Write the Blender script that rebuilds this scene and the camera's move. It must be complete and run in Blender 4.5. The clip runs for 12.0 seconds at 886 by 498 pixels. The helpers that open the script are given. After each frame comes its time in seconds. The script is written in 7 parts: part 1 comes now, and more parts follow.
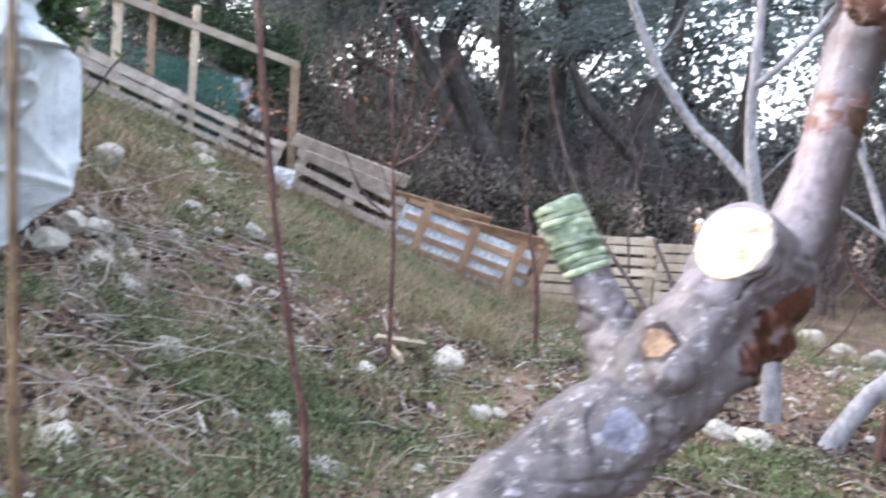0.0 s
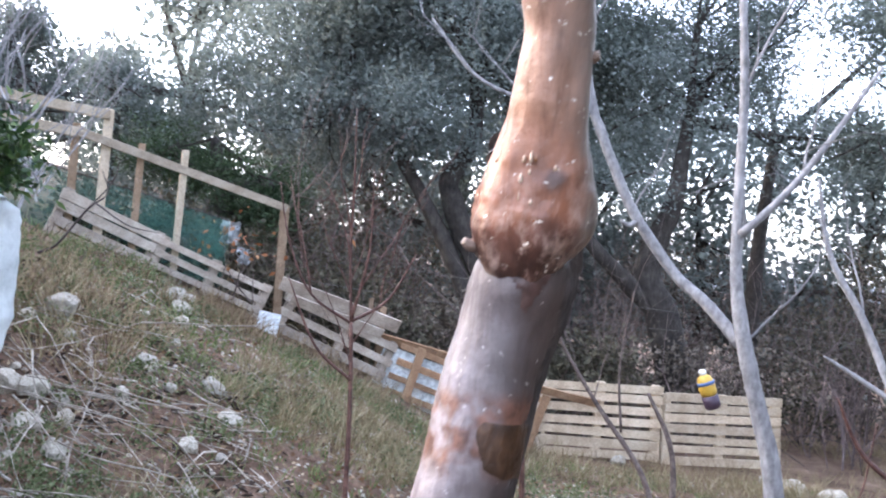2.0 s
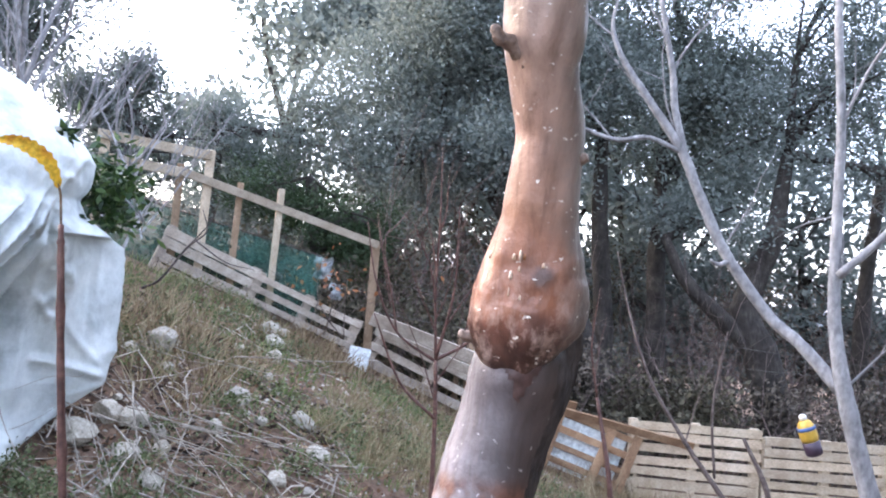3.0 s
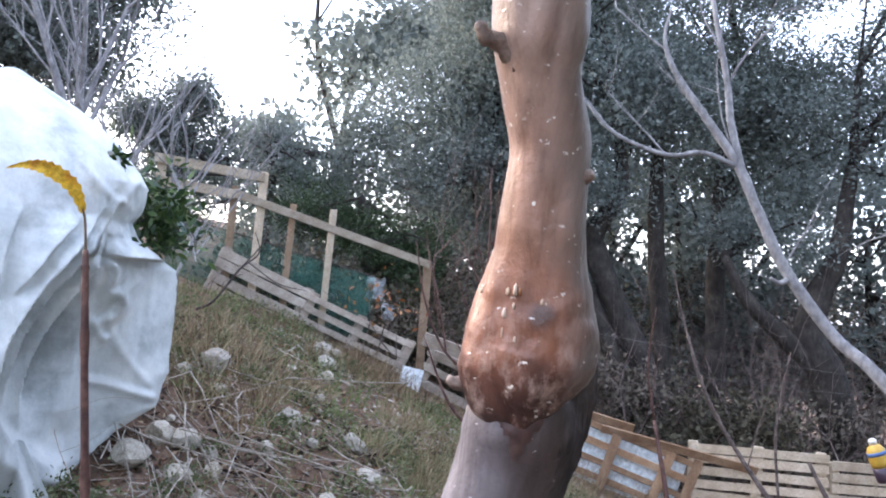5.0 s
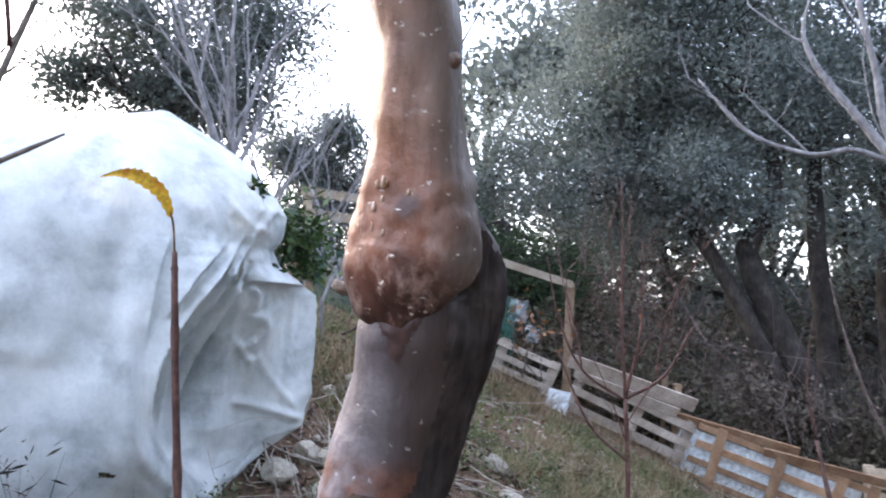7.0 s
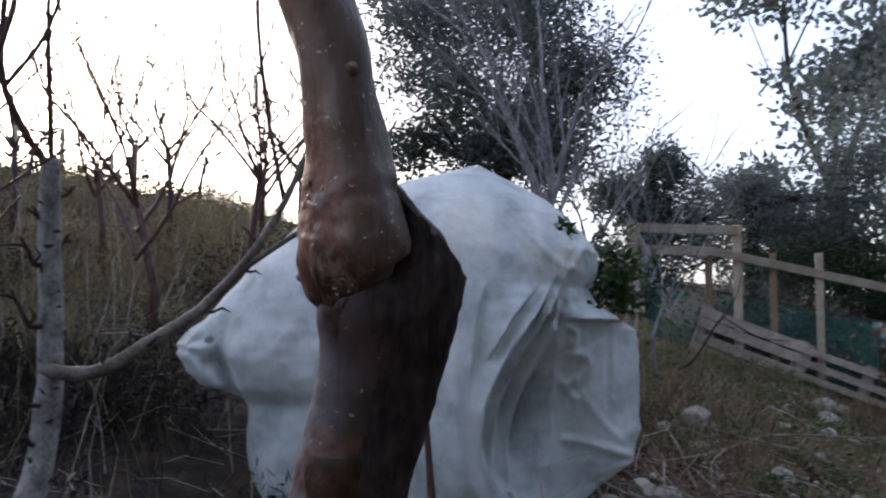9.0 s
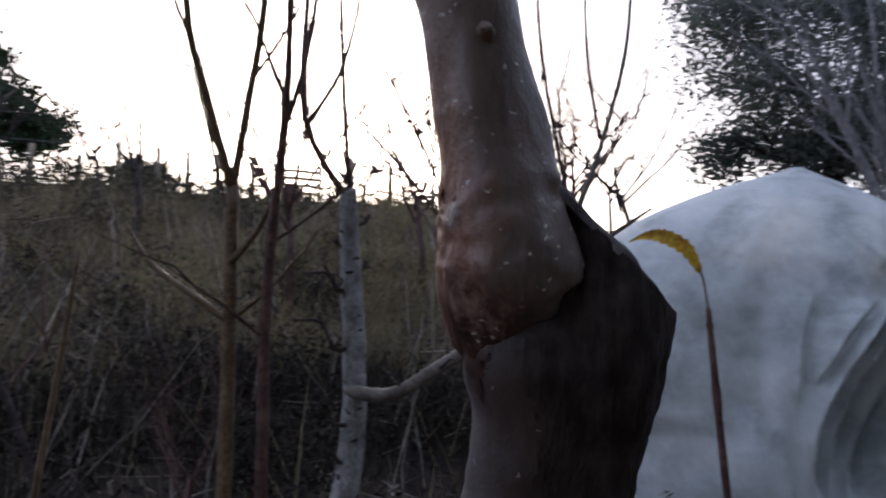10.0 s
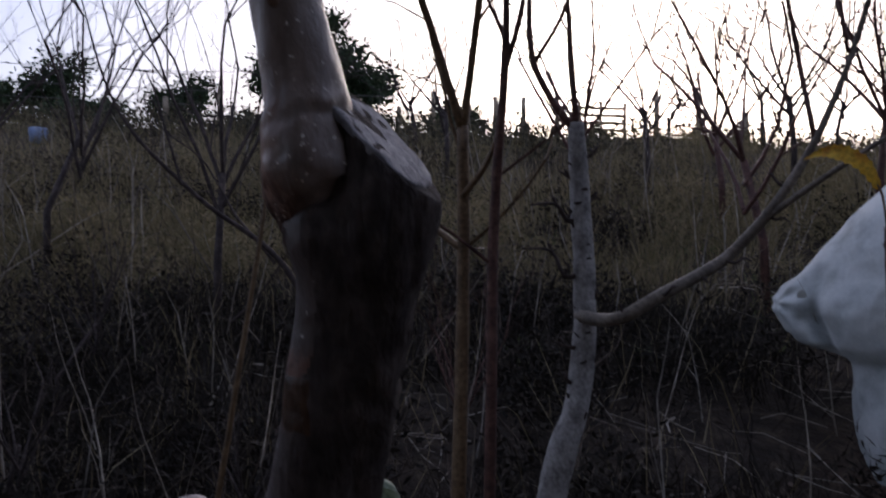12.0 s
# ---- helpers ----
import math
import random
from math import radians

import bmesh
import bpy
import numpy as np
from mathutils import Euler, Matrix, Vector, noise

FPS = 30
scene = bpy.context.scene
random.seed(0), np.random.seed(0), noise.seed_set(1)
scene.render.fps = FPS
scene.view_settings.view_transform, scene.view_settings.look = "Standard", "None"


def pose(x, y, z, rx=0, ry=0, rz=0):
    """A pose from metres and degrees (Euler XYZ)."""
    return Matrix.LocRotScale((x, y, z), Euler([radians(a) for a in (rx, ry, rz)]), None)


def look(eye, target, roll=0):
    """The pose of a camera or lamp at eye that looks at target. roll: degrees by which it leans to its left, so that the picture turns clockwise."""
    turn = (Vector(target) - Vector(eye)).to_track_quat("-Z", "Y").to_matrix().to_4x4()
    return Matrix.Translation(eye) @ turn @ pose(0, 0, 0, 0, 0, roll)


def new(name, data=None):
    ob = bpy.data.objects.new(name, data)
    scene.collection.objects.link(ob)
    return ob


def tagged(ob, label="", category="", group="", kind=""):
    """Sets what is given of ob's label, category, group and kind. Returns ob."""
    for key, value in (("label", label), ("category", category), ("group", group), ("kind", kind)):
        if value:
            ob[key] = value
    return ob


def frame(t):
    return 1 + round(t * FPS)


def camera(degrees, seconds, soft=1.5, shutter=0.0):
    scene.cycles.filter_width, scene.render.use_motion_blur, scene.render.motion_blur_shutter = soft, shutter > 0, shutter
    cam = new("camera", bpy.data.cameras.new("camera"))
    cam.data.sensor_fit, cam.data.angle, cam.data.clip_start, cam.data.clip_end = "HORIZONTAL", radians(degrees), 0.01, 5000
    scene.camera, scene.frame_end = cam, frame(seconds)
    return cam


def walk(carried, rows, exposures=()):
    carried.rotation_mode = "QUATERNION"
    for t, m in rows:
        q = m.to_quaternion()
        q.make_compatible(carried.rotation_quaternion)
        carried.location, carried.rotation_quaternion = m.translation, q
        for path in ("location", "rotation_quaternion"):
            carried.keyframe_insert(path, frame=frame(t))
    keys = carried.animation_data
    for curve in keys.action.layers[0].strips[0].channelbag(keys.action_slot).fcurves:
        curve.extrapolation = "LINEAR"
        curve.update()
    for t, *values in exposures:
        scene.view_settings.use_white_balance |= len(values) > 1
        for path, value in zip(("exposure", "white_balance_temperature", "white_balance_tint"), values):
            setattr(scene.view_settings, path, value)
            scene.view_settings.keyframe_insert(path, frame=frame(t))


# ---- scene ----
# ---- camera and its walk ----
cam = camera(54.87, 12.0, soft=2.0, shutter=0.3)
PATH = [
    (0.0, 0.0000, 0.0000, 1.3000, 81.546, -5.697, -0.001),
    (0.5, 0.1068, 0.1194, 1.3081, 85.199, -6.195, -7.005),
    (1.0, 0.1500, 0.2355, 1.3660, 87.386, -5.939, -7.312),
    (1.5, 0.2382, 0.3100, 1.3853, 89.302, -5.905, -2.708),
    (2.0, 0.3414, 0.3515, 1.4271, 90.259, -5.644, 1.926),
    (2.5, 0.3718, 0.3541, 1.4605, 91.110, -5.843, 5.632),
    (3.0, 0.3877, 0.3316, 1.4607, 91.871, -5.994, 8.239),
    (5.0, 0.4087, 0.3939, 1.4720, 92.757, -5.669, 11.992),
    (5.5, 0.4159, 0.3965, 1.4651, 92.963, -5.821, 13.330),
    (6.0, 0.4253, 0.3953, 1.4581, 93.067, -5.742, 15.384),
    (6.5, 0.4686, 0.4139, 1.4442, 93.077, -5.054, 18.355),
    (8.5, 0.6585, 0.5066, 1.3976, 96.338, -1.121, 38.959),
    (9.0, 0.6895, 0.5186, 1.4062, 95.602, -0.518, 45.794),
    (9.5, 0.6589, 0.5681, 1.3918, 96.181, 0.098, 54.963),
    (10.0, 0.6347, 0.6324, 1.4214, 96.510, -0.574, 66.901),
    (10.5, 0.6521, 0.7535, 1.4119, 95.828, -1.588, 79.755),
    (11.0, 0.7322, 0.7769, 1.4221, 94.948, -1.780, 88.080),
    (11.5, 0.7898, 0.7979, 1.4238, 94.333, -1.536, 90.475),
    (12.0, 0.7848, 0.8195, 1.3958, 92.107, -1.073, 88.017),
]
EXPOSURE = [
    (0.0, 1.66, 6350, 14), (1.0, 1.62, 6300, 14), (3.0, 1.57, 6200, 14), (5.25, 1.23, 6250, 14), (6.5, 1.3, 6300, 14),
    (8.5, -0.28, 6150, 14), (9.5, -0.7, 6150, 16), (10.5, -1.1, 6100, 19), (12.0, -1.5, 6050, 21),
]
walk(cam, [(t, pose(*p)) for t, *p in PATH], EXPOSURE)

# ---- world and sun: dusk under a thin bright overcast ----
SUN_AZ, SUN_EL = radians(75), radians(20)          # towards the glow over the bank
world = bpy.data.worlds.new("dusk_sky")
scene.world = world
world.use_nodes = True
wn, wl = world.node_tree.nodes, world.node_tree.links
sky = wn.new("ShaderNodeTexSky")
sky.sky_type, sky.sun_disc = "NISHITA", False
sky.sun_elevation, sky.sun_rotation = radians(14), radians(-75)
sky.air_density, sky.dust_density, sky.ozone_density = 1.0, 4.0, 2.0
gain = wn.new("ShaderNodeVectorMath")
gain.operation, gain.inputs[1].default_value = "MULTIPLY", (0.32, 0.33, 0.36)
veil = wn.new("ShaderNodeVectorMath")
veil.operation, veil.inputs[1].default_value = "ADD", (0.78, 0.8, 0.87)   # the cloud veil
wl.new(sky.outputs[0], gain.inputs[0])
wl.new(gain.outputs[0], veil.inputs[0])
wl.new(veil.outputs[0], wn["Background"].inputs[0])
wn["Background"].inputs[1].default_value = 1.0
sun_data = bpy.data.lights.new("sun", "SUN")
sun_data.energy, sun_data.angle, sun_data.color = 1.0, radians(50), (1.0, 0.95, 0.92)
sun = new("sun", sun_data)
sun.matrix_world = look((-20 * math.sin(SUN_AZ), 20 * math.cos(SUN_AZ), 9), (0, 0, 0))


# ---- materials ----
def nodes_of(name):
    m = bpy.data.materials.new(name)
    m.use_nodes = True
    return m, m.node_tree.nodes, m.node_tree.links, m.node_tree.nodes["Principled BSDF"]


def noise_node(n, l, scale, detail=5.0, stretch=(1, 1, 1), rough=0.6):
    tc, mp, no = n.new("ShaderNodeTexCoord"), n.new("ShaderNodeMapping"), n.new("ShaderNodeTexNoise")
    mp.inputs["Scale"].default_value = stretch
    no.inputs["Scale"].default_value, no.inputs["Detail"].default_value, no.inputs["Roughness"].default_value = scale, detail, rough
    l.new(tc.outputs["Object"], mp.inputs[0])
    l.new(mp.outputs[0], no.inputs["Vector"])
    return no


def ramp(n, l, fac, stops):
    r = n.new("ShaderNodeValToRGB")
    r.color_ramp.elements[0].position, r.color_ramp.elements[0].color = stops[0][0], (*stops[0][1], 1)
    r.color_ramp.elements[1].position, r.color_ramp.elements[1].color = stops[-1][0], (*stops[-1][1], 1)
    for p, c in stops[1:-1]:
        r.color_ramp.elements.new(p).color = (*c, 1)
    l.new(fac, r.inputs[0])
    return r.outputs[0]


def blend(n, l, fac, a, b, kind="MIX"):
    x = n.new("ShaderNodeMix")
    x.data_type, x.blend_type = "RGBA", kind
    for socket, v in ((0, fac), (6, a), (7, b)):
        if isinstance(v, (int, float)):
            x.inputs[socket].default_value = v
        elif isinstance(v, tuple):
            x.inputs[socket].default_value = (*v, 1)
        else:
            l.new(v, x.inputs[socket])
    return x.outputs[2]


def surface(name, dark, mid, light, scale, rough=0.8, bump=0.3, grain=6.0, stretch=(1, 1, 1), vary=0.0, per_island=False, metal=0.0, spec=0.3, depth=0.01):
    """A grained surface: broad stains, fine grain, relief, and a change from piece to piece."""
    m, n, l, b = nodes_of(name)
    broad, fine = noise_node(n, l, scale, 4), noise_node(n, l, scale * grain, 7, stretch)
    col = ramp(n, l, broad.outputs["Fac"], [(0.3, dark), (0.5, mid), (0.72, light)])
    fine_col = ramp(n, l, fine.outputs["Fac"], [(0.3, (0.45, 0.45, 0.45)), (0.55, (1, 1, 1)), (0.75, (1.35, 1.33, 1.3))])
    col = blend(n, l, 0.8, col, fine_col, "MULTIPLY")
    if vary:
        rnd = n.new("ShaderNodeNewGeometry").outputs["Random Per Island"] if per_island else n.new("ShaderNodeObjectInfo").outputs["Random"]
        col = blend(n, l, 1.0, col, ramp(n, l, rnd, [(0.0, (1 - vary,) * 3), (0.5, (1, 1, 0.97)), (1.0, (1 + vary, 1 + vary * 0.9, 1 + vary * 0.75))]), "MULTIPLY")
    l.new(col, b.inputs["Base Color"])
    b.inputs["Roughness"].default_value, b.inputs["Metallic"].default_value = rough, metal
    b.inputs["Specular IOR Level"].default_value = spec
    if bump:
        bp = n.new("ShaderNodeBump")
        bp.inputs["Strength"].default_value, bp.inputs["Distance"].default_value = bump, depth
        l.new(fine.outputs["Fac"], bp.inputs["Height"])
        l.new(bp.outputs[0], b.inputs["Normal"])
    return m


def leafy(name, dark, mid, light, through_light=0.25, rough=0.55):
    """Thin leaves or blades, each of its own shade, that let some light through."""
    m, n, l, b = nodes_of(name)
    col = ramp(n, l, n.new("ShaderNodeNewGeometry").outputs["Random Per Island"], [(0.0, dark), (0.5, mid), (1.0, light)])
    l.new(col, b.inputs["Base Color"])
    b.inputs["Roughness"].default_value, b.inputs["Specular IOR Level"].default_value = rough, 0.3
    if through_light:
        tr, mx = n.new("ShaderNodeBsdfTranslucent"), n.new("ShaderNodeMixShader")
        l.new(col, tr.inputs[0])
        mx.inputs[0].default_value = through_light
        l.new(b.outputs[0], mx.inputs[1])
        l.new(tr.outputs[0], mx.inputs[2])
        l.new(mx.outputs[0], n["Material Output"].inputs[0])
    return m


def young_bark(name, zones, spot, rough=0.42, streaks=0.5, rust=0.0, knots=(), stain=0.0, side=None, mottle=None, dots=(0.1, 0.22, 185)):
    """Smooth fruit-tree bark whose colour changes up the limb (zones: height, colour), with pale lenticels."""
    m, n, l, b = nodes_of(name)
    tc, sep, mr = n.new("ShaderNodeTexCoord"), n.new("ShaderNodeSeparateXYZ"), n.new("ShaderNodeMapRange")
    warp = noise_node(n, l, 26, 4)
    add = n.new("ShaderNodeMath")
    add.operation = "MULTIPLY_ADD"
    add.inputs[1].default_value = 0.05
    l.new(tc.outputs["Object"], sep.inputs[0])
    l.new(warp.outputs["Fac"], add.inputs[0])
    l.new(sep.outputs["Z"], add.inputs[2])
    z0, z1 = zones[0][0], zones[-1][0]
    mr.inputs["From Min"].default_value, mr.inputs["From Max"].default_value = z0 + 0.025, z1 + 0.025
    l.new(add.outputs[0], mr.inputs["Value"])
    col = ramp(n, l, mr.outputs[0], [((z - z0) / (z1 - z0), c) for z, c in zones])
    blotch = noise_node(n, l, 30, 6, (1, 1, 0.7))
    col = blend(n, l, 0.75, col, ramp(n, l, blotch.outputs["Fac"], [(0.28, (0.6, 0.54, 0.54)), (0.5, (1, 1, 1)), (0.72, (1.3, 1.3, 1.36))]), "MULTIPLY")
    rings = noise_node(n, l, 55, 4, (0.8, 0.8, 1.6))
    col = blend(n, l, 0.35, col, ramp(n, l, rings.outputs["Fac"], [(0.35, (0.72, 0.68, 0.68)), (0.5, (1, 1, 1)), (0.7, (1.12, 1.12, 1.12))]), "MULTIPLY")
    streak = noise_node(n, l, 45, 5, (3.0, 3.0, 0.35))
    col = blend(n, l, streaks, col, ramp(n, l, streak.outputs["Fac"], [(0.32, (0.5, 0.45, 0.43)), (0.52, (1, 1, 1)), (0.7, (1.2, 1.18, 1.18))]), "MULTIPLY")
    if mottle:                                  # pale and dark flecks of the swollen bark
        z1, colour = mottle
        mk = n.new("ShaderNodeMapRange")
        mk.interpolation_type = "SMOOTHSTEP"
        mk.inputs["From Min"].default_value, mk.inputs["From Max"].default_value = z1 + 0.03, z1 - 0.02
        l.new(add.outputs[0], mk.inputs["Value"])
        patch = blend(n, l, 1.0, mk.outputs[0], ramp(n, l, noise_node(n, l, 62, 6, (1, 1, 0.6), 0.7).outputs["Fac"], [(0.5, (0, 0, 0)), (0.66, (0.8, 0.8, 0.8))]), "MULTIPLY")
        col = blend(n, l, patch, col, colour)
        patch = blend(n, l, 1.0, mk.outputs[0], ramp(n, l, noise_node(n, l, 38, 5, (1.3, 1.0, 1.0), 0.7).outputs["Fac"], [(0.54, (0, 0, 0)), (0.7, (0.6, 0.6, 0.6))]), "MULTIPLY")
        col = blend(n, l, patch, col, (0.12, 0.05, 0.033))
    if side:                                    # recolours one side: painted shade on the limb, greyer bark on the shoot
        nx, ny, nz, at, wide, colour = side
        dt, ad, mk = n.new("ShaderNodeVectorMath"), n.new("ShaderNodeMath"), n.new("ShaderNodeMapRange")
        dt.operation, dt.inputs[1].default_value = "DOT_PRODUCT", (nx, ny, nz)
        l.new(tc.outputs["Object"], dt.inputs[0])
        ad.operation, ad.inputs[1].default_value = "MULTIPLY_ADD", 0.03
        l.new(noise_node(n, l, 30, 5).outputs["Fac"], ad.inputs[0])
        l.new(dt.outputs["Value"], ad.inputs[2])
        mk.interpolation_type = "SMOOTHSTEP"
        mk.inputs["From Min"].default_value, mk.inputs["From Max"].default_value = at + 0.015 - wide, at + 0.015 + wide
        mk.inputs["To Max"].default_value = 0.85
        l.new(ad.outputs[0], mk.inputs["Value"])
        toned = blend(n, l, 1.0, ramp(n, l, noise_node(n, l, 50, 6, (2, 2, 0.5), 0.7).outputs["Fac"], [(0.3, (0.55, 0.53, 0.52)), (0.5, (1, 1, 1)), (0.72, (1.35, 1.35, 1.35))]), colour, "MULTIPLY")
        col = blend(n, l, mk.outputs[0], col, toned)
    if rust:
        mk = n.new("ShaderNodeMapRange")
        mk.interpolation_type = "SMOOTHSTEP"
        mk.inputs["From Min"].default_value, mk.inputs["From Max"].default_value = 0.024, 0.012
        df, ab = n.new("ShaderNodeMath"), n.new("ShaderNodeMath")
        df.operation, ab.operation = "SUBTRACT", "ABSOLUTE"
        df.inputs[1].default_value = rust
        l.new(sep.outputs["Z"], df.inputs[0])
        l.new(df.outputs[0], ab.inputs[0])
        l.new(ab.outputs[0], mk.inputs["Value"])
        patch = blend(n, l, 1.0, mk.outputs[0], ramp(n, l, noise_node(n, l, 34, 3).outputs["Fac"], [(0.42, (0, 0, 0)), (0.52, (1, 1, 1))]), "MULTIPLY")
        col = blend(n, l, patch, col, ramp(n, l, noise_node(n, l, 90, 5).outputs["Fac"], [(0.35, (0.07, 0.03, 0.02)), (0.62, (0.2, 0.092, 0.06))]))
    for x, y, z, rad in knots:
        ds, mk, ad = n.new("ShaderNodeVectorMath"), n.new("ShaderNodeMapRange"), n.new("ShaderNodeMath")
        ds.operation, ds.inputs[1].default_value = "DISTANCE", (x, y, z)
        l.new(tc.outputs["Object"], ds.inputs[0])
        ad.operation, ad.inputs[1].default_value = "MULTIPLY_ADD", -0.007
        l.new(noise_node(n, l, 130, 4).outputs["Fac"], ad.inputs[0])
        l.new(ds.outputs["Value"], ad.inputs[2])
        mk.interpolation_type = "SMOOTHSTEP"
        mk.inputs["From Min"].default_value, mk.inputs["From Max"].default_value = rad - 0.0035, rad * 0.45 - 0.0035
        mk.inputs["To Max"].default_value = 0.85
        l.new(ad.outputs[0], mk.inputs["Value"])
        col = blend(n, l, mk.outputs[0], col, (0.06, 0.032, 0.024))
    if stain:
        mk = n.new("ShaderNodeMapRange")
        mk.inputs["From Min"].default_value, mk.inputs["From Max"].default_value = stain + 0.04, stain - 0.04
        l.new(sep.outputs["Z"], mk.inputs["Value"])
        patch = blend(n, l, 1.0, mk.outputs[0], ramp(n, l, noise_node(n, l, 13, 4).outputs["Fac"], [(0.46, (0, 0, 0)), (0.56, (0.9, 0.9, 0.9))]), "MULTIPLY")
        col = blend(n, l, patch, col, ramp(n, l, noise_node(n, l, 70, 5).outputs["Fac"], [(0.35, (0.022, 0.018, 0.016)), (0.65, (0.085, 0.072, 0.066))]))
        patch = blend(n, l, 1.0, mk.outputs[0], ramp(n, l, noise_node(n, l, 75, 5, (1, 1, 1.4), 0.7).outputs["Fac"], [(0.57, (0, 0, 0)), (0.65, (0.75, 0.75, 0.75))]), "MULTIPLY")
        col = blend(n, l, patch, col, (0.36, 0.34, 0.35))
    vo, mp = n.new("ShaderNodeTexVoronoi"), n.new("ShaderNodeMapping")
    mp.inputs["Scale"].default_value = (0.8, 0.8, 1.15)
    vo.inputs["Scale"].default_value = dots[2]
    l.new(tc.outputs["Object"], mp.inputs[0])
    jit = n.new("ShaderNodeVectorMath")
    jit.operation, jit.inputs[1].default_value = "MULTIPLY_ADD", (0.006, 0.006, 0.006)
    l.new(noise_node(n, l, 300, 3).outputs["Color"], jit.inputs[0])
    l.new(mp.outputs[0], jit.inputs[2])
    l.new(jit.outputs[0], vo.inputs["Vector"])
    pores = ramp(n, l, vo.outputs["Distance"], [(dots[0], (1, 1, 1)), (dots[1], (0, 0, 0))])
    fac = blend(n, l, 1.0, pores, ramp(n, l, noise_node(n, l, 45, 2).outputs["Fac"], [(0.4, (0, 0, 0)), (0.52, (1, 1, 1))]), "MULTIPLY")
    col = blend(n, l, fac, col, spot)
    l.new(col, b.inputs["Base Color"])
    b.inputs["Roughness"].default_value, b.inputs["Specular IOR Level"].default_value = rough, 0.45
    bp = n.new("ShaderNodeBump")
    bp.inputs["Strength"].default_value, bp.inputs["Distance"].default_value = 0.4, 0.003
    hgt = n.new("ShaderNodeMath")
    hgt.operation = "ADD"
    l.new(blotch.outputs["Fac"], hgt.inputs[0])
    l.new(noise_node(n, l, 140, 4, (1, 1, 0.7)).outputs["Fac"], hgt.inputs[1])
    l.new(hgt.outputs[0], bp.inputs["Height"])
    l.new(bp.outputs[0], b.inputs["Normal"])
    return m


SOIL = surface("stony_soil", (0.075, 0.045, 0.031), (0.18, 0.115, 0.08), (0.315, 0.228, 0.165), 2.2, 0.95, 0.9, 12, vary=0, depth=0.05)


def shade_bank_soil(m):
    """Paints shade into the soil colour: near-black tones over the scrubby part of the bank."""
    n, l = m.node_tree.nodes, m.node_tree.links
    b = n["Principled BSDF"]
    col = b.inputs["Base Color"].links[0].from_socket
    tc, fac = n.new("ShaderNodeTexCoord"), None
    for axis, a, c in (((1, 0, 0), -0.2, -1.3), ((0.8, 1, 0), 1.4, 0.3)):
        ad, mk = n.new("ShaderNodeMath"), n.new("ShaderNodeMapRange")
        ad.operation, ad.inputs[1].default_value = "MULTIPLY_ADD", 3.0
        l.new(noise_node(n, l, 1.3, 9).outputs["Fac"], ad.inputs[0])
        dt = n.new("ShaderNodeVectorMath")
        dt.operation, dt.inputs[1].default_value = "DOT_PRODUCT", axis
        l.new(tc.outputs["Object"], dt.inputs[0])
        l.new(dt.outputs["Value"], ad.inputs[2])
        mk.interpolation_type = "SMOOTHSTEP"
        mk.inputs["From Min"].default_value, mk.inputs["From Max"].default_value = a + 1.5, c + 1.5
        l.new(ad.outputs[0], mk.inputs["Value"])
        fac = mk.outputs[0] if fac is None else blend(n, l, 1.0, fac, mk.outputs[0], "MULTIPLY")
    shade_tone = ramp(n, l, noise_node(n, l, 9, 6).outputs["Fac"], [(0.35, (0.018, 0.013, 0.01)), (0.55, (0.045, 0.033, 0.024)), (0.72, (0.1, 0.075, 0.055))])
    l.new(blend(n, l, fac, col, shade_tone), b.inputs["Base Color"])


shade_bank_soil(SOIL)
STONE = surface("pale_limestone", (0.25, 0.225, 0.185), (0.43, 0.395, 0.34), (0.56, 0.52, 0.455), 7, 0.85, 0.35, 5, vary=0.25, depth=0.02)
GRAVEL = surface("pale_stone_chips", (0.255, 0.23, 0.196), (0.383, 0.348, 0.306), (0.51, 0.476, 0.425), 3, 0.9, 0.0, 5, vary=0.4, per_island=True)
BARK_DARK = surface("dark_oak_bark", (0.025, 0.022, 0.02), (0.05, 0.043, 0.038), (0.09, 0.08, 0.07), 6, 0.9, 0.9, 5, (1, 1, 0.3), depth=0.04)
BARK_PALE = surface("pale_fig_bark", (0.17, 0.163, 0.168), (0.27, 0.262, 0.268), (0.36, 0.35, 0.355), 7, 0.7, 0.15, 5, (1, 1, 0.5), depth=0.006)
BARK_WHITE = surface("whitewashed_bark", (0.15, 0.14, 0.135), (0.31, 0.298, 0.288), (0.42, 0.405, 0.39), 22, 0.75, 0.45, 5, (1, 1, 0.8), depth=0.006)
BARK_RED = surface("red_brown_twig_bark", (0.05, 0.024, 0.02), (0.095, 0.045, 0.036), (0.16, 0.085, 0.066), 20, 0.5, 0.3, 4, depth=0.004)
BARK_TWIG = surface("grey_brown_twig_bark", (0.06, 0.045, 0.04), (0.12, 0.09, 0.08), (0.2, 0.16, 0.14), 12, 0.7, 0.3, 4, depth=0.004)
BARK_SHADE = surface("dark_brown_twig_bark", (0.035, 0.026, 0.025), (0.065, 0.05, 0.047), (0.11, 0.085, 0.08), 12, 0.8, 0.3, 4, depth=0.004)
BARK_HAZE = surface("purple_brown_twigs", (0.09, 0.066, 0.066), (0.165, 0.125, 0.122), (0.26, 0.205, 0.2), 3, 0.8, 0.0, 5, vary=0.4, per_island=True)
BARK_PATCH = surface("dark_brown_bare_patch", (0.028, 0.014, 0.007), (0.0595, 0.0294, 0.0154), (0.105, 0.056, 0.0315), 60, 0.4, 0.5, 4, (1, 1, 0.6), depth=0.003)
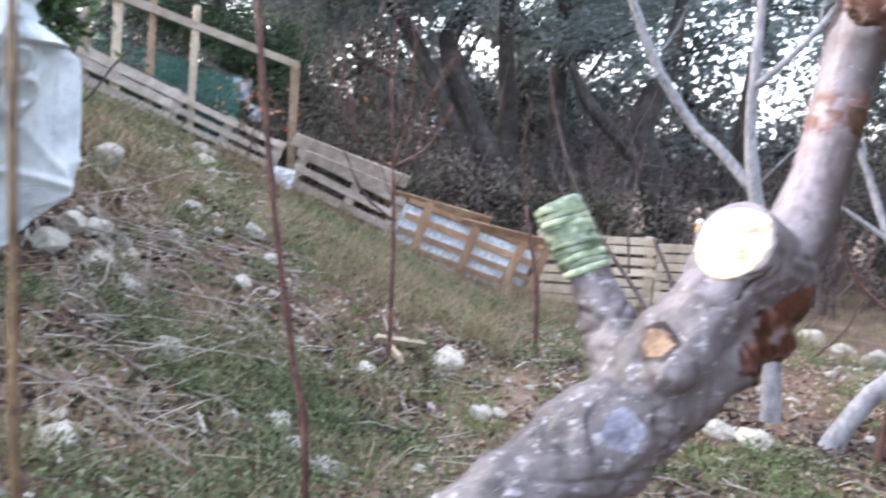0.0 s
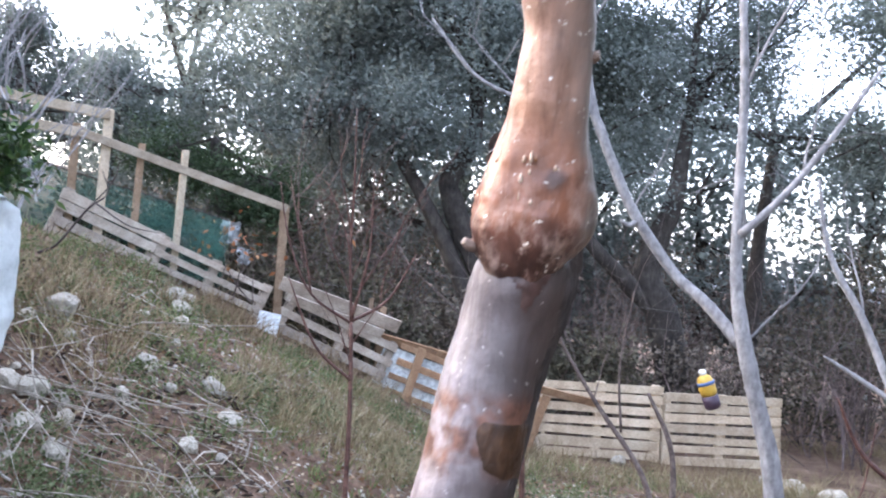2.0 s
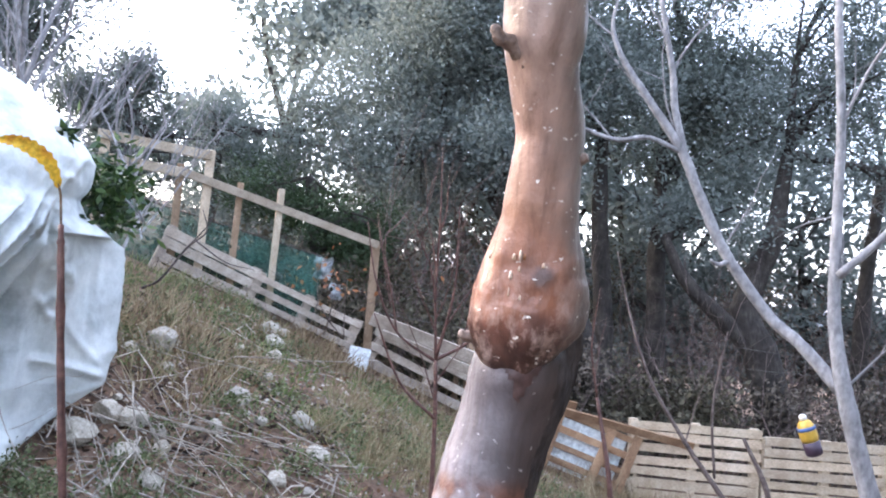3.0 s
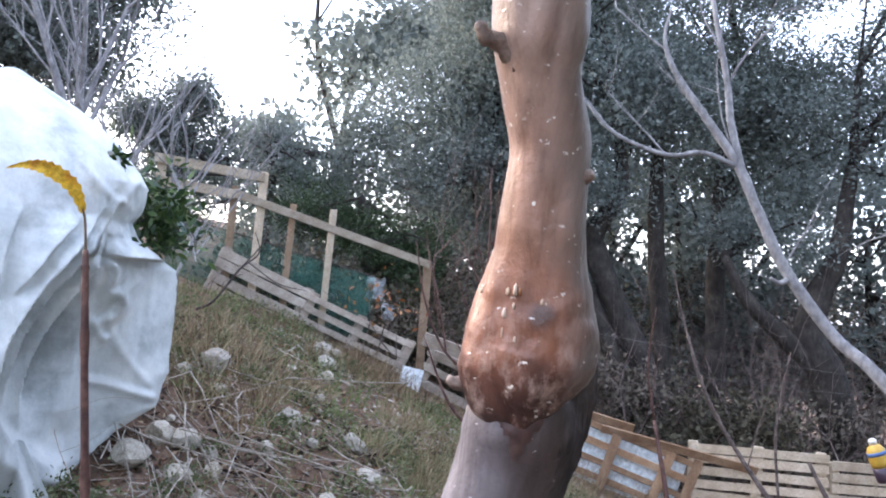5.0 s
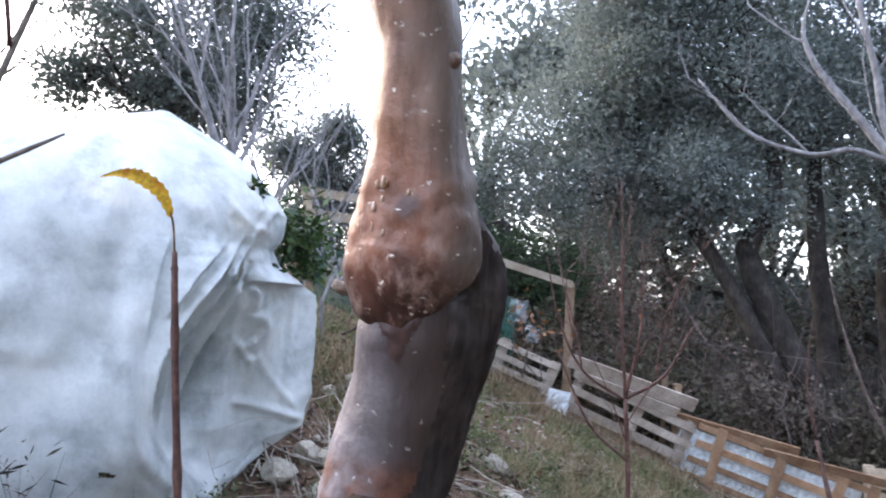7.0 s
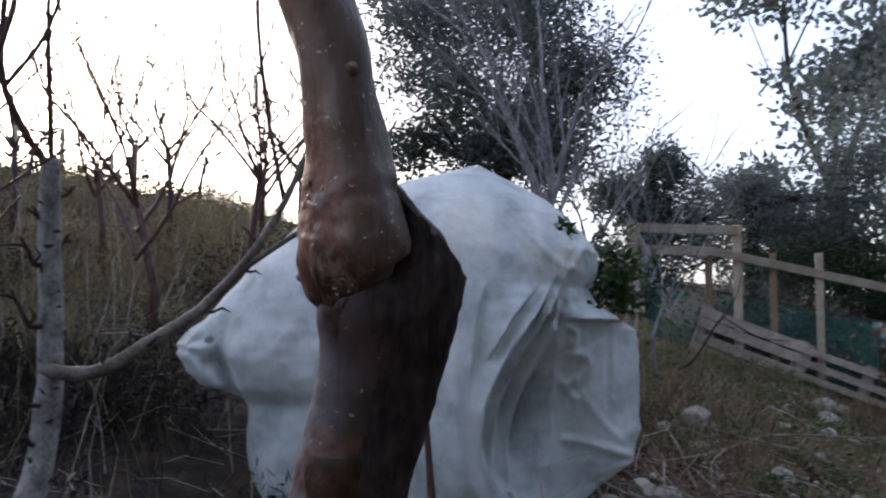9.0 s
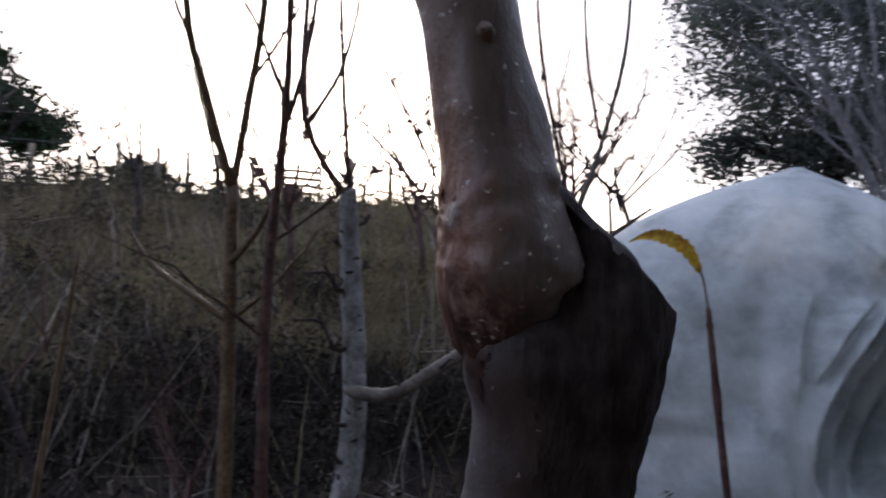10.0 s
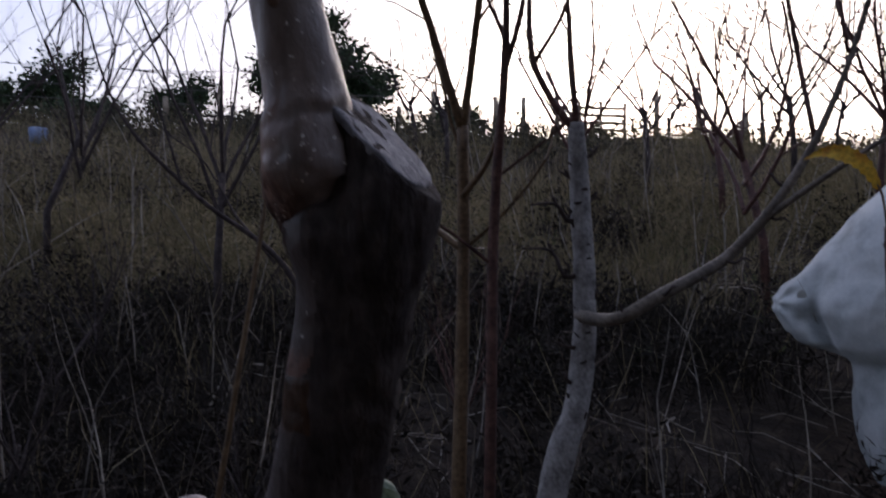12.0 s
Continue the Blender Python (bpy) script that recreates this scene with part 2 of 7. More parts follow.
BARK_OCHRE = surface("ochre_shoot_bark", (0.085, 0.052, 0.026), (0.15, 0.095, 0.05), (0.22, 0.15, 0.085), 20, 0.5, 0.3, 4, depth=0.004)
BARK_DUN = surface("dun_grey_bark", (0.09, 0.075, 0.06), (0.165, 0.14, 0.115), (0.26, 0.225, 0.19), 16, 0.6, 0.3, 5, depth=0.004)
BARK_SPUR = surface("tan_spur_bark", (0.12, 0.08, 0.06), (0.24, 0.165, 0.125), (0.34, 0.25, 0.2), 60, 0.5, 0.6, 5, depth=0.003)
BARK_BRUSH = surface("thin_brush_stems", (0.035, 0.0252, 0.021), (0.091, 0.07, 0.0595), (0.21, 0.175, 0.154), 3, 0.8, 0.0, 5, vary=0.5, per_island=True)
DEAD_TWIG = surface("dead_grey_twigs", (0.204, 0.17, 0.145), (0.374, 0.332, 0.289), (0.544, 0.51, 0.468), 5, 0.85, 0.0, 6, vary=0.4, per_island=True)
WOOD_GREY = surface("weathered_grey_board", (0.22, 0.178, 0.145), (0.375, 0.318, 0.268), (0.51, 0.45, 0.39), 4, 0.85, 0.5, 9, (1, 6, 6), vary=0.2, depth=0.006)
WOOD_ORANGE = surface("orange_brown_board", (0.2, 0.112, 0.066), (0.35, 0.215, 0.13), (0.47, 0.33, 0.215), 4, 0.8, 0.5, 9, (1, 6, 6), vary=0.2, depth=0.006)
WOOD_PALE = surface("pale_new_board", (0.36, 0.27, 0.19), (0.52, 0.42, 0.31), (0.62, 0.53, 0.42), 4, 0.8, 0.5, 9, (1, 6, 6), vary=0.18, depth=0.006)
POST_WOOD = surface("weathered_post", (0.26, 0.2, 0.14), (0.4, 0.33, 0.25), (0.5, 0.43, 0.34), 5, 0.85, 0.5, 8, (5, 5, 1), vary=0.25, depth=0.006)
POST_BROWN = surface("brown_weathered_stake", (0.14, 0.09, 0.055), (0.24, 0.165, 0.11), (0.34, 0.25, 0.18), 5, 0.85, 0.5, 8, (5, 5, 1), vary=0.25, depth=0.006)
SHEET_BLUE = surface("pale_blue_sheet", (0.58, 0.64, 0.67), (0.72, 0.77, 0.79), (0.8, 0.84, 0.85), 3, 0.5, 0.1, 8)
BUCKET_BLUE = surface("faded_blue_plastic", (0.14, 0.19, 0.32), (0.22, 0.29, 0.46), (0.3, 0.37, 0.53), 9, 0.5, 0.1, 6)
SHEET_GREY = surface("dirty_clear_plastic", (0.2, 0.22, 0.24), (0.38, 0.41, 0.43), (0.58, 0.61, 0.62), 9, 0.35, 0.4, 6, depth=0.01)
CUT_WOOD = surface("fresh_cut_wood", (0.4, 0.28, 0.17), (0.6, 0.48, 0.33), (0.74, 0.64, 0.49), 40, 0.7, 0.3, 5, depth=0.002)
CUT_GREY = surface("weathered_cut_wood", (0.16, 0.15, 0.16), (0.3, 0.29, 0.31), (0.46, 0.44, 0.44), 55, 0.7, 0.8, 3, (1, 1, 0.4), depth=0.006)
SCAR_BLUE = surface("slate_grey_scar", (0.1, 0.1, 0.13), (0.18, 0.18, 0.22), (0.28, 0.28, 0.3), 60, 0.6, 0.5, 3, depth=0.004)
GUM = surface("amber_gum", (0.16, 0.05, 0.015), (0.3, 0.11, 0.035), (0.45, 0.22, 0.09), 60, 0.18, 0.2, 3, spec=0.6, depth=0.002)
GUM_DARK = surface("dark_red_gum", (0.022, 0.0088, 0.00528), (0.066, 0.022, 0.0123), (0.123, 0.044, 0.0242), 45, 0.3, 0.5, 3, spec=0.5, depth=0.003)
GUM_RUN = surface("red_brown_gum_run", (0.028, 0.014, 0.012), (0.066, 0.034, 0.029), (0.14, 0.088, 0.077), 50, 0.35, 0.4, 3, (1, 1, 0.4), spec=0.5, depth=0.002)
PITH = surface("brown_pith", (0.4, 0.28, 0.19), (0.54, 0.42, 0.3), (0.66, 0.55, 0.41), 90, 0.7, 0.2, 3, depth=0.001)
GUM_PALE = surface("pale_dried_gum", (0.4, 0.24, 0.15), (0.6, 0.44, 0.32), (0.75, 0.62, 0.5), 60, 0.25, 0.2, 3, spec=0.5, depth=0.002)
WOUND = surface("bared_tan_wood", (0.112, 0.064, 0.036), (0.24, 0.152, 0.092), (0.368, 0.264, 0.176), 70, 0.6, 0.6, 3, depth=0.003)
TAPE = surface("pale_green_grafting_tape", (0.085, 0.115, 0.06), (0.235, 0.295, 0.185), (0.46, 0.51, 0.39), 55, 0.35, 0.5, 3, vary=0.35, depth=0.003)
# the side tone paints the limb's backlit flank dark
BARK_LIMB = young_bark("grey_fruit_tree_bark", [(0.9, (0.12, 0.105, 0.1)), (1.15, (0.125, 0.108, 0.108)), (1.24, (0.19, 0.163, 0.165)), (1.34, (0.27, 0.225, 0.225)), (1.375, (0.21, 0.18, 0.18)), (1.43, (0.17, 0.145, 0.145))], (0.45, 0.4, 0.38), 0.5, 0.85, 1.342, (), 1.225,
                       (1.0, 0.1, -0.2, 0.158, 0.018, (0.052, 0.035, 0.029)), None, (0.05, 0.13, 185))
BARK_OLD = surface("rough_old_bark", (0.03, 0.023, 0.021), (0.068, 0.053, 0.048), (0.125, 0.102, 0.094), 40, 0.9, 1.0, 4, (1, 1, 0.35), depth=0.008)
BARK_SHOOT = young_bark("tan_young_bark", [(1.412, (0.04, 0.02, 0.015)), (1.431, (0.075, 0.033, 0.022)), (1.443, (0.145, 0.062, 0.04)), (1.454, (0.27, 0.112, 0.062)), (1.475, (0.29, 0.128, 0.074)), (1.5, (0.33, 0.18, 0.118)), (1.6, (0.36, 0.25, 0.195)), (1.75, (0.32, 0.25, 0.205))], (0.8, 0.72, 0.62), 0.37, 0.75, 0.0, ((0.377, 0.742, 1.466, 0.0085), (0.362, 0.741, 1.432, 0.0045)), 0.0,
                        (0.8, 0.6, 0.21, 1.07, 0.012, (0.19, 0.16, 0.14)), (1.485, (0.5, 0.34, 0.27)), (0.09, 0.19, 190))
OAK_LEAF = leafy("evergreen_oak_leaves", (0.0941, 0.113, 0.103), (0.133, 0.157, 0.141), (0.204, 0.235, 0.211), 0.36, 0.85)
OLIVE_LEAF = leafy("grey_green_leaves", (0.115, 0.134, 0.127), (0.161, 0.189, 0.175), (0.239, 0.273, 0.252), 0.38, 0.85)
BANK_GRASS = leafy("brown_olive_weeds", (0.11, 0.097, 0.05), (0.225, 0.192, 0.105), (0.38, 0.305, 0.19), 0.45, 0.8)
PINE_LEAF = leafy("dark_green_needles", (0.015, 0.03, 0.012), (0.03, 0.055, 0.022), (0.06, 0.09, 0.04), 0.15)
CITRUS_LEAF = leafy("glossy_citrus_leaves", (0.012, 0.03, 0.01), (0.03, 0.065, 0.018), (0.1, 0.15, 0.05), 0.15, 0.35)
DRY_GRASS = leafy("dry_grass", (0.158, 0.123, 0.066), (0.273, 0.22, 0.128), (0.414, 0.352, 0.229), 0.2, 0.8)
GREEN_GRASS = leafy("short_green_grass", (0.07, 0.105, 0.03), (0.135, 0.18, 0.06), (0.24, 0.275, 0.115), 0.2, 0.7)
HERB = leafy("grey_green_herbs", (0.055, 0.075, 0.032), (0.12, 0.145, 0.065), (0.22, 0.24, 0.13), 0.15, 0.7)
SCRUB = leafy("dull_scrub_leaves", (0.035, 0.034, 0.024), (0.07, 0.064, 0.043), (0.13, 0.117, 0.078), 0.15, 0.8)
BROWN_BRUSH = leafy("brown_brushwood_leaves", (0.06, 0.05, 0.04), (0.125, 0.105, 0.085), (0.22, 0.19, 0.155), 0.2, 0.85)
# near-black copy of the scrub colour, painting the lower bank's shade
SCRUB_SHADED = leafy("shade_toned_scrub", (0.009, 0.007, 0.006), (0.019, 0.015, 0.011), (0.045, 0.037, 0.027), 0.1, 0.85)
RUSSET_WEED = leafy("rusty_brown_weeds", (0.1, 0.066, 0.04), (0.21, 0.15, 0.09), (0.37, 0.29, 0.18), 0.2, 0.8)
MULCH = leafy("rotting_dark_leaves", (0.028, 0.019, 0.015), (0.06, 0.042, 0.033), (0.12, 0.088, 0.07), 0.05, 0.85)
FALLEN = leafy("fallen_leaves", (0.1, 0.05, 0.027), (0.23, 0.135, 0.075), (0.46, 0.36, 0.245), 0.1, 0.8)
YELLOW_LEAF = surface("yellow_autumn_leaf", (0.5, 0.2, 0.02), (0.72, 0.42, 0.03), (0.75, 0.5, 0.06), 60, 0.5, 0.3, 3, depth=0.002)
PAPER_LEAF = leafy("russet_hanging_leaves", (0.22, 0.08, 0.03), (0.36, 0.15, 0.07), (0.45, 0.24, 0.12), 0.3)
STEEL = surface("fence_wire", (0.1, 0.095, 0.09), (0.18, 0.17, 0.165), (0.26, 0.25, 0.245), 10, 0.6, 0.0, 5, metal=0.5)
# bluish grey paints the haze of distance into the hills
HILL = surface("hazed_hillside", (0.13, 0.16, 0.19), (0.18, 0.21, 0.24), (0.23, 0.26, 0.29), 0.02, 0.95, 0.0, 12)


def fleece_material():
    m, n, l, b = nodes_of("white_fleece")
    broad, fine = noise_node(n, l, 3.5, 5), noise_node(n, l, 60, 6)
    col = ramp(n, l, broad.outputs["Fac"], [(0.32, (0.4, 0.44, 0.445)), (0.48, (0.66, 0.705, 0.705)), (0.66, (0.79, 0.82, 0.81))])
    col = blend(n, l, 0.6, col, ramp(n, l, fine.outputs["Fac"], [(0.3, (0.85, 0.85, 0.86)), (0.6, (1, 1, 1))]), "MULTIPLY")
    l.new(col, b.inputs["Base Color"])
    b.inputs["Roughness"].default_value = 0.75
    bp, crease = n.new("ShaderNodeBump"), noise_node(n, l, 9, 8, (1, 1, 0.55), 0.7)
    bp.inputs["Strength"].default_value, bp.inputs["Distance"].default_value = 0.35, 0.04
    l.new(crease.outputs["Fac"], bp.inputs["Height"])
    l.new(bp.outputs[0], b.inputs["Normal"])
    tr, mx = n.new("ShaderNodeBsdfTranslucent"), n.new("ShaderNodeMixShader")
    l.new(col, tr.inputs[0])
    mx.inputs[0].default_value = 0.1
    l.new(b.outputs[0], mx.inputs[1])
    l.new(tr.outputs[0], mx.inputs[2])
    sheer, gap = n.new("ShaderNodeMixShader"), n.new("ShaderNodeBsdfTransparent")
    l.new(ramp(n, l, noise_node(n, l, 2.6, 5).outputs["Fac"], [(0.35, (0.22, 0.22, 0.22)), (0.62, (0.03, 0.03, 0.03))]), sheer.inputs[0])   # thin places in the weave
    l.new(mx.outputs[0], sheer.inputs[1])
    l.new(gap.outputs[0], sheer.inputs[2])
    l.new(sheer.outputs[0], n["Material Output"].inputs[0])
    return m


def net_material():
    m, n, l, b = nodes_of("green_shade_net")
    b.inputs["Base Color"].default_value, b.inputs["Roughness"].default_value = (0.02, 0.11, 0.085, 1), 0.6
    no = noise_node(n, l, 4, 4)
    cl = ramp(n, l, no.outputs["Fac"], [(0.3, (0.015, 0.08, 0.06)), (0.7, (0.035, 0.15, 0.115))])
    l.new(cl, b.inputs["Base Color"])
    ts, mx = n.new("ShaderNodeBsdfTransparent"), n.new("ShaderNodeMixShader")
    mx.inputs[0].default_value = 0.4
    l.new(b.outputs[0], mx.inputs[1])
    l.new(ts.outputs[0], mx.inputs[2])
    l.new(mx.outputs[0], n["Material Output"].inputs[0])
    return m


TAPE_DARK = surface("dull_green_grafting_tape", (0.07, 0.1, 0.06), (0.16, 0.21, 0.14), (0.32, 0.37, 0.28), 70, 0.4, 0.5, 3, depth=0.003)
FLEECE, NET = fleece_material(), net_material()


def plain(name, c, rough=0.4):
    m, n, l, b = nodes_of(name)
    no = noise_node(n, l, 30, 4)
    l.new(ramp(n, l, no.outputs["Fac"], [(0.3, tuple(v * 0.75 for v in c)), (0.7, tuple(min(1, v * 1.15) for v in c))]), b.inputs["Base Color"])
    b.inputs["Roughness"].default_value = rough
    return m


TRAP_YELLOW, TRAP_WHITE, TRAP_DARK, TRAP_BLUE = plain("yellow_plastic", (0.55, 0.34, 0.05)), plain("white_plastic", (0.75, 0.75, 0.72)), plain("dark_liquid", (0.05, 0.03, 0.05)), plain("blue_plastic", (0.08, 0.15, 0.35))

# ---- building helpers ----


class Geo:
    """Gathers vertices and faces for one mesh."""

    def __init__(self):
        self.v, self.f, self.k = [], [], 0

    def add(self, verts, faces):
        verts = np.asarray(verts, float).reshape(-1, 3)
        self.v.append(verts)
        self.f.extend([[i + self.k for i in f] for f in faces])
        self.k += len(verts)

    def tube(self, pts, radii, sides=8, rough=0.0, close=True, seed=0.0):
        """A limb through pts; rough: unevenness as a share of the radius."""
        p = np.asarray(pts, float)
        r = np.broadcast_to(np.asarray(radii, float), (len(p),))
        d = np.gradient(p, axis=0)
        d /= np.linalg.norm(d, axis=1)[:, None] + 1e-12
        a = np.cross(d[0], (0.31, 0.52, 0.79) if abs(d[0] @ np.array((0.31, 0.52, 0.79))) < 0.9 else (1, 0, 0))
        rings, ang = [], np.arange(sides) * 2 * math.pi / sides
        s = 1.1 / max(float(np.median(r)), 1e-4)
        for i in range(len(p)):
            a = a - d[i] * (a @ d[i])
            a /= np.linalg.norm(a) + 1e-12
            b = np.cross(d[i], a)
            rr = np.full(sides, r[i])
            if rough:
                for j in range(sides):
                    q = p[i] + (a * math.cos(ang[j]) + b * math.sin(ang[j])) * r[i]
                    rr[j] *= 1 + rough * noise.noise((q[0] * s + seed, q[1] * s, q[2] * s * 0.35)) + rough * 0.3 * noise.noise((q[0] * s * 2.5, q[1] * s * 2.5 + seed, q[2] * s * 0.8))
            rings.append(p[i] + rr[:, None] * (np.cos(ang)[:, None] * a + np.sin(ang)[:, None] * b))
        n, m = sides, len(p)
        f = [[i * n + j, i * n + (j + 1) % n, (i + 1) * n + (j + 1) % n, (i + 1) * n + j] for i in range(m - 1) for j in range(n)]
        if close:
            f += [list(range(n))[::-1], [(m - 1) * n + j for j in range(n)]]
        self.add(np.concatenate(rings), f)

    def box(self, size, at=(0, 0, 0), turn=None, worn=0.0, rng=None):
        x, y, z = (s / 2 for s in size)
        c = min(x, y, z) * 0.25
        v = []
        for sz, ins in ((-z, c), (-z + c, 0), (z - c, 0), (z, c)):
            for sx, sy in ((-1, -1), (1, -1), (1, 1), (-1, 1)):
                v.append((sx * (x - ins), sy * (y - ins), sz))
        v = np.array(v)
        if worn and rng is not None:
            v += rng.uniform(-worn, worn, v.shape)
        if turn is not None:
            v = v @ np.array(turn.to_3x3()).T
        f = [[3, 2, 1, 0], [12, 13, 14, 15]] + [[k * 4 + j, k * 4 + (j + 1) % 4, k * 4 + 4 + (j + 1) % 4, k * 4 + 4 + j] for k in range(3) for j in range(4)]
        self.add(v + np.array(at), f)

    def mesh(self, name, smooth=True):
        me = bpy.data.meshes.new(name)
        me.from_pydata(np.concatenate(self.v).tolist(), [], self.f)
        if smooth:
            me.polygons.foreach_set("use_smooth", [True] * len(me.polygons))
        me.update()
        return me


def thing(name, at=(0, 0, 0), label="", category="", group="", kind=""):
    ob = new(name)
    ob.location = at
    ob.empty_display_size = 0.1
    return tagged(ob, label, category, group, kind)


def part(name, geo, material, parent, label="", smooth=True):
    """Links gathered geometry, in world places, as one mesh under a thing or a part."""
    me = geo.mesh(name, smooth) if isinstance(geo, Geo) else geo
    me.materials.append(material)
    ob = new(name, me)
    if parent is not None:
        base = Vector(parent.location)
        up = parent.parent
        while up is not None:
            base += Vector(up.location)
            up = up.parent
        ob.parent = parent
        ob.location = -base
    return tagged(ob, label)


def smooth_line(pts, radii, step=4):
    """Rounds a coarse line and its radii: more points along a Catmull-Rom curve."""
    p = np.column_stack([np.asarray(pts, float), np.asarray(radii, float)])
    q = np.vstack([2 * p[0] - p[1], p, 2 * p[-1] - p[-2]])
    out = []
    for i in range(len(p) - 1):
        for k in range(step):
            t = k / step
            a, b, c, d = q[i:i + 4]
            out.append(0.5 * (2 * b + (c - a) * t + (2 * a - 5 * b + 4 * c - d) * t * t + (3 * b - a - 3 * c + d) * t ** 3))
    out = np.array(out + [p[-1]])
    return out[:, :3], np.maximum(out[:, 3], 0.0008)


def blades(centres, dirs, lengths, widths, rng, bend=0.3, seg=1):
    """Many thin leaves or blades as one vertex and face list: each a bent strip with a pointed end."""
    c, d = np.asarray(centres, float), np.asarray(dirs, float)
    n = len(c)
    d = d / (np.linalg.norm(d, axis=1)[:, None] + 1e-9)
    s = np.cross(d, rng.normal(size=(n, 3)))
    s /= np.linalg.norm(s, axis=1)[:, None] + 1e-9
    up = np.cross(s, d)
    L, W = np.asarray(lengths)[:, None], np.asarray(widths)[:, None]
    if seg == 1:        # a leaf: rhomb with a fold along its length
        v = np.stack([c, c + d * L * 0.45 + s * W * 0.5 + up * W * bend * 0.4, c + d * L, c + d * L * 0.45 - s * W * 0.5 + up * W * bend * 0.4], 1)
        i = np.arange(n)[:, None] * 4
        return v.reshape(-1, 3), np.concatenate([i, i + 1, i + 2, i + 3], 1)
    v = np.stack([c - s * W * 0.5, c + s * W * 0.5, c + d * L * 0.55 + s * W * 0.35 + up * L * bend * 0.25, c + d * L * 0.55 - s * W * 0.35 + up * L * bend * 0.25, c + d * L * 0.9 + up * L * bend], 1)
    i = np.arange(n)[:, None] * 5
    return v.reshape(-1, 3), (np.concatenate([i, i + 1, i + 2, i + 3], 1), np.concatenate([i + 3, i + 2, i + 4], 1))


def sheet_mesh(name, v, f):
    """A mesh from arrays of vertices and faces (quads, or quads and triangles)."""
    me = bpy.data.meshes.new(name)
    if isinstance(f, tuple):
        q, t = f
        loops = np.concatenate([q.ravel(), t.ravel()])
        starts = np.concatenate([np.arange(len(q)) * 4, len(q) * 4 + np.arange(len(t)) * 3])
    else:
        loops, starts = f.ravel(), np.arange(len(f)) * f.shape[1]
    me.vertices.add(len(v))
    me.vertices.foreach_set("co", np.asarray(v, np.float32).ravel())
    me.loops.add(len(loops))
    me.loops.foreach_set("vertex_index", loops.astype(np.int32))
    me.polygons.add(len(starts))
    me.polygons.foreach_set("loop_start", starts.astype(np.int32))
    me.update(calc_edges=True)
    me.validate()
    return me


def sprout(geo, start, way, length, radius, level, rng, tips, sides=5, wild=0.35, fork=3, lift=0.1, ratio=0.62, seg=4):
    """A branch that wavers, thins and forks; tips collects the ends of the last twigs."""
    p, d, pts = np.array(start, float), np.array(way, float), [np.array(start, float)]
    d /= np.linalg.norm(d)
    for _ in range(seg):
        d = d + rng.normal(0, wild * 0.35, 3) + np.array((0, 0, lift * 0.3))
        d /= np.linalg.norm(d)
        p = p + d * length / seg
        pts.append(p.copy())
    geo.tube(pts, np.linspace(radius, radius * (0.55 if level else 0.3), len(pts)), sides if level > 1 else max(3, sides - 2), 0.0, False)
    if level == 0:
        tips.append((pts[-1], d))
        tips.append((pts[-2], d))
        return
    for k in range(fork):
        i = len(pts) - 1 if k == 0 else int(rng.integers(1, len(pts)))
        w = d * 0.75 + rng.normal(0, wild * 1.5, 3) + np.array((0, 0, lift))
        sprout(geo, pts[i], w, length * ratio * rng.uniform(0.75, 1.2), radius * (0.55 if k == 0 else 0.42), level - 1, rng, tips, sides, wild, fork, lift, ratio, seg)


# ---- the ground ----


def height(x, y):
    """The height of the bank, the path below it and the flat land beyond."""
    base = np.interp(y, [-5, 3, 5.6, 9, 12, 30], [-0.2, -0.2, -0.3, -0.52, -0.62, -0.7])
    foot = np.interp(y, [-10, 1, 4, 5.4, 8, 10, 14], [-0.2, -0.2, -0.3, 0.5, 0.72, 0.72, 0.6])
    slope = np.interp(y, [3, 5, 7.5, 9, 14], [0.3, 0.42, 0.45, 0.455, 0.36])
    u = foot - x
    run = 0.5 * (u + math.sqrt(u * u + 0.15)) if not isinstance(u, np.ndarray) else 0.5 * (u + np.sqrt(u * u + 0.15))
    near, far = np.minimum(run, 3.6), np.clip(run - 3.6, 0, 10.4)
    far_slope = np.interp(y, [3, 6, 12], [0.3, 0.245, 0.24])
    return base + near * slope + far * far_slope


def ground_z(x, y):
    return float(height(x, y)) + 0.05 * noise.noise((x * 0.9, y * 0.9, 0.3)) + 0.022 * noise.noise((x * 3.1, y * 3.1, 1.7))


def build_ground():
    s = np.linspace(-1, 1, 241)
    xs, ys = -1.5 + 0.9 * np.sinh(s * 7.2), 3.5 + 0.9 * np.sinh(s * 7.2)
    X, Y = np.meshgrid(xs, ys)
    H = height(X, Y)
    for i in range(X.shape[0]):
        for j in range(X.shape[1]):
            if abs(X[i, j]) < 40 and abs(Y[i, j]) < 40:
                x, y = X[i, j], Y[i, j]
                H[i, j] += 0.05 * noise.noise((x * 0.9, y * 0.9, 0.3)) + 0.022 * noise.noise((x * 3.1, y * 3.1, 1.7))
                if abs(x + 1.5) < 9 and abs(y - 3.5) < 9:
                    H[i, j] += 0.012 * noise.noise((x * 9, y * 9, 4.1))
    n = len(s)
    idx = np.arange(n * n).reshape(n, n)
    f = np.stack([idx[:-1, :-1], idx[:-1, 1:], idx[1:, 1:], idx[1:, :-1]], -1).reshape(-1, 4)
    me = sheet_mesh("ground", np.stack([X, Y, H], -1).reshape(-1, 3), f)
    me.polygons.foreach_set("use_smooth", [True] * len(me.polygons))
    return tagged(part("ground", me, SOIL, None), "stony brown soil bank sloping down to a worn path", "ground", "", "structure")


build_ground()


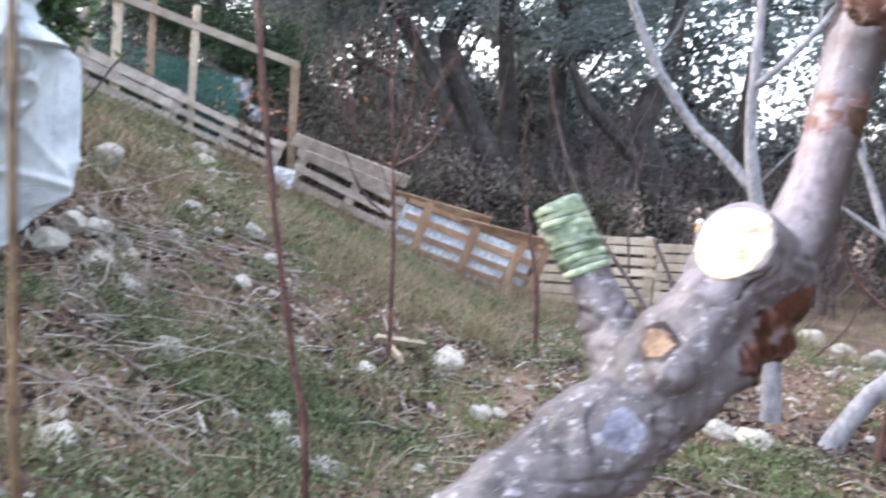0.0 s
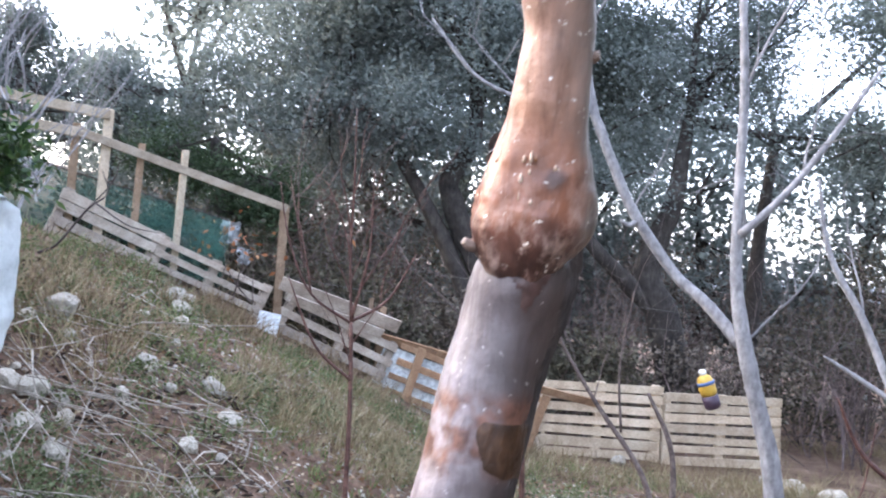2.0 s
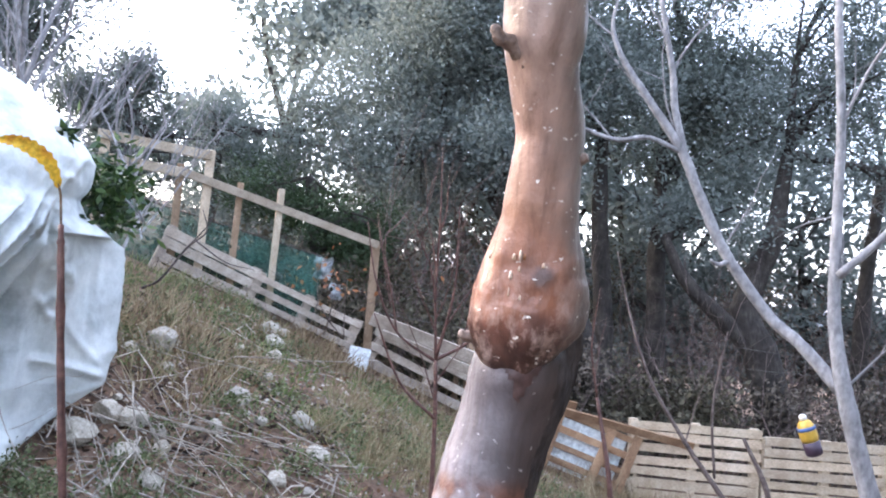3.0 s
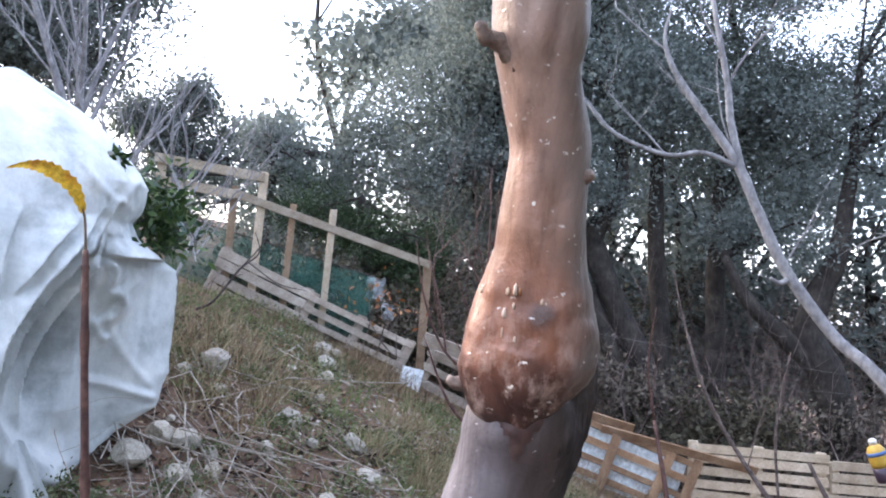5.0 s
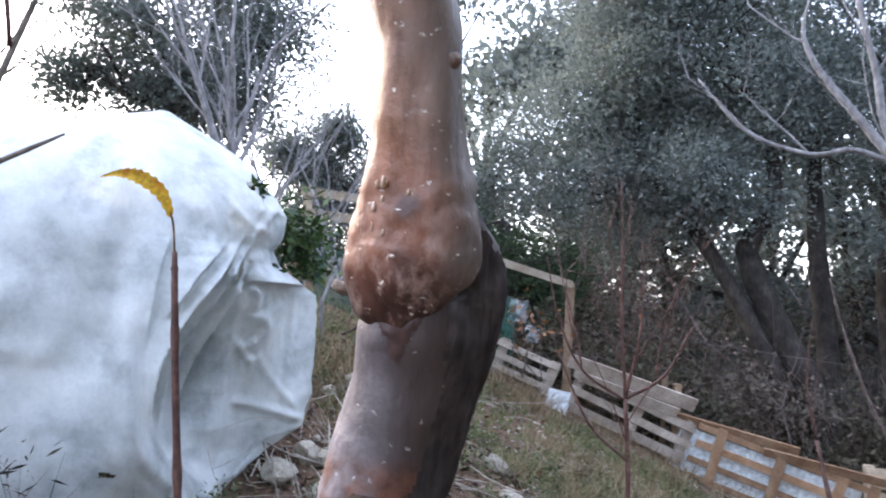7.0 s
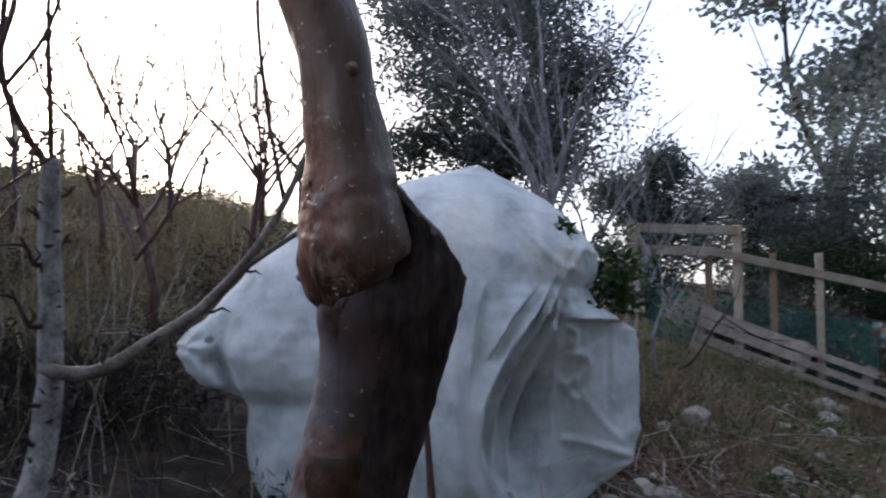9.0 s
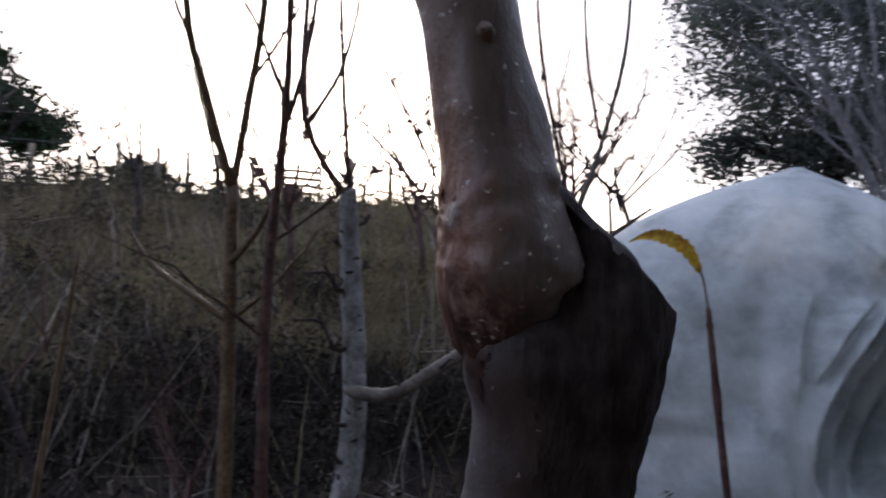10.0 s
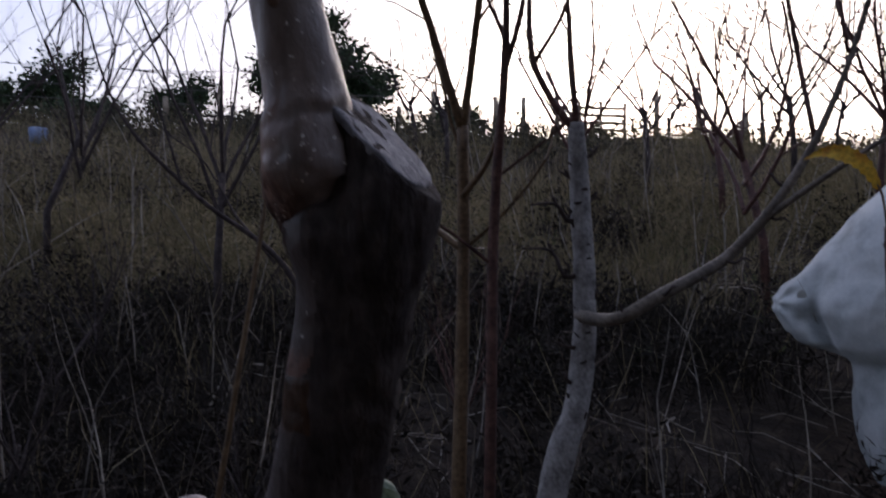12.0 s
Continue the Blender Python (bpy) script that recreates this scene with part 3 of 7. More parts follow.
def build_hills():
    g, n = Geo(), 90
    ang = np.radians(np.linspace(-75, 200, n))
    top = [4 + 5 * noise.noise((a * 2.2, 0.5, 0)) + 3 * noise.noise((a * 7, 2.5, 0)) for a in ang]
    v = []
    for a, h in zip(ang, top):
        for r, z in ((170, -2), (210, h * 0.6), (260, h), (330, h * 0.4)):
            v.append((r * math.cos(a), r * math.sin(a), z))
    g.add(v, [[i * 4 + k, i * 4 + 4 + k, i * 4 + 5 + k, i * 4 + 1 + k] for i in range(n - 1) for k in range(3)])
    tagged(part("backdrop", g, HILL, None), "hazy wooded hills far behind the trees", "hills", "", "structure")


build_hills()

# ---- the pruned fruit tree in the foreground ----


def fuse(geo, voxel, rounds):
    """Melts overlapping limbs into one skin; gives its vertices, normals and four-cornered faces."""
    ob = new("fused", geo.mesh("fused"))
    mod = ob.modifiers.new("skin", "REMESH")
    mod.mode, mod.voxel_size = "VOXEL", voxel
    mod = ob.modifiers.new("soften", "SMOOTH")
    mod.factor, mod.iterations = 0.5, rounds
    me = bpy.data.meshes.new_from_object(ob.evaluated_get(bpy.context.evaluated_depsgraph_get()))
    v, n, f = np.zeros(len(me.vertices) * 3), np.zeros(len(me.vertices) * 3), np.zeros(len(me.loops), int)
    me.vertices.foreach_get("co", v)
    me.vertex_normals.foreach_get("vector", n)
    me.loops.foreach_get("vertex_index", f)
    bpy.data.objects.remove(ob)
    bpy.data.meshes.remove(me)
    return v.reshape(-1, 3), n.reshape(-1, 3), f.reshape(-1, 4)


def cut_out(v, f, keep):
    """The faces picked by keep, with only the vertices that they use."""
    f = f[keep]
    used, back = np.unique(f, return_inverse=True)
    return v[used], back.reshape(f.shape)


def skin_part(name, v, f, material, parent, label=""):
    me = sheet_mesh(name, v, f)
    me.polygons.foreach_set("use_smooth", [True] * len(me.polygons))
    return part(name, me, material, parent, label)


def line_gap(v, p, r):
    """Distance from each vertex to the skin of the limb through p with radii r."""
    best = np.full(len(v), 9.0)
    for a, b, ra, rb in zip(p[:-1], p[1:], r[:-1], r[1:]):
        d = b - a
        t = np.clip(((v - a) @ d) / (d @ d), 0, 1)
        best = np.minimum(best, np.linalg.norm(v - a - t[:, None] * d, axis=1) - (ra + (rb - ra) * t))
    return best


def grain(v, scale, seed=0.0, squash=1.0):
    return np.array([noise.noise((q[0] * scale + seed, q[1] * scale, q[2] * scale * squash)) for q in v])


def fruit_tree():
    tree = thing("fruit_tree", (-0.3, 0.55, -0.2), "pruned fruit tree limb with sawn stubs and a swollen graft", "tree")
    g = Geo()
    limb_p, limb_r = smooth_line([(-0.3, 0.55, -0.25), (-0.27, 0.55, 0.3), (-0.14, 0.56, 0.75), (0.04, 0.617, 0.965), (0.109, 0.654, 1.02), (0.181, 0.685, 1.078), (0.238, 0.705, 1.13), (0.288, 0.728, 1.185), (0.322, 0.752, 1.23),
                                  (0.338, 0.767, 1.27), (0.3467, 0.7746, 1.30), (0.3541, 0.7827, 1.34), (0.3585, 0.787, 1.37), (0.3656, 0.788, 1.40), (0.368, 0.781, 1.418), (0.3685, 0.779, 1.432)],
                                 [0.075, 0.065, 0.055, 0.047, 0.047, 0.046, 0.043, 0.038, 0.031, 0.0265, 0.0255, 0.0255, 0.0252, 0.0255, 0.0245, 0.021], 5)
    g.tube(limb_p, limb_r, 24, 0.09)
    # the sawn leader, in line with the lower limb
    face = np.array((0.241, 0.673, 1.231))
    w = face - np.array((0.296, 0.738, 1.19))
    w /= np.linalg.norm(w)
    g.tube([(0.181, 0.685, 1.075), (0.212, 0.692, 1.13), (0.236, 0.694, 1.175), face - w * 0.02, face + w * 0.006], [0.045, 0.042, 0.036, 0.0315, 0.0295], 24, 0.14, seed=2.0)
    g.tube([(0.3, 0.742, 1.19), (0.272, 0.71, 1.207), face - w * 0.01, face + w * 0.006], [0.045, 0.041, 0.035, 0.031], 24, 0.12, seed=5.0)
    # taped stub, healed knob and a few swellings
    tape_p, tape_r = smooth_line([(0.19, 0.705, 1.075), (0.174, 0.74, 1.118), (0.156, 0.768, 1.158), (0.141, 0.778, 1.19), (0.113, 0.79, 1.236)], [0.042, 0.029, 0.0225, 0.0215, 0.02], 5)
    g.tube(tape_p, tape_r, 20, 0.06)
    knob = np.array((0.164, 0.642, 1.074))
    kw = np.array((-0.12, -0.62, 0.3))
    kw /= np.linalg.norm(kw)
    g.tube([knob - kw * 0.035, knob - kw * 0.012, knob + kw * 0.003, knob + kw * 0.009], [0.04, 0.034, 0.027, 0.018], 20, 0.2)
    for q, s in (((0.29, 0.7, 1.15), 0.024), ((0.262, 0.68, 1.13), 0.02), ((0.318, 0.728, 1.2), 0.02), ((0.12, 0.635, 1.0), 0.028), ((0.2, 0.655, 1.125), 0.022)):
        q = np.array(q)
        g.tube([q - (0.008, 0.003, 0.02), q - (0.003, 0, 0.008), q + (0.004, 0, 0.008), q + (0.01, 0.002, 0.02)], [s * 0.4, s, s * 0.9, s * 0.3], 12, 0.2)
    # the old leader behind the graft
    old_p, old_r = smooth_line([(0.335, 0.771, 1.2), (0.346, 0.7825, 1.28), (0.3565, 0.7925, 1.34), (0.3645, 0.7985, 1.382), (0.3712, 0.803, 1.412), (0.3745, 0.806, 1.434), (0.3735, 0.803, 1.46), (0.3715, 0.799, 1.5)], [0.024, 0.0225, 0.0215, 0.024, 0.0265, 0.0265, 0.0255, 0.023], 5)
    slope = np.array((0.36, 0.6, 0.7))
    slope /= np.linalg.norm(slope)
    top = np.array((0.374, 0.806, 1.4595))
    g.tube(old_p, old_r, 24, 0.16, seed=7.0)
    v, n, f = fuse(g, 0.0029, 6)
    # gnarled relief: broad lumps, cross wrinkles and cracks on the old wood, finer skin above
    low = np.clip((1.27 - v[:, 2]) / 0.08, 0, 1)
    old = np.clip((line_gap(v, limb_p, limb_r) - line_gap(v, old_p, old_r)) / 0.004 + 0.9 * grain(v, 38, 3), 0, 1) * (v[:, 2] > 1.235)
    lift = 0.0012 * grain(v, 30) + 0.0006 * grain(v, 80, 4, 2.2)
    lift += low * (0.0048 * grain(v, 22, 9) + 0.0026 * grain(v, 55, 1) - 0.004 * np.clip(0.12 - abs(grain(v, 20, 5, 2.4)), 0, 1) / 0.12 * (grain(v, 12, 2) > 0.08) + 0.001 * grain(v, 150))
    lift += old * (0.0016 * grain(v, 70, 6, 0.4) - 0.0022 * np.clip(0.2 - abs(grain(v, 60, 8, 0.25)), 0, 1) / 0.2 + 0.0008 * grain(v, 170))
    rim = (v - face) @ w
    collar = np.clip(1 - abs(rim + 0.011) / 0.0035, 0, 1) * (((v - face) @ np.array((-0.3, -0.2, -0.9))) > 0.004) * (np.linalg.norm(v - face, axis=1) < 0.05)
    lift -= 0.0035 * collar
    v = v + n * lift[:, None]
    # saw cuts
    flat = {}
    for key, c, d, reach in (("face", face, w, 0.05), ("top", top, slope, 0.06), ("scar", knob + kw * 0.003, kw, 0.03)):
        s = (v - c) @ d
        hit = (s > 0) & (np.linalg.norm(v - c, axis=1) < reach)
        v[hit] -= d * s[hit][:, None] * (0.97 if key != "scar" else 0.5)
        flat[key] = hit
    # spreads the stub's dark bark over the limb's side as painted shade
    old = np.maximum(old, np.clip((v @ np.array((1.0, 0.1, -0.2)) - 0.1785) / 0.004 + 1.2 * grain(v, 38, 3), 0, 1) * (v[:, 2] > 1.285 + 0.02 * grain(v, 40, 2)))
    old_or_shaded = old[f].mean(1) > 0.5
    limb = skin_part("limb", *cut_out(v, f, ~old_or_shaded), BARK_LIMB, tree, "grey-mauve bark with a rusty band")
    stub = skin_part("old_leader_stub", *cut_out(v, f, old_or_shaded), BARK_OLD, tree, "dark rough stub of the old leader")

    def crust(name, mask, thick, material, parent, label="", lump=0.0):
        """A skin that lies on the limb where mask is above nought."""
        k = np.clip(mask, 0, 1)
        up = -0.0008 + (thick + 0.0008) * np.clip(k * 4, 0, 1) + (lump * np.clip(grain(v, 110, 12), 0, 1) if lump else 0)
        return skin_part(name, *cut_out(v + n * up[:, None], f, (mask[f] > 0).all(1)), material, parent, label)

    def near(c, r, seed, rag=0.5):
        return 1 - np.linalg.norm(v - np.array(c), axis=1) / r + rag * (0.6 * grain(v, 60, seed) + 0.4 * grain(v, 140, seed))

    def saw_face(c, d, hit, material, parent, label, rough):
        """A disc that fills the sawn end."""
        a = np.cross(d, (0.3, 0.5, 0.8))
        a /= np.linalg.norm(a)
        b = np.cross(d, a)
        q = v[hit] - c
        x, y = q @ a, q @ b
        cx, cy = (x.max() + x.min()) / 2, (y.max() + y.min()) / 2
        ang, rad = np.arctan2(y - cy, x - cx), np.hypot(x - cx, y - cy)
        m = 56
        r = np.array([max(rad[np.abs((ang - t + math.pi) % (2 * math.pi) - math.pi) < 0.2].max(initial=0.01), 0.01) for t in np.arange(m) * 2 * math.pi / m])
        r = np.convolve(np.concatenate([r[-6:], r, r[:6]]), np.ones(13) / 13, "valid")
        r *= np.array([0.895 + 0.1 * noise.noise((math.cos(t * 0.112) * 2.2, math.sin(t * 0.112) * 2.2, 5.0)) + 0.02 * noise.noise((math.cos(t * 0.112) * 7, math.sin(t * 0.112) * 7, 1.0)) for t in range(m)])
        pts, f2 = [], []
        for k, (s, h) in enumerate(((0.985, -0.002), (0.985, 0.0006), (0.96, 0.0011), (0.7, 0.0012), (0.4, 0.0012), (0.12, 0.0012))):
            for t in range(m):
                e = t * 2 * math.pi / m
                p = c + a * (cx + r[t] * s * math.cos(e)) + b * (cy + r[t] * s * math.sin(e))
                pts.append(p + d * (h + (rough * noise.noise(tuple(p * 130)) if k > 1 else 0)))
            if k:
                f2 += [[(k - 1) * m + t, (k - 1) * m + (t + 1) % m, k * m + (t + 1) % m, k * m + t] for t in range(m)]
        g = Geo()
        g.add(pts, f2 + [[5 * m + t for t in range(m)]])
        part("cut_face", g, material, parent, label)

    saw_face(face, w, flat["face"] & (np.linalg.norm(v - face, axis=1) < 0.042), CUT_WOOD, limb, "pale freshly sawn wood", 0.0004)
    saw_face(top, slope, flat["top"], CUT_GREY, stub, "weathered grey sloping saw cut", 0.0016)
    crust("scar", 1 - np.linalg.norm(v - knob - kw * 0.002, axis=1) / 0.021 + 0.25 * grain(v, 70, 3), 0.0006, SCAR_BLUE, limb, "slate-grey healed scar")
    fissure = 0.4 - abs(grain(v, 26, 71, 2.2)) * 6 + 0.5 * grain(v, 90, 72)
    tagged(crust("cracked_bark", np.where((v[:, 2] < 1.2) & (v[:, 2] > 0.9) & (grain(v, 11, 73) > 0.08), fissure, -1.0), 0.0003, BARK_OLD, limb), "dark cracks in the bark", kind="stuff")
    tagged(crust("collar_scar", collar - 0.25 + 0.3 * grain(v, 90, 74), 0.0003, BARK_PATCH, limb), "brown crescent below the saw cut", kind="stuff")
    crust("wound_edge", near((0.187, 0.663, 1.142), 0.021, 5, 0.8), 0.0003, BARK_OLD, limb, "dark edge of the wound")
    crust("wound", near((0.187, 0.662, 1.142), 0.014, 5, 0.8), 0.0008, WOUND, limb, "tan wound where bark has torn", 0.002)
    gum = np.maximum(np.maximum(near((0.285, 0.686, 1.155), 0.026, 21), near((0.303, 0.697, 1.178), 0.024, 22)), near((0.269, 0.674, 1.135), 0.02, 23))
    crust("gum_patch", gum, 0.002, GUM_DARK, limb, "dark red gum crusted under the limb", 0.005)
    q = v - np.array((0.3695, 0.763, 1.4))
    run = np.clip(q[:, 2] / 0.028, 0, 1)
    crust("gum_run", np.where(v[:, 1] < 0.79, 1 - abs(q[:, 0]) / (0.0015 + 0.0135 * run) + 0.45 * grain(v, 70, 33) + 0.35 * grain(v, 160, 34), -1.0) * ((q[:, 2] > -0.003) & (q[:, 2] < 0.045)), 0.0006, GUM_RUN, limb, "reddish gum run below the graft", 0.0015)
    q = v - np.array((0.366, 0.761, 1.336))
    box = 1 - np.maximum(abs(q[:, 2] + 0.15 * q[:, 0]) / 0.016, np.hypot(q[:, 0], q[:, 1]) / 0.0165) + 0.25 * grain(v, 80, 31)
    crust("bare_patch", box, 0.0004, BARK_PATCH, limb, "dark brown square of bared bark")
    g = Geo()
    q = face + w * 0.0012 + np.array((0.009, 0.0, 0.012))
    g.tube([q - w * 0.001, q + w * 0.0004], [0.0095, 0.008], 18, 0.7)
    part("pith", g, PITH, limb, "brown pith stain")
    # tape wound round the short stub
    g = Geo()
    a, b = np.array((0.146, 0.7755, 1.178)), np.array((0.112, 0.7905, 1.238))
    w = (b - a) / np.linalg.norm(b - a)
    g.tube([a, a + w * 0.03, b - w * 0.004, b], [0.0228, 0.0228, 0.0222, 0.0185], 22, 0.04)
    tape = part("tape", g, TAPE_DARK, tree, "pale green grafting tape wound in rings")
    rng = np.random.default_rng(41)
    for k in range(11):
        c = a + w * (0.002 + 0.0061 * k)
        tilt = w + rng.normal(0, 0.07, 3) + np.array((0.14, 0, 0.05))
        tilt /= np.linalg.norm(tilt)
        h = rng.uniform(0.0026, 0.0036)
        rr = 0.0236 + rng.uniform(-0.0004, 0.0007)
        g = Geo()
        g.tube([c - tilt * h, c - tilt * h * 0.92, c + tilt * h * 0.1, c + tilt * h * 0.9, c + tilt * h], [0.0231, rr - 0.0002, rr, rr - 0.0005, 0.0231], 30, 0.08, seed=k * 1.3)
        part("turn", g, TAPE, tape)
    g = Geo()
    g.tube([b + (0.006, -0.012, 0.0), b + (0.012, -0.02, 0.002), b + (0.02, -0.022, -0.004)], [0.0035, 0.0025, 0.001], 6, 0.2)
    part("loose_end", g, TAPE, tape)
    # swollen graft and the young shoot above it
    g = Geo()
    p, r = smooth_line([(0.368, 0.78, 1.429), (0.368, 0.776, 1.4325), (0.3682, 0.773, 1.437), (0.3685, 0.7705, 1.445), (0.3695, 0.769, 1.4545), (0.37, 0.7668, 1.465), (0.3708, 0.765, 1.48), (0.3715, 0.7625, 1.495), (0.3721, 0.757, 1.52), (0.372, 0.753, 1.54), (0.3675, 0.7437, 1.564), (0.3665, 0.7398, 1.577), (0.366, 0.7365, 1.588),
                        (0.3632, 0.7284, 1.62), (0.3591, 0.715, 1.68), (0.352, 0.7, 1.76), (0.35, 0.69, 1.9), (0.355, 0.69, 2.2), (0.37, 0.7, 2.5)],
                       [0.019, 0.0252, 0.0282, 0.0298, 0.0298, 0.0276, 0.0238, 0.0205, 0.0178, 0.0172, 0.0174, 0.0196, 0.0203, 0.0186, 0.019, 0.019, 0.018, 0.015, 0.011], 14)
    g.tube(p, r, 64, 0.11, seed=3.0)
    for v in g.v[-1]:                           # lumps on the swelling, and its uneven lower rim
        k = max(0.0, min(1.0, (1.485 - v[2]) / 0.03))
        h = v[2] - 1.4725 - 0.28 * (v[1] - 0.765) - 0.005 * noise.noise((v[1] * 70, 0, 0))
        v[2] += 0.005 * max(0.0, min(1.0, (v[0] - 0.374) / 0.014)) * max(0.0, min(1.0, (1.445 - v[2]) / 0.02))
        fold = max(0.0, min(1.0, (v[0] - 0.372) / 0.012)) * (math.exp(-((h - 0.004) / 0.0035) ** 2) - 0.9 * math.exp(-((h + 0.003) / 0.003) ** 2))
        v[:2] += (v[:2] - (0.3713, 0.763)) * 0.03 * fold * (1 + noise.noise((v[0] * 40, v[1] * 40, 6.0))) * (1 + 0.8 * noise.noise((v[1] * 90, v[2] * 90, 1.0)))      # collar crease on the far side
        v[1] = 0.7675 + (v[1] - 0.7675) * (1 - 0.2 * max(0.0, min(1.0, (1.5 - v[2]) / 0.03)))     # flatter front to back
        if k:
            c = np.array((0.3695, 0.769, v[2]))
            o = v - c
            a = math.atan2(o[1], o[0])
            lump = 0.0012 * noise.noise(tuple(v * 85)) + 0.0006 * noise.noise(tuple(v * 190)) + 0.0014 * noise.noise(tuple(v * 45))
            v[:] = c + o * (1 + k * lump / max(np.linalg.norm(o), 0.005))
            v[2] += 0.005 * noise.noise((math.cos(a) * 1.6, math.sin(a) * 1.6, 4.0)) * max(0.0, min(1.0, (1.448 - v[2]) / 0.02))
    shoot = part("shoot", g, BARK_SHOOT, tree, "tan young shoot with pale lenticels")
    # drops of gum on the swelling
    rng = np.random.default_rng(5)
    for k in range(26):
        a = rng.uniform(-2.7, -0.7)
        z = rng.uniform(1.438, 1.476)
        rad = float(np.interp(z, [1.43, 1.437, 1.45, 1.465, 1.48], [0.0255, 0.0285, 0.0296, 0.0276, 0.0238])) * 0.985
        cx, cy = float(np.interp(z, [1.43, 1.48], [0.368, 0.3708])), float(np.interp(z, [1.43, 1.445, 1.48], [0.777, 0.7705, 0.765]))
        x, y = cx + rad * 0.97 * math.cos(a), 0.7675 + (cy + rad * math.sin(a) - 0.7675) * (1 - 0.2 * min(1.0, (1.5 - z) / 0.03))
        ln, s = rng.uniform(0.002, 0.006), rng.uniform(0.0004, 0.0009)
        g = Geo()
        g.tube([(x, y, z + ln * 0.5), (x, y, z + ln * 0.2), (x, y, z - ln * 0.3), (x, y, z - ln * 0.5)], [s * 0.3, s, s * 1.25, s * 0.3], 8, 0.15)
        part("gum_drop", g, GUM if k % 7 == 0 else GUM_PALE, shoot)
    g = Geo()
    g.tube([(0.3665, 0.7505, 1.437), (0.3665, 0.7545, 1.427), (0.367, 0.7595, 1.418), (0.367, 0.7625, 1.41)], [0.0008, 0.0015, 0.0011, 0.0004], 8, 0.3)
    part("gum_drop", g, GUM_PALE, shoot, "long gum drip below the swelling")
    # spurs
    for q, rr in (([(0.359, 0.7335, 1.57), (0.3515, 0.7285, 1.5735), (0.3465, 0.7255, 1.574), (0.3435, 0.7235, 1.578), (0.3425, 0.723, 1.58)], [0.0075, 0.0042, 0.0034, 0.0026, 0.0012]),
                  ([(0.352, 0.77, 1.43), (0.341, 0.764, 1.432), (0.337, 0.761, 1.434)], [0.0035, 0.003, 0.0018]),
                  ([(0.386, 0.752, 1.524), (0.3915, 0.75, 1.526)], [0.004, 0.002])):
        g = Geo()
        g.tube(*smooth_line(q, rr, 4), 12, 0.45)
        part("spur", g, BARK_SPUR, tree)
    # a thin side shoot low on the limb
    g = Geo()
    g.tube(*smooth_line([(-0.2, 0.56, 0.6), (-0.245, 0.555, 0.85), (-0.275, 0.571, 1.02), (-0.289, 0.589, 1.16), (-0.303, 0.607, 1.315), (-0.313, 0.622, 1.44), (-0.318, 0.63, 1.52)], [0.005, 0.0046, 0.0042, 0.0039, 0.0035, 0.003, 0.0015], 4), 7, 0.1)
    part("side_shoot", g, BARK_OCHRE, tree, "thin ochre side shoot")


fruit_tree()


def leaf_stem():
    ob = thing("sapling", (-0.16, 1.38, ground_z(-0.16, 1.38)), "thin red-brown stem ending in one curled yellow leaf", "sapling")
    g = Geo()
    p, r = smooth_line([(-0.12, 1.34, ground_z(-0.12, 1.34) - 0.03), (-0.175, 1.391, 0.671), (-0.218, 1.42, 0.886), (-0.262, 1.432, 1.089), (-0.296, 1.44, 1.286), (-0.316, 1.444, 1.42), (-0.324, 1.446, 1.478)], [0.0085, 0.0068, 0.006, 0.0056, 0.0054, 0.0051, 0.0038], 8)
    r = r * (1 + 0.35 * np.array([max(0, math.sin(i * 0.75)) ** 10 for i in range(len(r))]))
    g.tube(p, r, 10, 0.12)
    part("stem", g, BARK_RED, ob)
    g = Geo()
    mid, _ = smooth_line([(-0.324, 1.446, 1.476), (-0.327, 1.443, 1.51), (-0.329, 1.438, 1.53), (-0.341, 1.425, 1.562), (-0.365, 1.404, 1.581), (-0.385, 1.387, 1.584), (-0.404, 1.37, 1.576)], [1] * 7, 6)
    g.tube(mid[:14], [0.0018] * 14, 6)
    part("leaf_stalk", g, BARK_OCHRE, ob)
    g, n = Geo(), 25
    mid = mid[12:]
    m = len(mid)
    side = np.array((0.45, 0.5, 0.72))
    side /= np.linalg.norm(side)
    v = []
    for i, q in enumerate(mid):
        t = i / (m - 1)
        wd = 0.0105 * math.sin(math.pi * min(1, t * 0.93 + 0.07)) ** 0.6 * (0.9 + 0.32 * (i % 2))
        fold = np.array((0.5, -0.7, 0.2)) * wd * 0.5
        v += [q + side * wd + fold, q, q - side * wd + fold]
        v += [q + side * wd + fold + (0.0004, -0.0006, 0), q + (0.0004, -0.0006, 0), q - side * wd + fold + (0.0004, -0.0006, 0)]
    f = []
    for i in range(m - 1):
        a, b = i * 6, i * 6 + 6
        f += [[a, a + 1, b + 1, b], [a + 1, a + 2, b + 2, b + 1], [a + 3, b + 3, b + 4, a + 4], [a + 4, b + 4, b + 5, a + 5]]
    g.add(v, f)
    part("leaf", g, YELLOW_LEAF, ob, "curled serrated yellow leaf")


leaf_stem()

# ---- the small tree wrapped in fleece ----


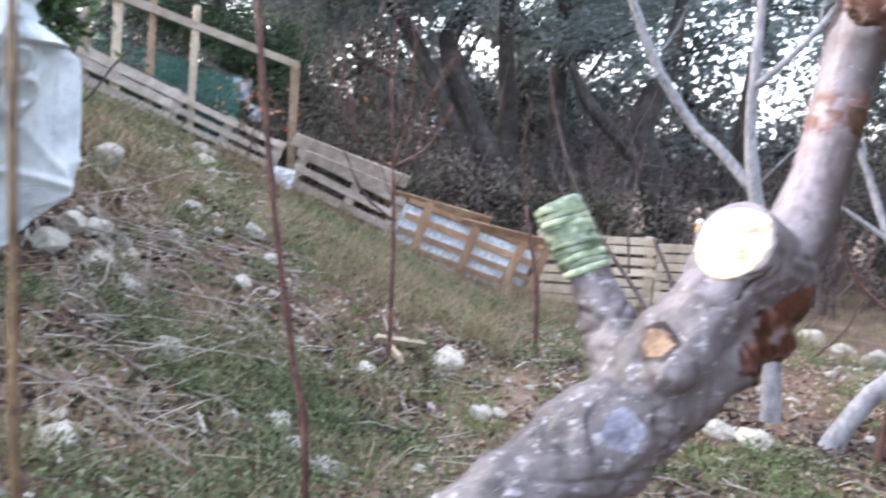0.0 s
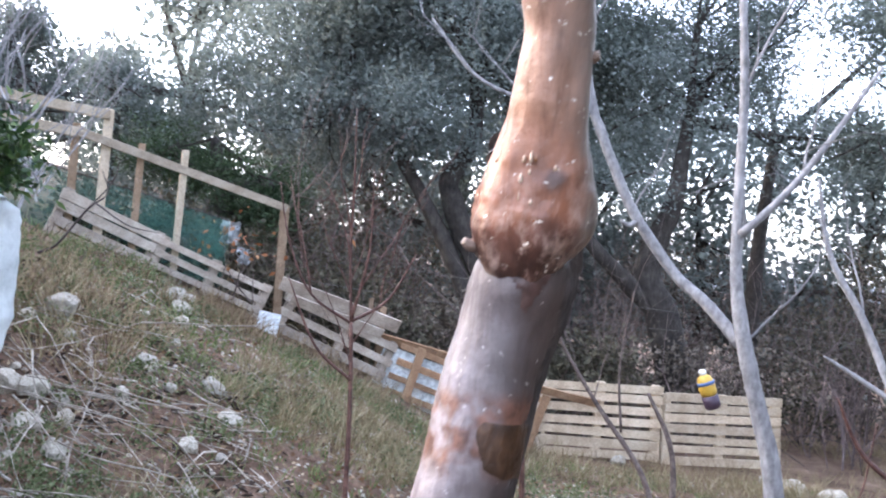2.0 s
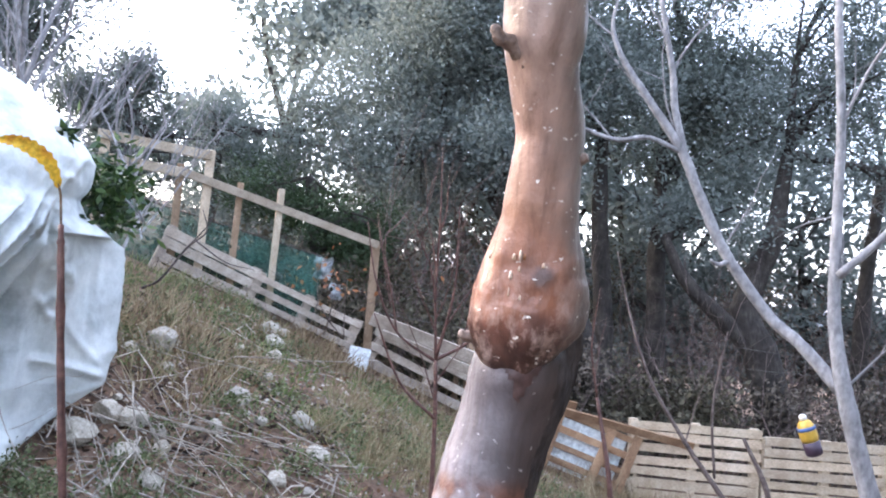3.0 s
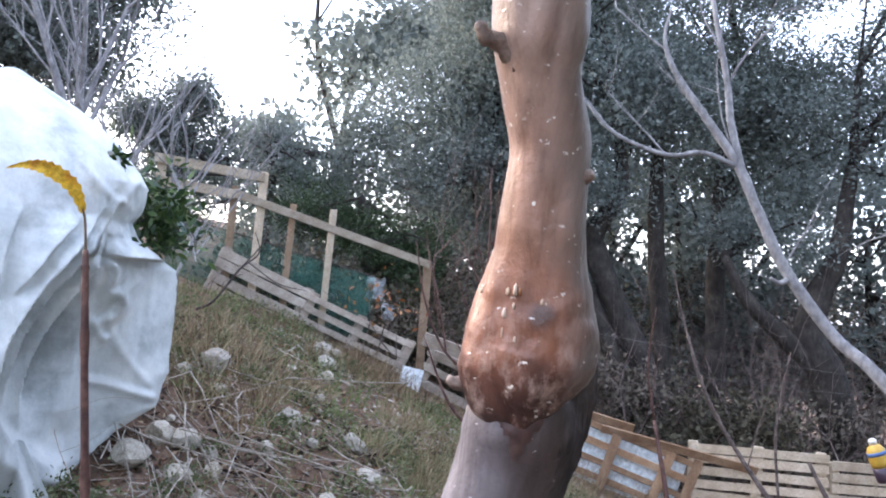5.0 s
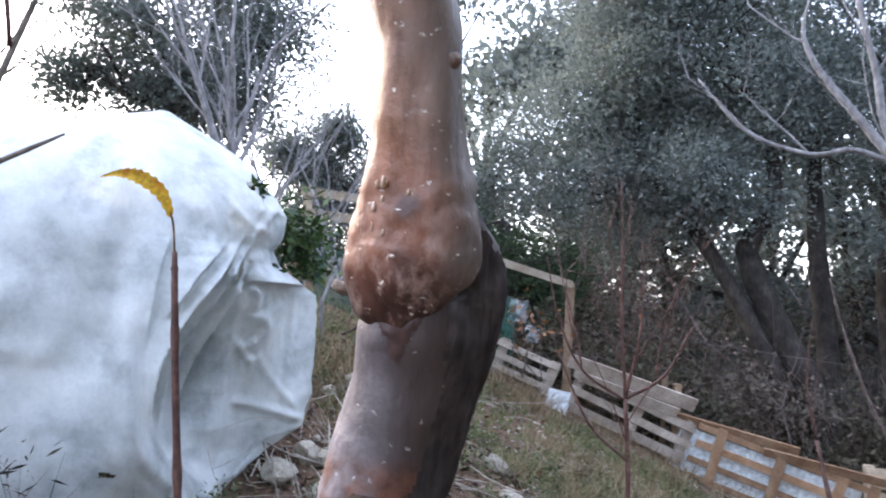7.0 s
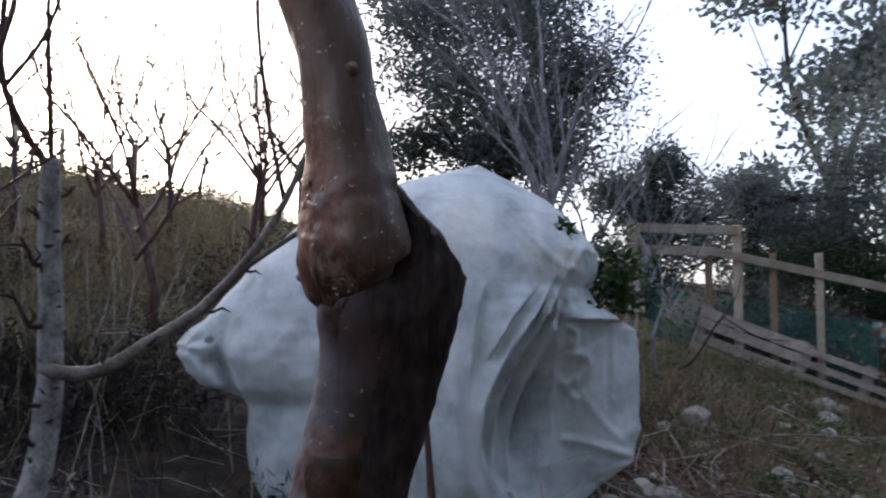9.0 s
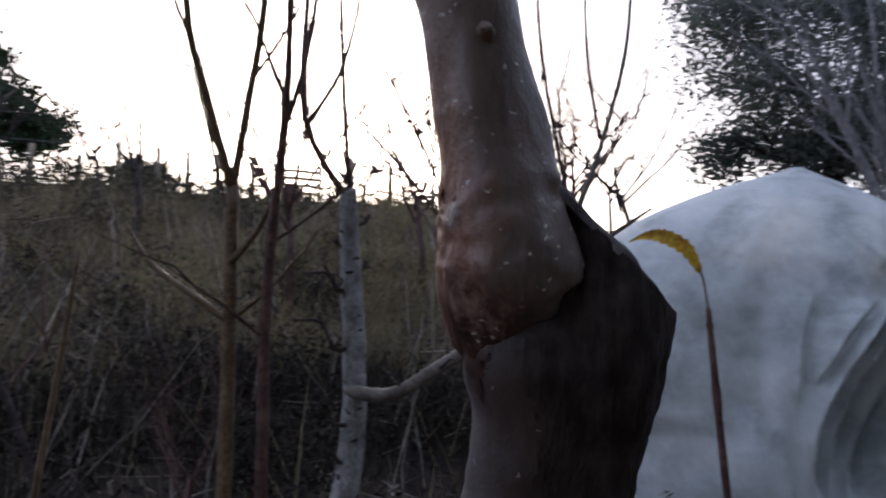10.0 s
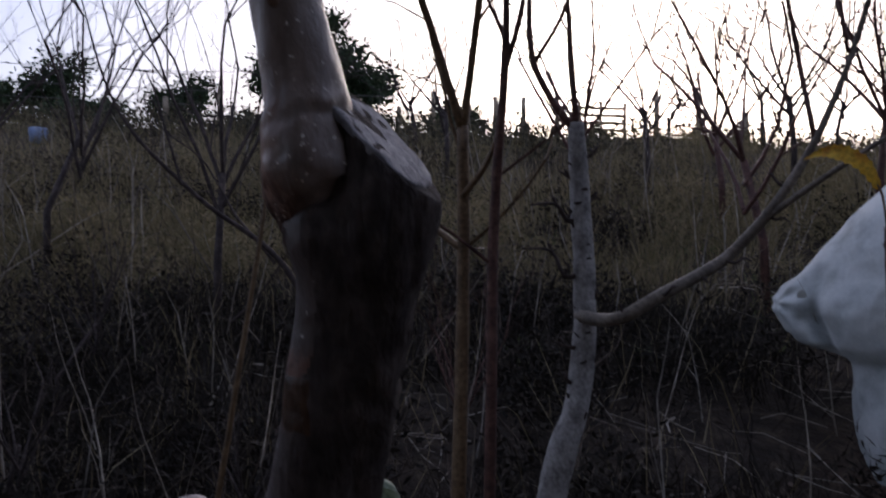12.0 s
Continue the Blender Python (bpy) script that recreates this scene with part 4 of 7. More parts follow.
def wrapped_tree():
    ob = thing("wrapped_tree", (-2.55, 3.75, ground_z(-2.55, 3.75)), "small citrus tree wrapped in torn white frost fleece", "covered tree")
    u = np.array((0.66, 0.751, 0.0))             # along the cover's broad side
    w = np.array((0.751, -0.66, 0.0))            # out of its front, towards the path
    o = np.array((-2.556, 3.74, -0.14))
    S = 1.1                                     # size of the whole cover
    zs = np.array((0.28, 0.5, 0.69, 0.8, 0.95, 1.085, 1.1, 1.157, 1.29, 1.43, 1.55, 1.62, 1.69, 1.78, 1.9, 1.957, 2.05, 2.1, 2.152, 2.19, 2.225))
    left = np.array((-0.82, -0.88, -0.93, -0.95, -0.965, -0.98, -1.0, -1.2, -1.3, -1.2, -1.1, -1.03, -0.98, -0.88, -0.76, -0.68, -0.47, -0.34, -0.17, -0.03, 0.1))
    right = np.array((0.3, 0.52, 0.72, 0.87, 0.905, 0.91, 0.91, 0.915, 0.915, 0.9, 0.7, 0.66, 0.7, 0.72, 0.62, 0.58, 0.46, 0.38, 0.28, 0.21, 0.14))
    zs, left, right = zs * S, left * S, right * S
    g, nz, nu = Geo(), 270, 290
    Z = np.linspace(zs[0], zs[-1], nz)
    l, r = np.interp(Z, zs, left), np.interp(Z, zs, right)
    soft = np.hanning(9) / np.hanning(9).sum()
    l = np.convolve(np.pad(l, 4, "edge"), soft, "valid")
    lj = 0.02 * np.array([noise.noise((z * 7, 0, 0)) for z in Z])
    band = np.clip((1.55 * S - Z) * 6, 0, 1) * np.clip((Z - 0.95 * S) * 8, 0, 1)      # ragged gathered hem
    lj += band * np.array([0.05 * noise.noise((z * 10, 2.5, 0)) + 0.02 * noise.noise((z * 29, 2.5, 0)) for z in Z])
    rj = 0.012 * np.array([noise.noise((z * 9, 5, 0)) + 0.5 * noise.noise((z * 26, 5, 0)) for z in Z])
    S1 = np.linspace(0, 1, nu)
    A = l[:, None] + (r - l)[:, None] * S1 + lj[:, None] * (1 - S1) ** 14 + rj[:, None] * S1 ** 14
    ZZ = np.repeat(Z[:, None], nu, 1)
    an, zn = A / S, ZZ / S

    def field(fx, fz, seed, shift=0.0):
        """Smooth noise over the front of the cover."""
        q = np.stack([an * fx + shift, zn * fz], -1).reshape(-1, 2)
        return np.array([noise.noise((x, z, seed)) for x, z in q]).reshape(an.shape)

    warp = field(3.2, 3.2, 0.5)
    wa, wz = an + 0.03 * warp, zn + 0.03 * field(3.0, 3.0, 8.5)

    def along(line):
        """Signed distance from a line of places (positive on its right, going down) and the share of the way along it."""
        p, _ = smooth_line([(a, z, 0) for a, z in line], [1] * len(line), 5)
        best, side, share = np.full(an.shape, 9.0), np.zeros(an.shape), np.zeros(an.shape)
        for k in range(len(p) - 1):
            d = p[k + 1, :2] - p[k, :2]
            t = np.clip(((wa - p[k, 0]) * d[0] + (wz - p[k, 1]) * d[1]) / (d @ d), 0, 1)
            x, z = wa - p[k, 0] - t * d[0], wz - p[k, 1] - t * d[1]
            m = np.hypot(x, z)
            hit = m < best
            best = np.where(hit, m, best)
            side = np.where(hit, np.where(d[0] * z - d[1] * x > 0, 1.0, -1.0), side)
            share = np.where(hit, (k + t) / (len(p) - 1), share)
        return best * side, share

    D = 0.04 * field(2.2, 1.8, 1.0) + 0.012 * field(6, 5, 2.0)
    # broad hollow under the gathered corner
    q = np.hypot((wa - 0.42) / 0.32, (wz - 0.92) / 0.42) + 0.12 * field(2.4, 2.4, 7.0)
    D -= 0.4 * np.exp(-(q / 0.9) ** 4)
    # tongues of cloth that overlap: a high lip on one side, a slit on the other
    for line, lip, slit, soft_w in (([(0.43, 1.68), (0.3, 1.47), (0.16, 1.28), (0.09, 1.08), (0.1, 0.88), (0.22, 0.68), (0.42, 0.56)], 0.11, 0.2, 0.12),
                                    ([(0.45, 1.62), (0.34, 1.42), (0.22, 1.22), (0.165, 1.02), (0.17, 0.8)], 0.09, 0.2, 0.07),
                                    ([(0.48, 1.58), (0.41, 1.38), (0.31, 1.16), (0.255, 0.95), (0.25, 0.72)], 0.1, 0.22, 0.08),
                                    ([(0.33, 1.63), (0.2, 1.46), (0.08, 1.3)], 0.05, 0.09, 0.07),
                                    ([(0.5, 1.72), (0.44, 1.56), (0.38, 1.42)], 0.045, 0.09, 0.05),
                                    ([(0.12, 1.62), (0.04, 1.4), (0.02, 1.15)], 0.03, 0.04, 0.08)):
        d, t = along(line)
        fade = np.clip(t * 6, 0, 1) * np.clip((1 - t) * 4, 0, 1)
        D += fade * np.where(d < 0, lip * np.exp(d / soft_w), lip * np.exp(-d / 0.008) - slit * (np.exp(-d / 0.05) - np.exp(-d / 0.008)))
    # rope-like swags round and under the hollow, small pillows at the knot, creases out to the free corner
    for line, amp, wd in (([(-0.05, 1.45), (-0.04, 1.12), (0.02, 0.86), (0.18, 0.66), (0.4, 0.53), (0.6, 0.5)], 0.1, 0.045),
                          ([(-0.14, 1.2), (-0.1, 0.92), (0.04, 0.7), (0.24, 0.52)], 0.05, 0.05),
                          ([(0.1, 0.92), (0.2, 0.72), (0.38, 0.6), (0.56, 0.56)], 0.05, 0.025),
                          ([(0.5, 1.46), (0.535, 1.4), (0.53, 1.32)], 0.06, 0.022), ([(0.5, 1.3), (0.57, 1.3), (0.62, 1.26), (0.58, 1.2), (0.5, 1.16)], 0.05, 0.024),
                          ([(0.46, 1.22), (0.55, 1.13), (0.6, 1.1)], 0.03, 0.02), ([(0.5, 0.91), (0.66, 0.885), (0.9, 0.83)], 0.05, 0.022), ([(0.6, 1.14), (0.72, 1.0), (0.84, 0.87)], 0.018, 0.02),
                          ([(0.68, 0.74), (0.8, 0.79), (0.9, 0.82)], 0.016, 0.018), ([(0.36, 2.0), (0.46, 1.88), (0.55, 1.72)], 0.04, 0.03), ([(0.62, 1.84), (0.55, 1.76), (0.5, 1.66)], 0.04, 0.025),
                          ([(0.28, 1.86), (0.42, 1.74), (0.6, 1.68)], 0.025, 0.02), ([(0.08, 2.2), (-0.1, 1.8), (-0.2, 1.4)], 0.03, 0.07), ([(0.08, 2.2), (0.3, 1.96), (0.42, 1.8)], 0.02, 0.05)):
        d, t = along(line)
        D += amp * np.exp(-(d / wd) ** 2) * np.clip(t * 5, 0, 1) * np.clip((1 - t) * 5, 0, 1)
    # the flap beside the hollow lies nearly flat; fine crumples run everywhere but most round the knot
    busy = np.clip(np.exp(-(np.hypot(wa - 0.5, (wz - 1.45) * 0.7) / 0.3) ** 2), 0.14, 1)
    D += busy * (0.028 * (1 - 2 * np.abs(field(7, 5, 2.0, 4.0))) + 0.016 * (1 - 2 * np.abs(field(17, 12, 5.0))))
    D += 0.012 * (1 - 2 * np.abs(field(4 , 2.2, 6.0, 1.0))) * np.clip((0.2 - an) * 2, 0, 1)
    # puckers and a cleft at the gathered lobe on the other side
    lobe = np.clip((-0.35 - an) * 3, 0, 1) * np.clip((1.6 - zn) * 4, 0, 1)
    D += lobe * (0.035 * (1 - 2 * np.abs(field(5, 1.6, 9.0))) + 0.018 * field(6, 7, 4.0) + 0.008 * field(15, 17, 4.0))
    nx, nz2 = an + 1.22, zn - 1.33
    nd = np.hypot(nx, nz2)
    D += 0.022 * np.cos(np.arctan2(nz2, nx) * 7 + 1.2 * warp) * np.exp(-nd / 0.3) * np.clip(nd / 0.08, 0, 1)
    cleft = (an + 1.0 + 0.12 * (zn - 1.2) + 0.04 * field(0.0, 5, 1.0)) / 0.045
    D -= 0.13 * np.exp(-cleft * cleft) * np.clip((1.5 - zn) * 5, 0, 1) * np.clip((zn - 0.9) * 6, 0, 1)
    rd = np.sqrt(np.maximum(0.0, 1 - (2 * S1 - 1) ** 2))[None, :]
    deep = 0.66 * np.minimum(1.0, (r - l) / 1.75)
    wide_soft = np.hanning(81) / np.hanning(81).sum()
    deep = np.convolve(np.pad(deep, 40, "edge"), wide_soft, "valid")
    deep = (deep * np.minimum(1.0, ((r - l) / 0.5)) ** 0.6)[:, None]
    flap = np.clip((A - 0.5) / 0.3, 0, 1) * (ZZ < 1.47 * S)
    depth = deep * rd * (1 - 0.75 * flap) + 0.07 * flap * rd ** 0.3 + D * np.minimum(1.0, rd * 2.6)
    V = o + A[..., None] * u + depth[..., None] * w + ZZ[..., None] * np.array((0, 0, 1.0))
    torn = np.zeros(an.shape, bool)                  # small holes
    for ca, cz, ra, rz in ((-0.06, 0.7, 0.03, 0.013), (0.46, 1.885, 0.028, 0.022), (0.51, 1.85, 0.02, 0.016), (-1.1, 1.36, 0.02, 0.016)):
        torn |= np.hypot((an - ca) / ra, (zn - cz) / rz) + 0.8 * field(30, 30, 3.0) < 1
    f = [[i * nu + j, i * nu + j + 1, (i + 1) * nu + j + 1, (i + 1) * nu + j] for i in range(nz - 1) for j in range(nu - 1) if not torn[i, j]]
    base, nb = nz * nu, 40
    s = np.linspace(0, 1, nb)
    back = 0.5 * np.sqrt(np.maximum(0.0, 1 - (2 * s - 1) ** 2))[None, :] * np.minimum(1, (r - l) / 1.5)[:, None]
    VB = o + (l[:, None] + (r - l)[:, None] * s + lj[:, None] * (1 - s) ** 14 + rj[:, None] * s ** 14)[..., None] * u - back[..., None] * w + np.repeat(Z[:, None], nb, 1)[..., None] * np.array((0, 0, 1.0))
    f += [[base + i * nb + j + 1, base + i * nb + j, base + (i + 1) * nb + j, base + (i + 1) * nb + j + 1] for i in range(nz - 1) for j in range(nb - 1)]
    g.add(np.concatenate([V.reshape(-1, 3), VB.reshape(-1, 3)]), f)
    part("fleece", g, FLEECE, ob, "white frost fleece hanging in folds, torn at the side")
    # a loose tail of fleece low at the front
    g, v = Geo(), []
    for i in range(24):
        for j in range(10):
            s, t = i / 23, j / 9 - 0.5
            a, z = 0.2 + 0.11 * s + t * (0.12 + 0.08 * s), 0.8 - 0.3 * s
            v.append(o + u * a + w * (0.5 + 0.05 * math.cos(t * 9) + 0.05 * s) + (0, 0, z))
    g.add(v, [[i * 10 + j, i * 10 + j + 1, i * 10 + 11 + j, i * 10 + 10 + j] for i in range(23) for j in range(9)])
    part("fleece_tail", g, FLEECE, ob)
    rng = np.random.default_rng(11)
    g = Geo()
    g.tube([(-2.6, 3.8, ground_z(-2.6, 3.8) - 0.05), (-2.6, 3.8, 0.9), (-2.55, 3.8, 1.4)], [0.05, 0.045, 0.03], 10, 0.1)
    part("trunk", g, BARK_TWIG, ob)
    # leaves that show at the side opening and through the tears
    c, d = [], []
    for ca, cz, cw, sp, n in ((0.86, 1.82, -0.05, 0.12, 900), (0.53, 2.06, 0.36, 0.022, 30), (-1.2, 1.5, 0.2, 0.02, 16)):
        q = rng.normal(0, sp, (n, 3))
        c.append(o + u * (ca + q[:, :1] * 0.8) + w * (cw + q[:, 1:2]) + np.stack([0 * q[:, 0], 0 * q[:, 0], cz + q[:, 2]], 1))
        d.append(rng.normal(0, 1, (n, 3)) + (0.4, 0.3, 0.1))
    q = rng.uniform(-1, 1, (1500, 3))               # the crown under the cloth
    q = q[np.linalg.norm(q, axis=1) < 1]
    c.append(o + u * (-0.05 + 0.5 * q[:, :1]) + w * (-0.12 + 0.24 * q[:, 1:2]) + np.stack([0 * q[:, 0], 0 * q[:, 0], 1.45 + 0.55 * q[:, 2]], 1))
    d.append(rng.normal(0, 1, (len(q), 3)))
    c, d = np.concatenate(c), np.concatenate(d)
    keep = ((c - o) @ u < 0.6) | (c[:, 2] > o[2] + 1.64)   # none through the flap
    c, d = c[keep], d[keep]
    v, f = blades(c, d, rng.uniform(0.045, 0.085, len(c)), rng.uniform(0.02, 0.035, len(c)), rng)
    part("leaves", sheet_mesh("leaves", v, f), CITRUS_LEAF, ob, "glossy green leaves poking out")


wrapped_tree()

# ---- the fence of pallets, posts and rails ----


def board(name, a, b, wide, thick, material, parent, up=(0, 0, 1), rng=None, label=""):
    """One board from a to b, its broad face upright."""
    a, b = Vector(a), Vector(b)
    x = (b - a).normalized()
    z = (Vector(up) - x * x.dot(Vector(up))).normalized()
    turn = Matrix((x, z.cross(x), z)).transposed()
    g = Geo()
    g.box(((b - a).length, thick, wide), (0, 0, 0), None, 0.003, rng or np.random.default_rng(1))
    me = g.mesh(name, False)
    me.materials.append(material)
    ob = new(name, me)
    m = Matrix.Translation((a + b) / 2) @ turn.to_4x4()
    if parent is not None:
        base = Vector(parent.location)
        ob.parent = parent
        m = Matrix.Translation(-base) @ m
    ob.matrix_basis = m
    return tagged(ob, label)


def pallet(a, b, tall, slats, material, label, props=(0.0, 0.5, 1.0), lean=0.0, slat_wide=None, seed=0, prop_wide=0.09, front=True, backed=True):
    """A pallet stood on edge from a to b (its lower corners), with its slats along it and uprights across."""
    rng = np.random.default_rng(seed)
    a, b = np.array(a, float), np.array(b, float)
    x = (b - a) / np.linalg.norm(b - a)
    out = np.cross(x, (0, 0, 1))
    out /= np.linalg.norm(out)
    up = np.cross(out, x)
    up = -up if up[2] < 0 else up
    ob = thing("pallet", tuple((a + b) / 2), label, "pallet", "pallets of the fence")
    wide = slat_wide or tall / slats * 0.72
    for s in props:
        p = a + (b - a) * min(max(s, 0.03), 0.97)
        off = out * (0.016 if front else -0.05)
        q = rng.uniform(-0.015, 0.015)
        board("upright", p + off * (3 if front else 1) + x * q, p + off * (3 if front else 1) + up * tall * rng.uniform(0.95, 0.995) - x * q, prop_wide, 0.022 if front else 0.08, material, ob, x, rng)
    for k in range(slats):
        h = tall * (k + 0.5) / slats + rng.uniform(-0.008, 0.008)
        e0, e1 = rng.uniform(-0.02, 0.02, 2)
        board("slat", a + up * (h + rng.uniform(-0.008, 0.008)) + x * e0, b + up * (h + rng.uniform(-0.008, 0.008)) + x * e1, wide * rng.uniform(0.9, 1.1), 0.02, material, ob, up, rng)
        board("slat", a - out * 0.1 + up * h + x * e0, b - out * 0.1 + up * h + x * e1, wide * 0.9, 0.02, material, ob, up, rng) if backed and k % 2 == 0 else None
    return ob


pallet((-3.3, 7.46, 1.25), (-2.55, 7.83, 0.93), 0.46, 4, WOOD_GREY, "weathered grey-brown pallet sloping along the bank", (0.04, 0.97), slat_wide=0.08, seed=1, front=False, backed=False)
pallet((-2.52, 7.83, 1.03), (-1.6, 8.28, 0.64), 0.35, 3, WOOD_GREY, "open weathered pallet with gaps, beside a grey one", (0.03, 0.5, 0.97), slat_wide=0.062, seed=2, front=False, backed=False)
pallet((-1.5, 8.42, 0.52), (-0.42, 8.82, 0.07), 0.44, 3, WOOD_GREY, "grey broken pallet under loose boards", (0.05, 0.55, 0.95), slat_wide=0.08, seed=3, front=False)
white_backed = pallet((-0.42, 8.84, -0.06), (1.1, 8.98, -0.5), 0.62, 4, WOOD_ORANGE, "orange-brown pallet backed with pale blue sheet", (0.14, 0.48, 0.8, 0.985), slat_wide=0.062, seed=4, prop_wide=0.09)
pallet((1.17, 9.0, -0.5), (2.4, 9.0, -0.46), 0.78, 7, WOOD_PALE, "pale pallet with close slats on level ground", (0.03, 0.5, 0.97), slat_wide=0.084, seed=5, front=False, backed=False)
pallet((2.44, 9.0, -0.46), (3.6, 9.0, -0.4), 0.72, 7, WOOD_PALE, "pale pallet with close slats at the fence's end", (0.03, 0.5, 0.97), slat_wide=0.078, seed=6, front=False, backed=False)


def fence_posts():
    rng = np.random.default_rng(8)
    for x, y, z0, z1, wd, lab in ((-3.75, 7.3, 1.3, 2.43, 0.08, "weathered square wooden fence post"), (-2.93, 7.7, 1.2, 2.39, 0.075, "weathered square wooden fence post"), (-3.155, 7.6, 1.2, 2.23, 0.065, "brown wooden fence stake"),
                                 (-2.672, 7.84, 1.1, 2.13, 0.065, "brown wooden fence stake"), (-2.327, 7.98, 0.9, 2.12, 0.06, "pale wooden fence post"), (-1.46, 8.43, 0.5, 1.72, 0.075, "reddish brown wooden fence post"),
                                 (-0.5, 8.98, 0.0, 0.83, 0.07, "brown wooden fence stake"), (-0.62, 8.95, 0.05, 0.9, 0.05, "brown wooden fence stake")):
        g = Geo()
        h = z1 - z0 + 0.35
        g.box((wd, wd * 0.8, h), (0, 0, h / 2 - 0.35), pose(0, 0, 0, rng.uniform(-1, 1), rng.uniform(-1, 1), 25).to_3x3().to_4x4(), 0.004, rng)
        me = g.mesh("fence_post", False)
        me.materials.append(POST_WOOD if "brown" not in lab else POST_BROWN)
        ob = tagged(new("fence_post", me), lab, "post", "posts of the fence")
        ob.location = (x, y, z0)
    for a, b, wd in (((-3.78, 7.24, 2.40), (-2.9, 7.66, 2.335), 0.085), ((-3.76, 7.24, 2.2), (-3.12, 7.55, 2.15), 0.085), ((-3.14, 7.54, 2.165), (-1.44, 8.38, 1.70), 0.075)):
        ob = board("fence_rail", a, b, wd, 0.03, POST_WOOD, None, (0, 0, 1), rng)
        tagged(ob, "pale weathered rail nailed across the posts", "rail", "rails of the fence")
    for a, b, wd in (((-1.42, 8.34, 1.0), (-0.3, 8.74, 0.66), 0.14), ((-1.3, 8.3, 0.86), (-0.45, 8.66, 0.58), 0.1), ((0.3, 8.86, 0.3), (1.75, 8.92, 0.08), 0.09), ((-0.75, 8.86, 0.58), (0.6, 8.9, 0.33), 0.09)):
        ob = board("loose_board", a, b, wd, 0.022, WOOD_GREY if a[0] < -1 else WOOD_ORANGE, None, (0, -0.5, 1), rng)
        tagged(ob, "loose weathered board laid along the pallets", "board", "loose boards of the fence")
    for a, b, wd, lab in (((-0.5, 8.88, 0.22), (1.06, 9.04, -0.22), 0.5, "pale blue-white sheet fixed behind the pallet"),):
        tagged(board("backing_sheet", a, b, wd, 0.008, SHEET_BLUE, None, (0, 0, 1), rng), lab, "sheet")
    tagged(board("blue_board", (-1.6, 8.27, 0.585), (-1.41, 8.35, 0.555), 0.28, 0.02, SHEET_BLUE, None, (0, 0, 1), rng), "small pale blue board leaning on the pallet", "board")
    # shade net behind the rails
    g, v, nx, nz = Geo(), [], 40, 10
    for i in range(nx):
        for k in range(nz):
            s, t = i / (nx - 1), k / (nz - 1)
            x, y = -3.7 + 1.75 * s, 7.38 + 0.86 * s
            v.append((x, y + 0.05 + 0.04 * noise.noise((s * 6, t * 3, 0)), 1.15 - 0.25 * s + t * (0.78 - 0.15 * s)))
    g.add(v, [[i * nz + k, i * nz + nz + k, i * nz + nz + k + 1, i * nz + k + 1] for i in range(nx - 1) for k in range(nz - 1)])
    net = thing("shade_net", (-2.8, 7.85, 1.0), "dark green shade net strung behind the rails", "net")
    part("netting", g, NET, net)
    g = Geo()
    g.tube([Vector(v[i * nz + nz - 1]) + Vector((0, -0.004, 0.004)) for i in range(nx)], 0.006, 5)
    part("cord", g, BARK_SHADE, net, "dark cord along the top of the net")
    # wires
    for a, b, sag in (((-1.4, 8.5, 1.35), (6.5, 9.6, 1.0), 0.12), ((-1.4, 8.5, 1.05), (3.7, 9.2, 0.9), 0.08), ((3.7, 9.2, 0.9), (8, 9.0, 1.2), 0.06)):
        g = Geo()
        a, b = np.array(a), np.array(b)
        g.tube([a + (b - a) * s - (0, 0, sag * 4 * s * (1 - s)) for s in np.linspace(0, 1, 14)], 0.0022, 4)
        tagged(part("fence_wire", g, STEEL, None), "thin sagging fence wire", "wire", "wires of the fence")


fence_posts()


def debris():
    rng = np.random.default_rng(3)
    for c, s in (((-2.0, 8.5, 1.42), 0.17), ((-1.87, 8.6, 1.2), 0.13)):
        g, v, n = Geo(), [], 14
        for i in range(n):
            for j in range(n):
                a, b = i / (n - 1) - 0.5, j / (n - 1) - 0.5
                k = noise.noise((a * 4 + c[0], b * 4, c[1])) * 0.5
                v.append((c[0] + a * s + k * s * 0.2, c[1] + k * s, c[2] + b * s * 1.3 + 0.1 * s * noise.noise((a * 9, b * 9, 0))))
        g.add(v, [[i * n + j, i * n + n + j, i * n + n + j + 1, i * n + j + 1] for i in range(n - 1) for j in range(n - 1)])
        tagged(part("plastic_sheet", g, SHEET_GREY, None), "crumpled pale plastic sheet caught in the brush", "plastic sheet", "plastic scraps")


debris()


def trap_bottle():
    ob = thing("insect_trap", (2.33, 7.2, 0.4), "yellow and white bottle trap hanging from a branch", "bottle")
    prof = [((0.0, 0.30), TRAP_WHITE, "cap", [(0.0, 0.028), (0.03, 0.03), (0.045, 0.02)]), ((0.0, 0.12), TRAP_YELLOW, "body", [(0.0, 0.06), (0.03, 0.068), (0.12, 0.068), (0.16, 0.05), (0.18, 0.028)]),
            ((0.0, 0.0), TRAP_DARK, "base", [(0.0, 0.05), (0.02, 0.064), (0.12, 0.066)]), ((0.0, 0.215), TRAP_BLUE, "label", [(0.0, 0.07), (0.03, 0.07)])]
    tilt = np.array((-0.42, 0.0, 1.0))
    for (_, z0), m, nm, pr in prof:
        g = Geo()
        g.tube([np.array((2.37, 7.2, 0.41)) + tilt * (z0 + z) * 0.85 for z, _ in pr], [q for _, q in pr], 14)
        part(nm, g, m, ob)
    g = Geo()
    g.tube([(2.27, 7.2, 0.7), (2.25, 7.2, 0.95), (2.1, 6.7, 1.25)], 0.003, 4)
    part("string", g, STEEL, ob)


trap_bottle()

# ---- trees ----


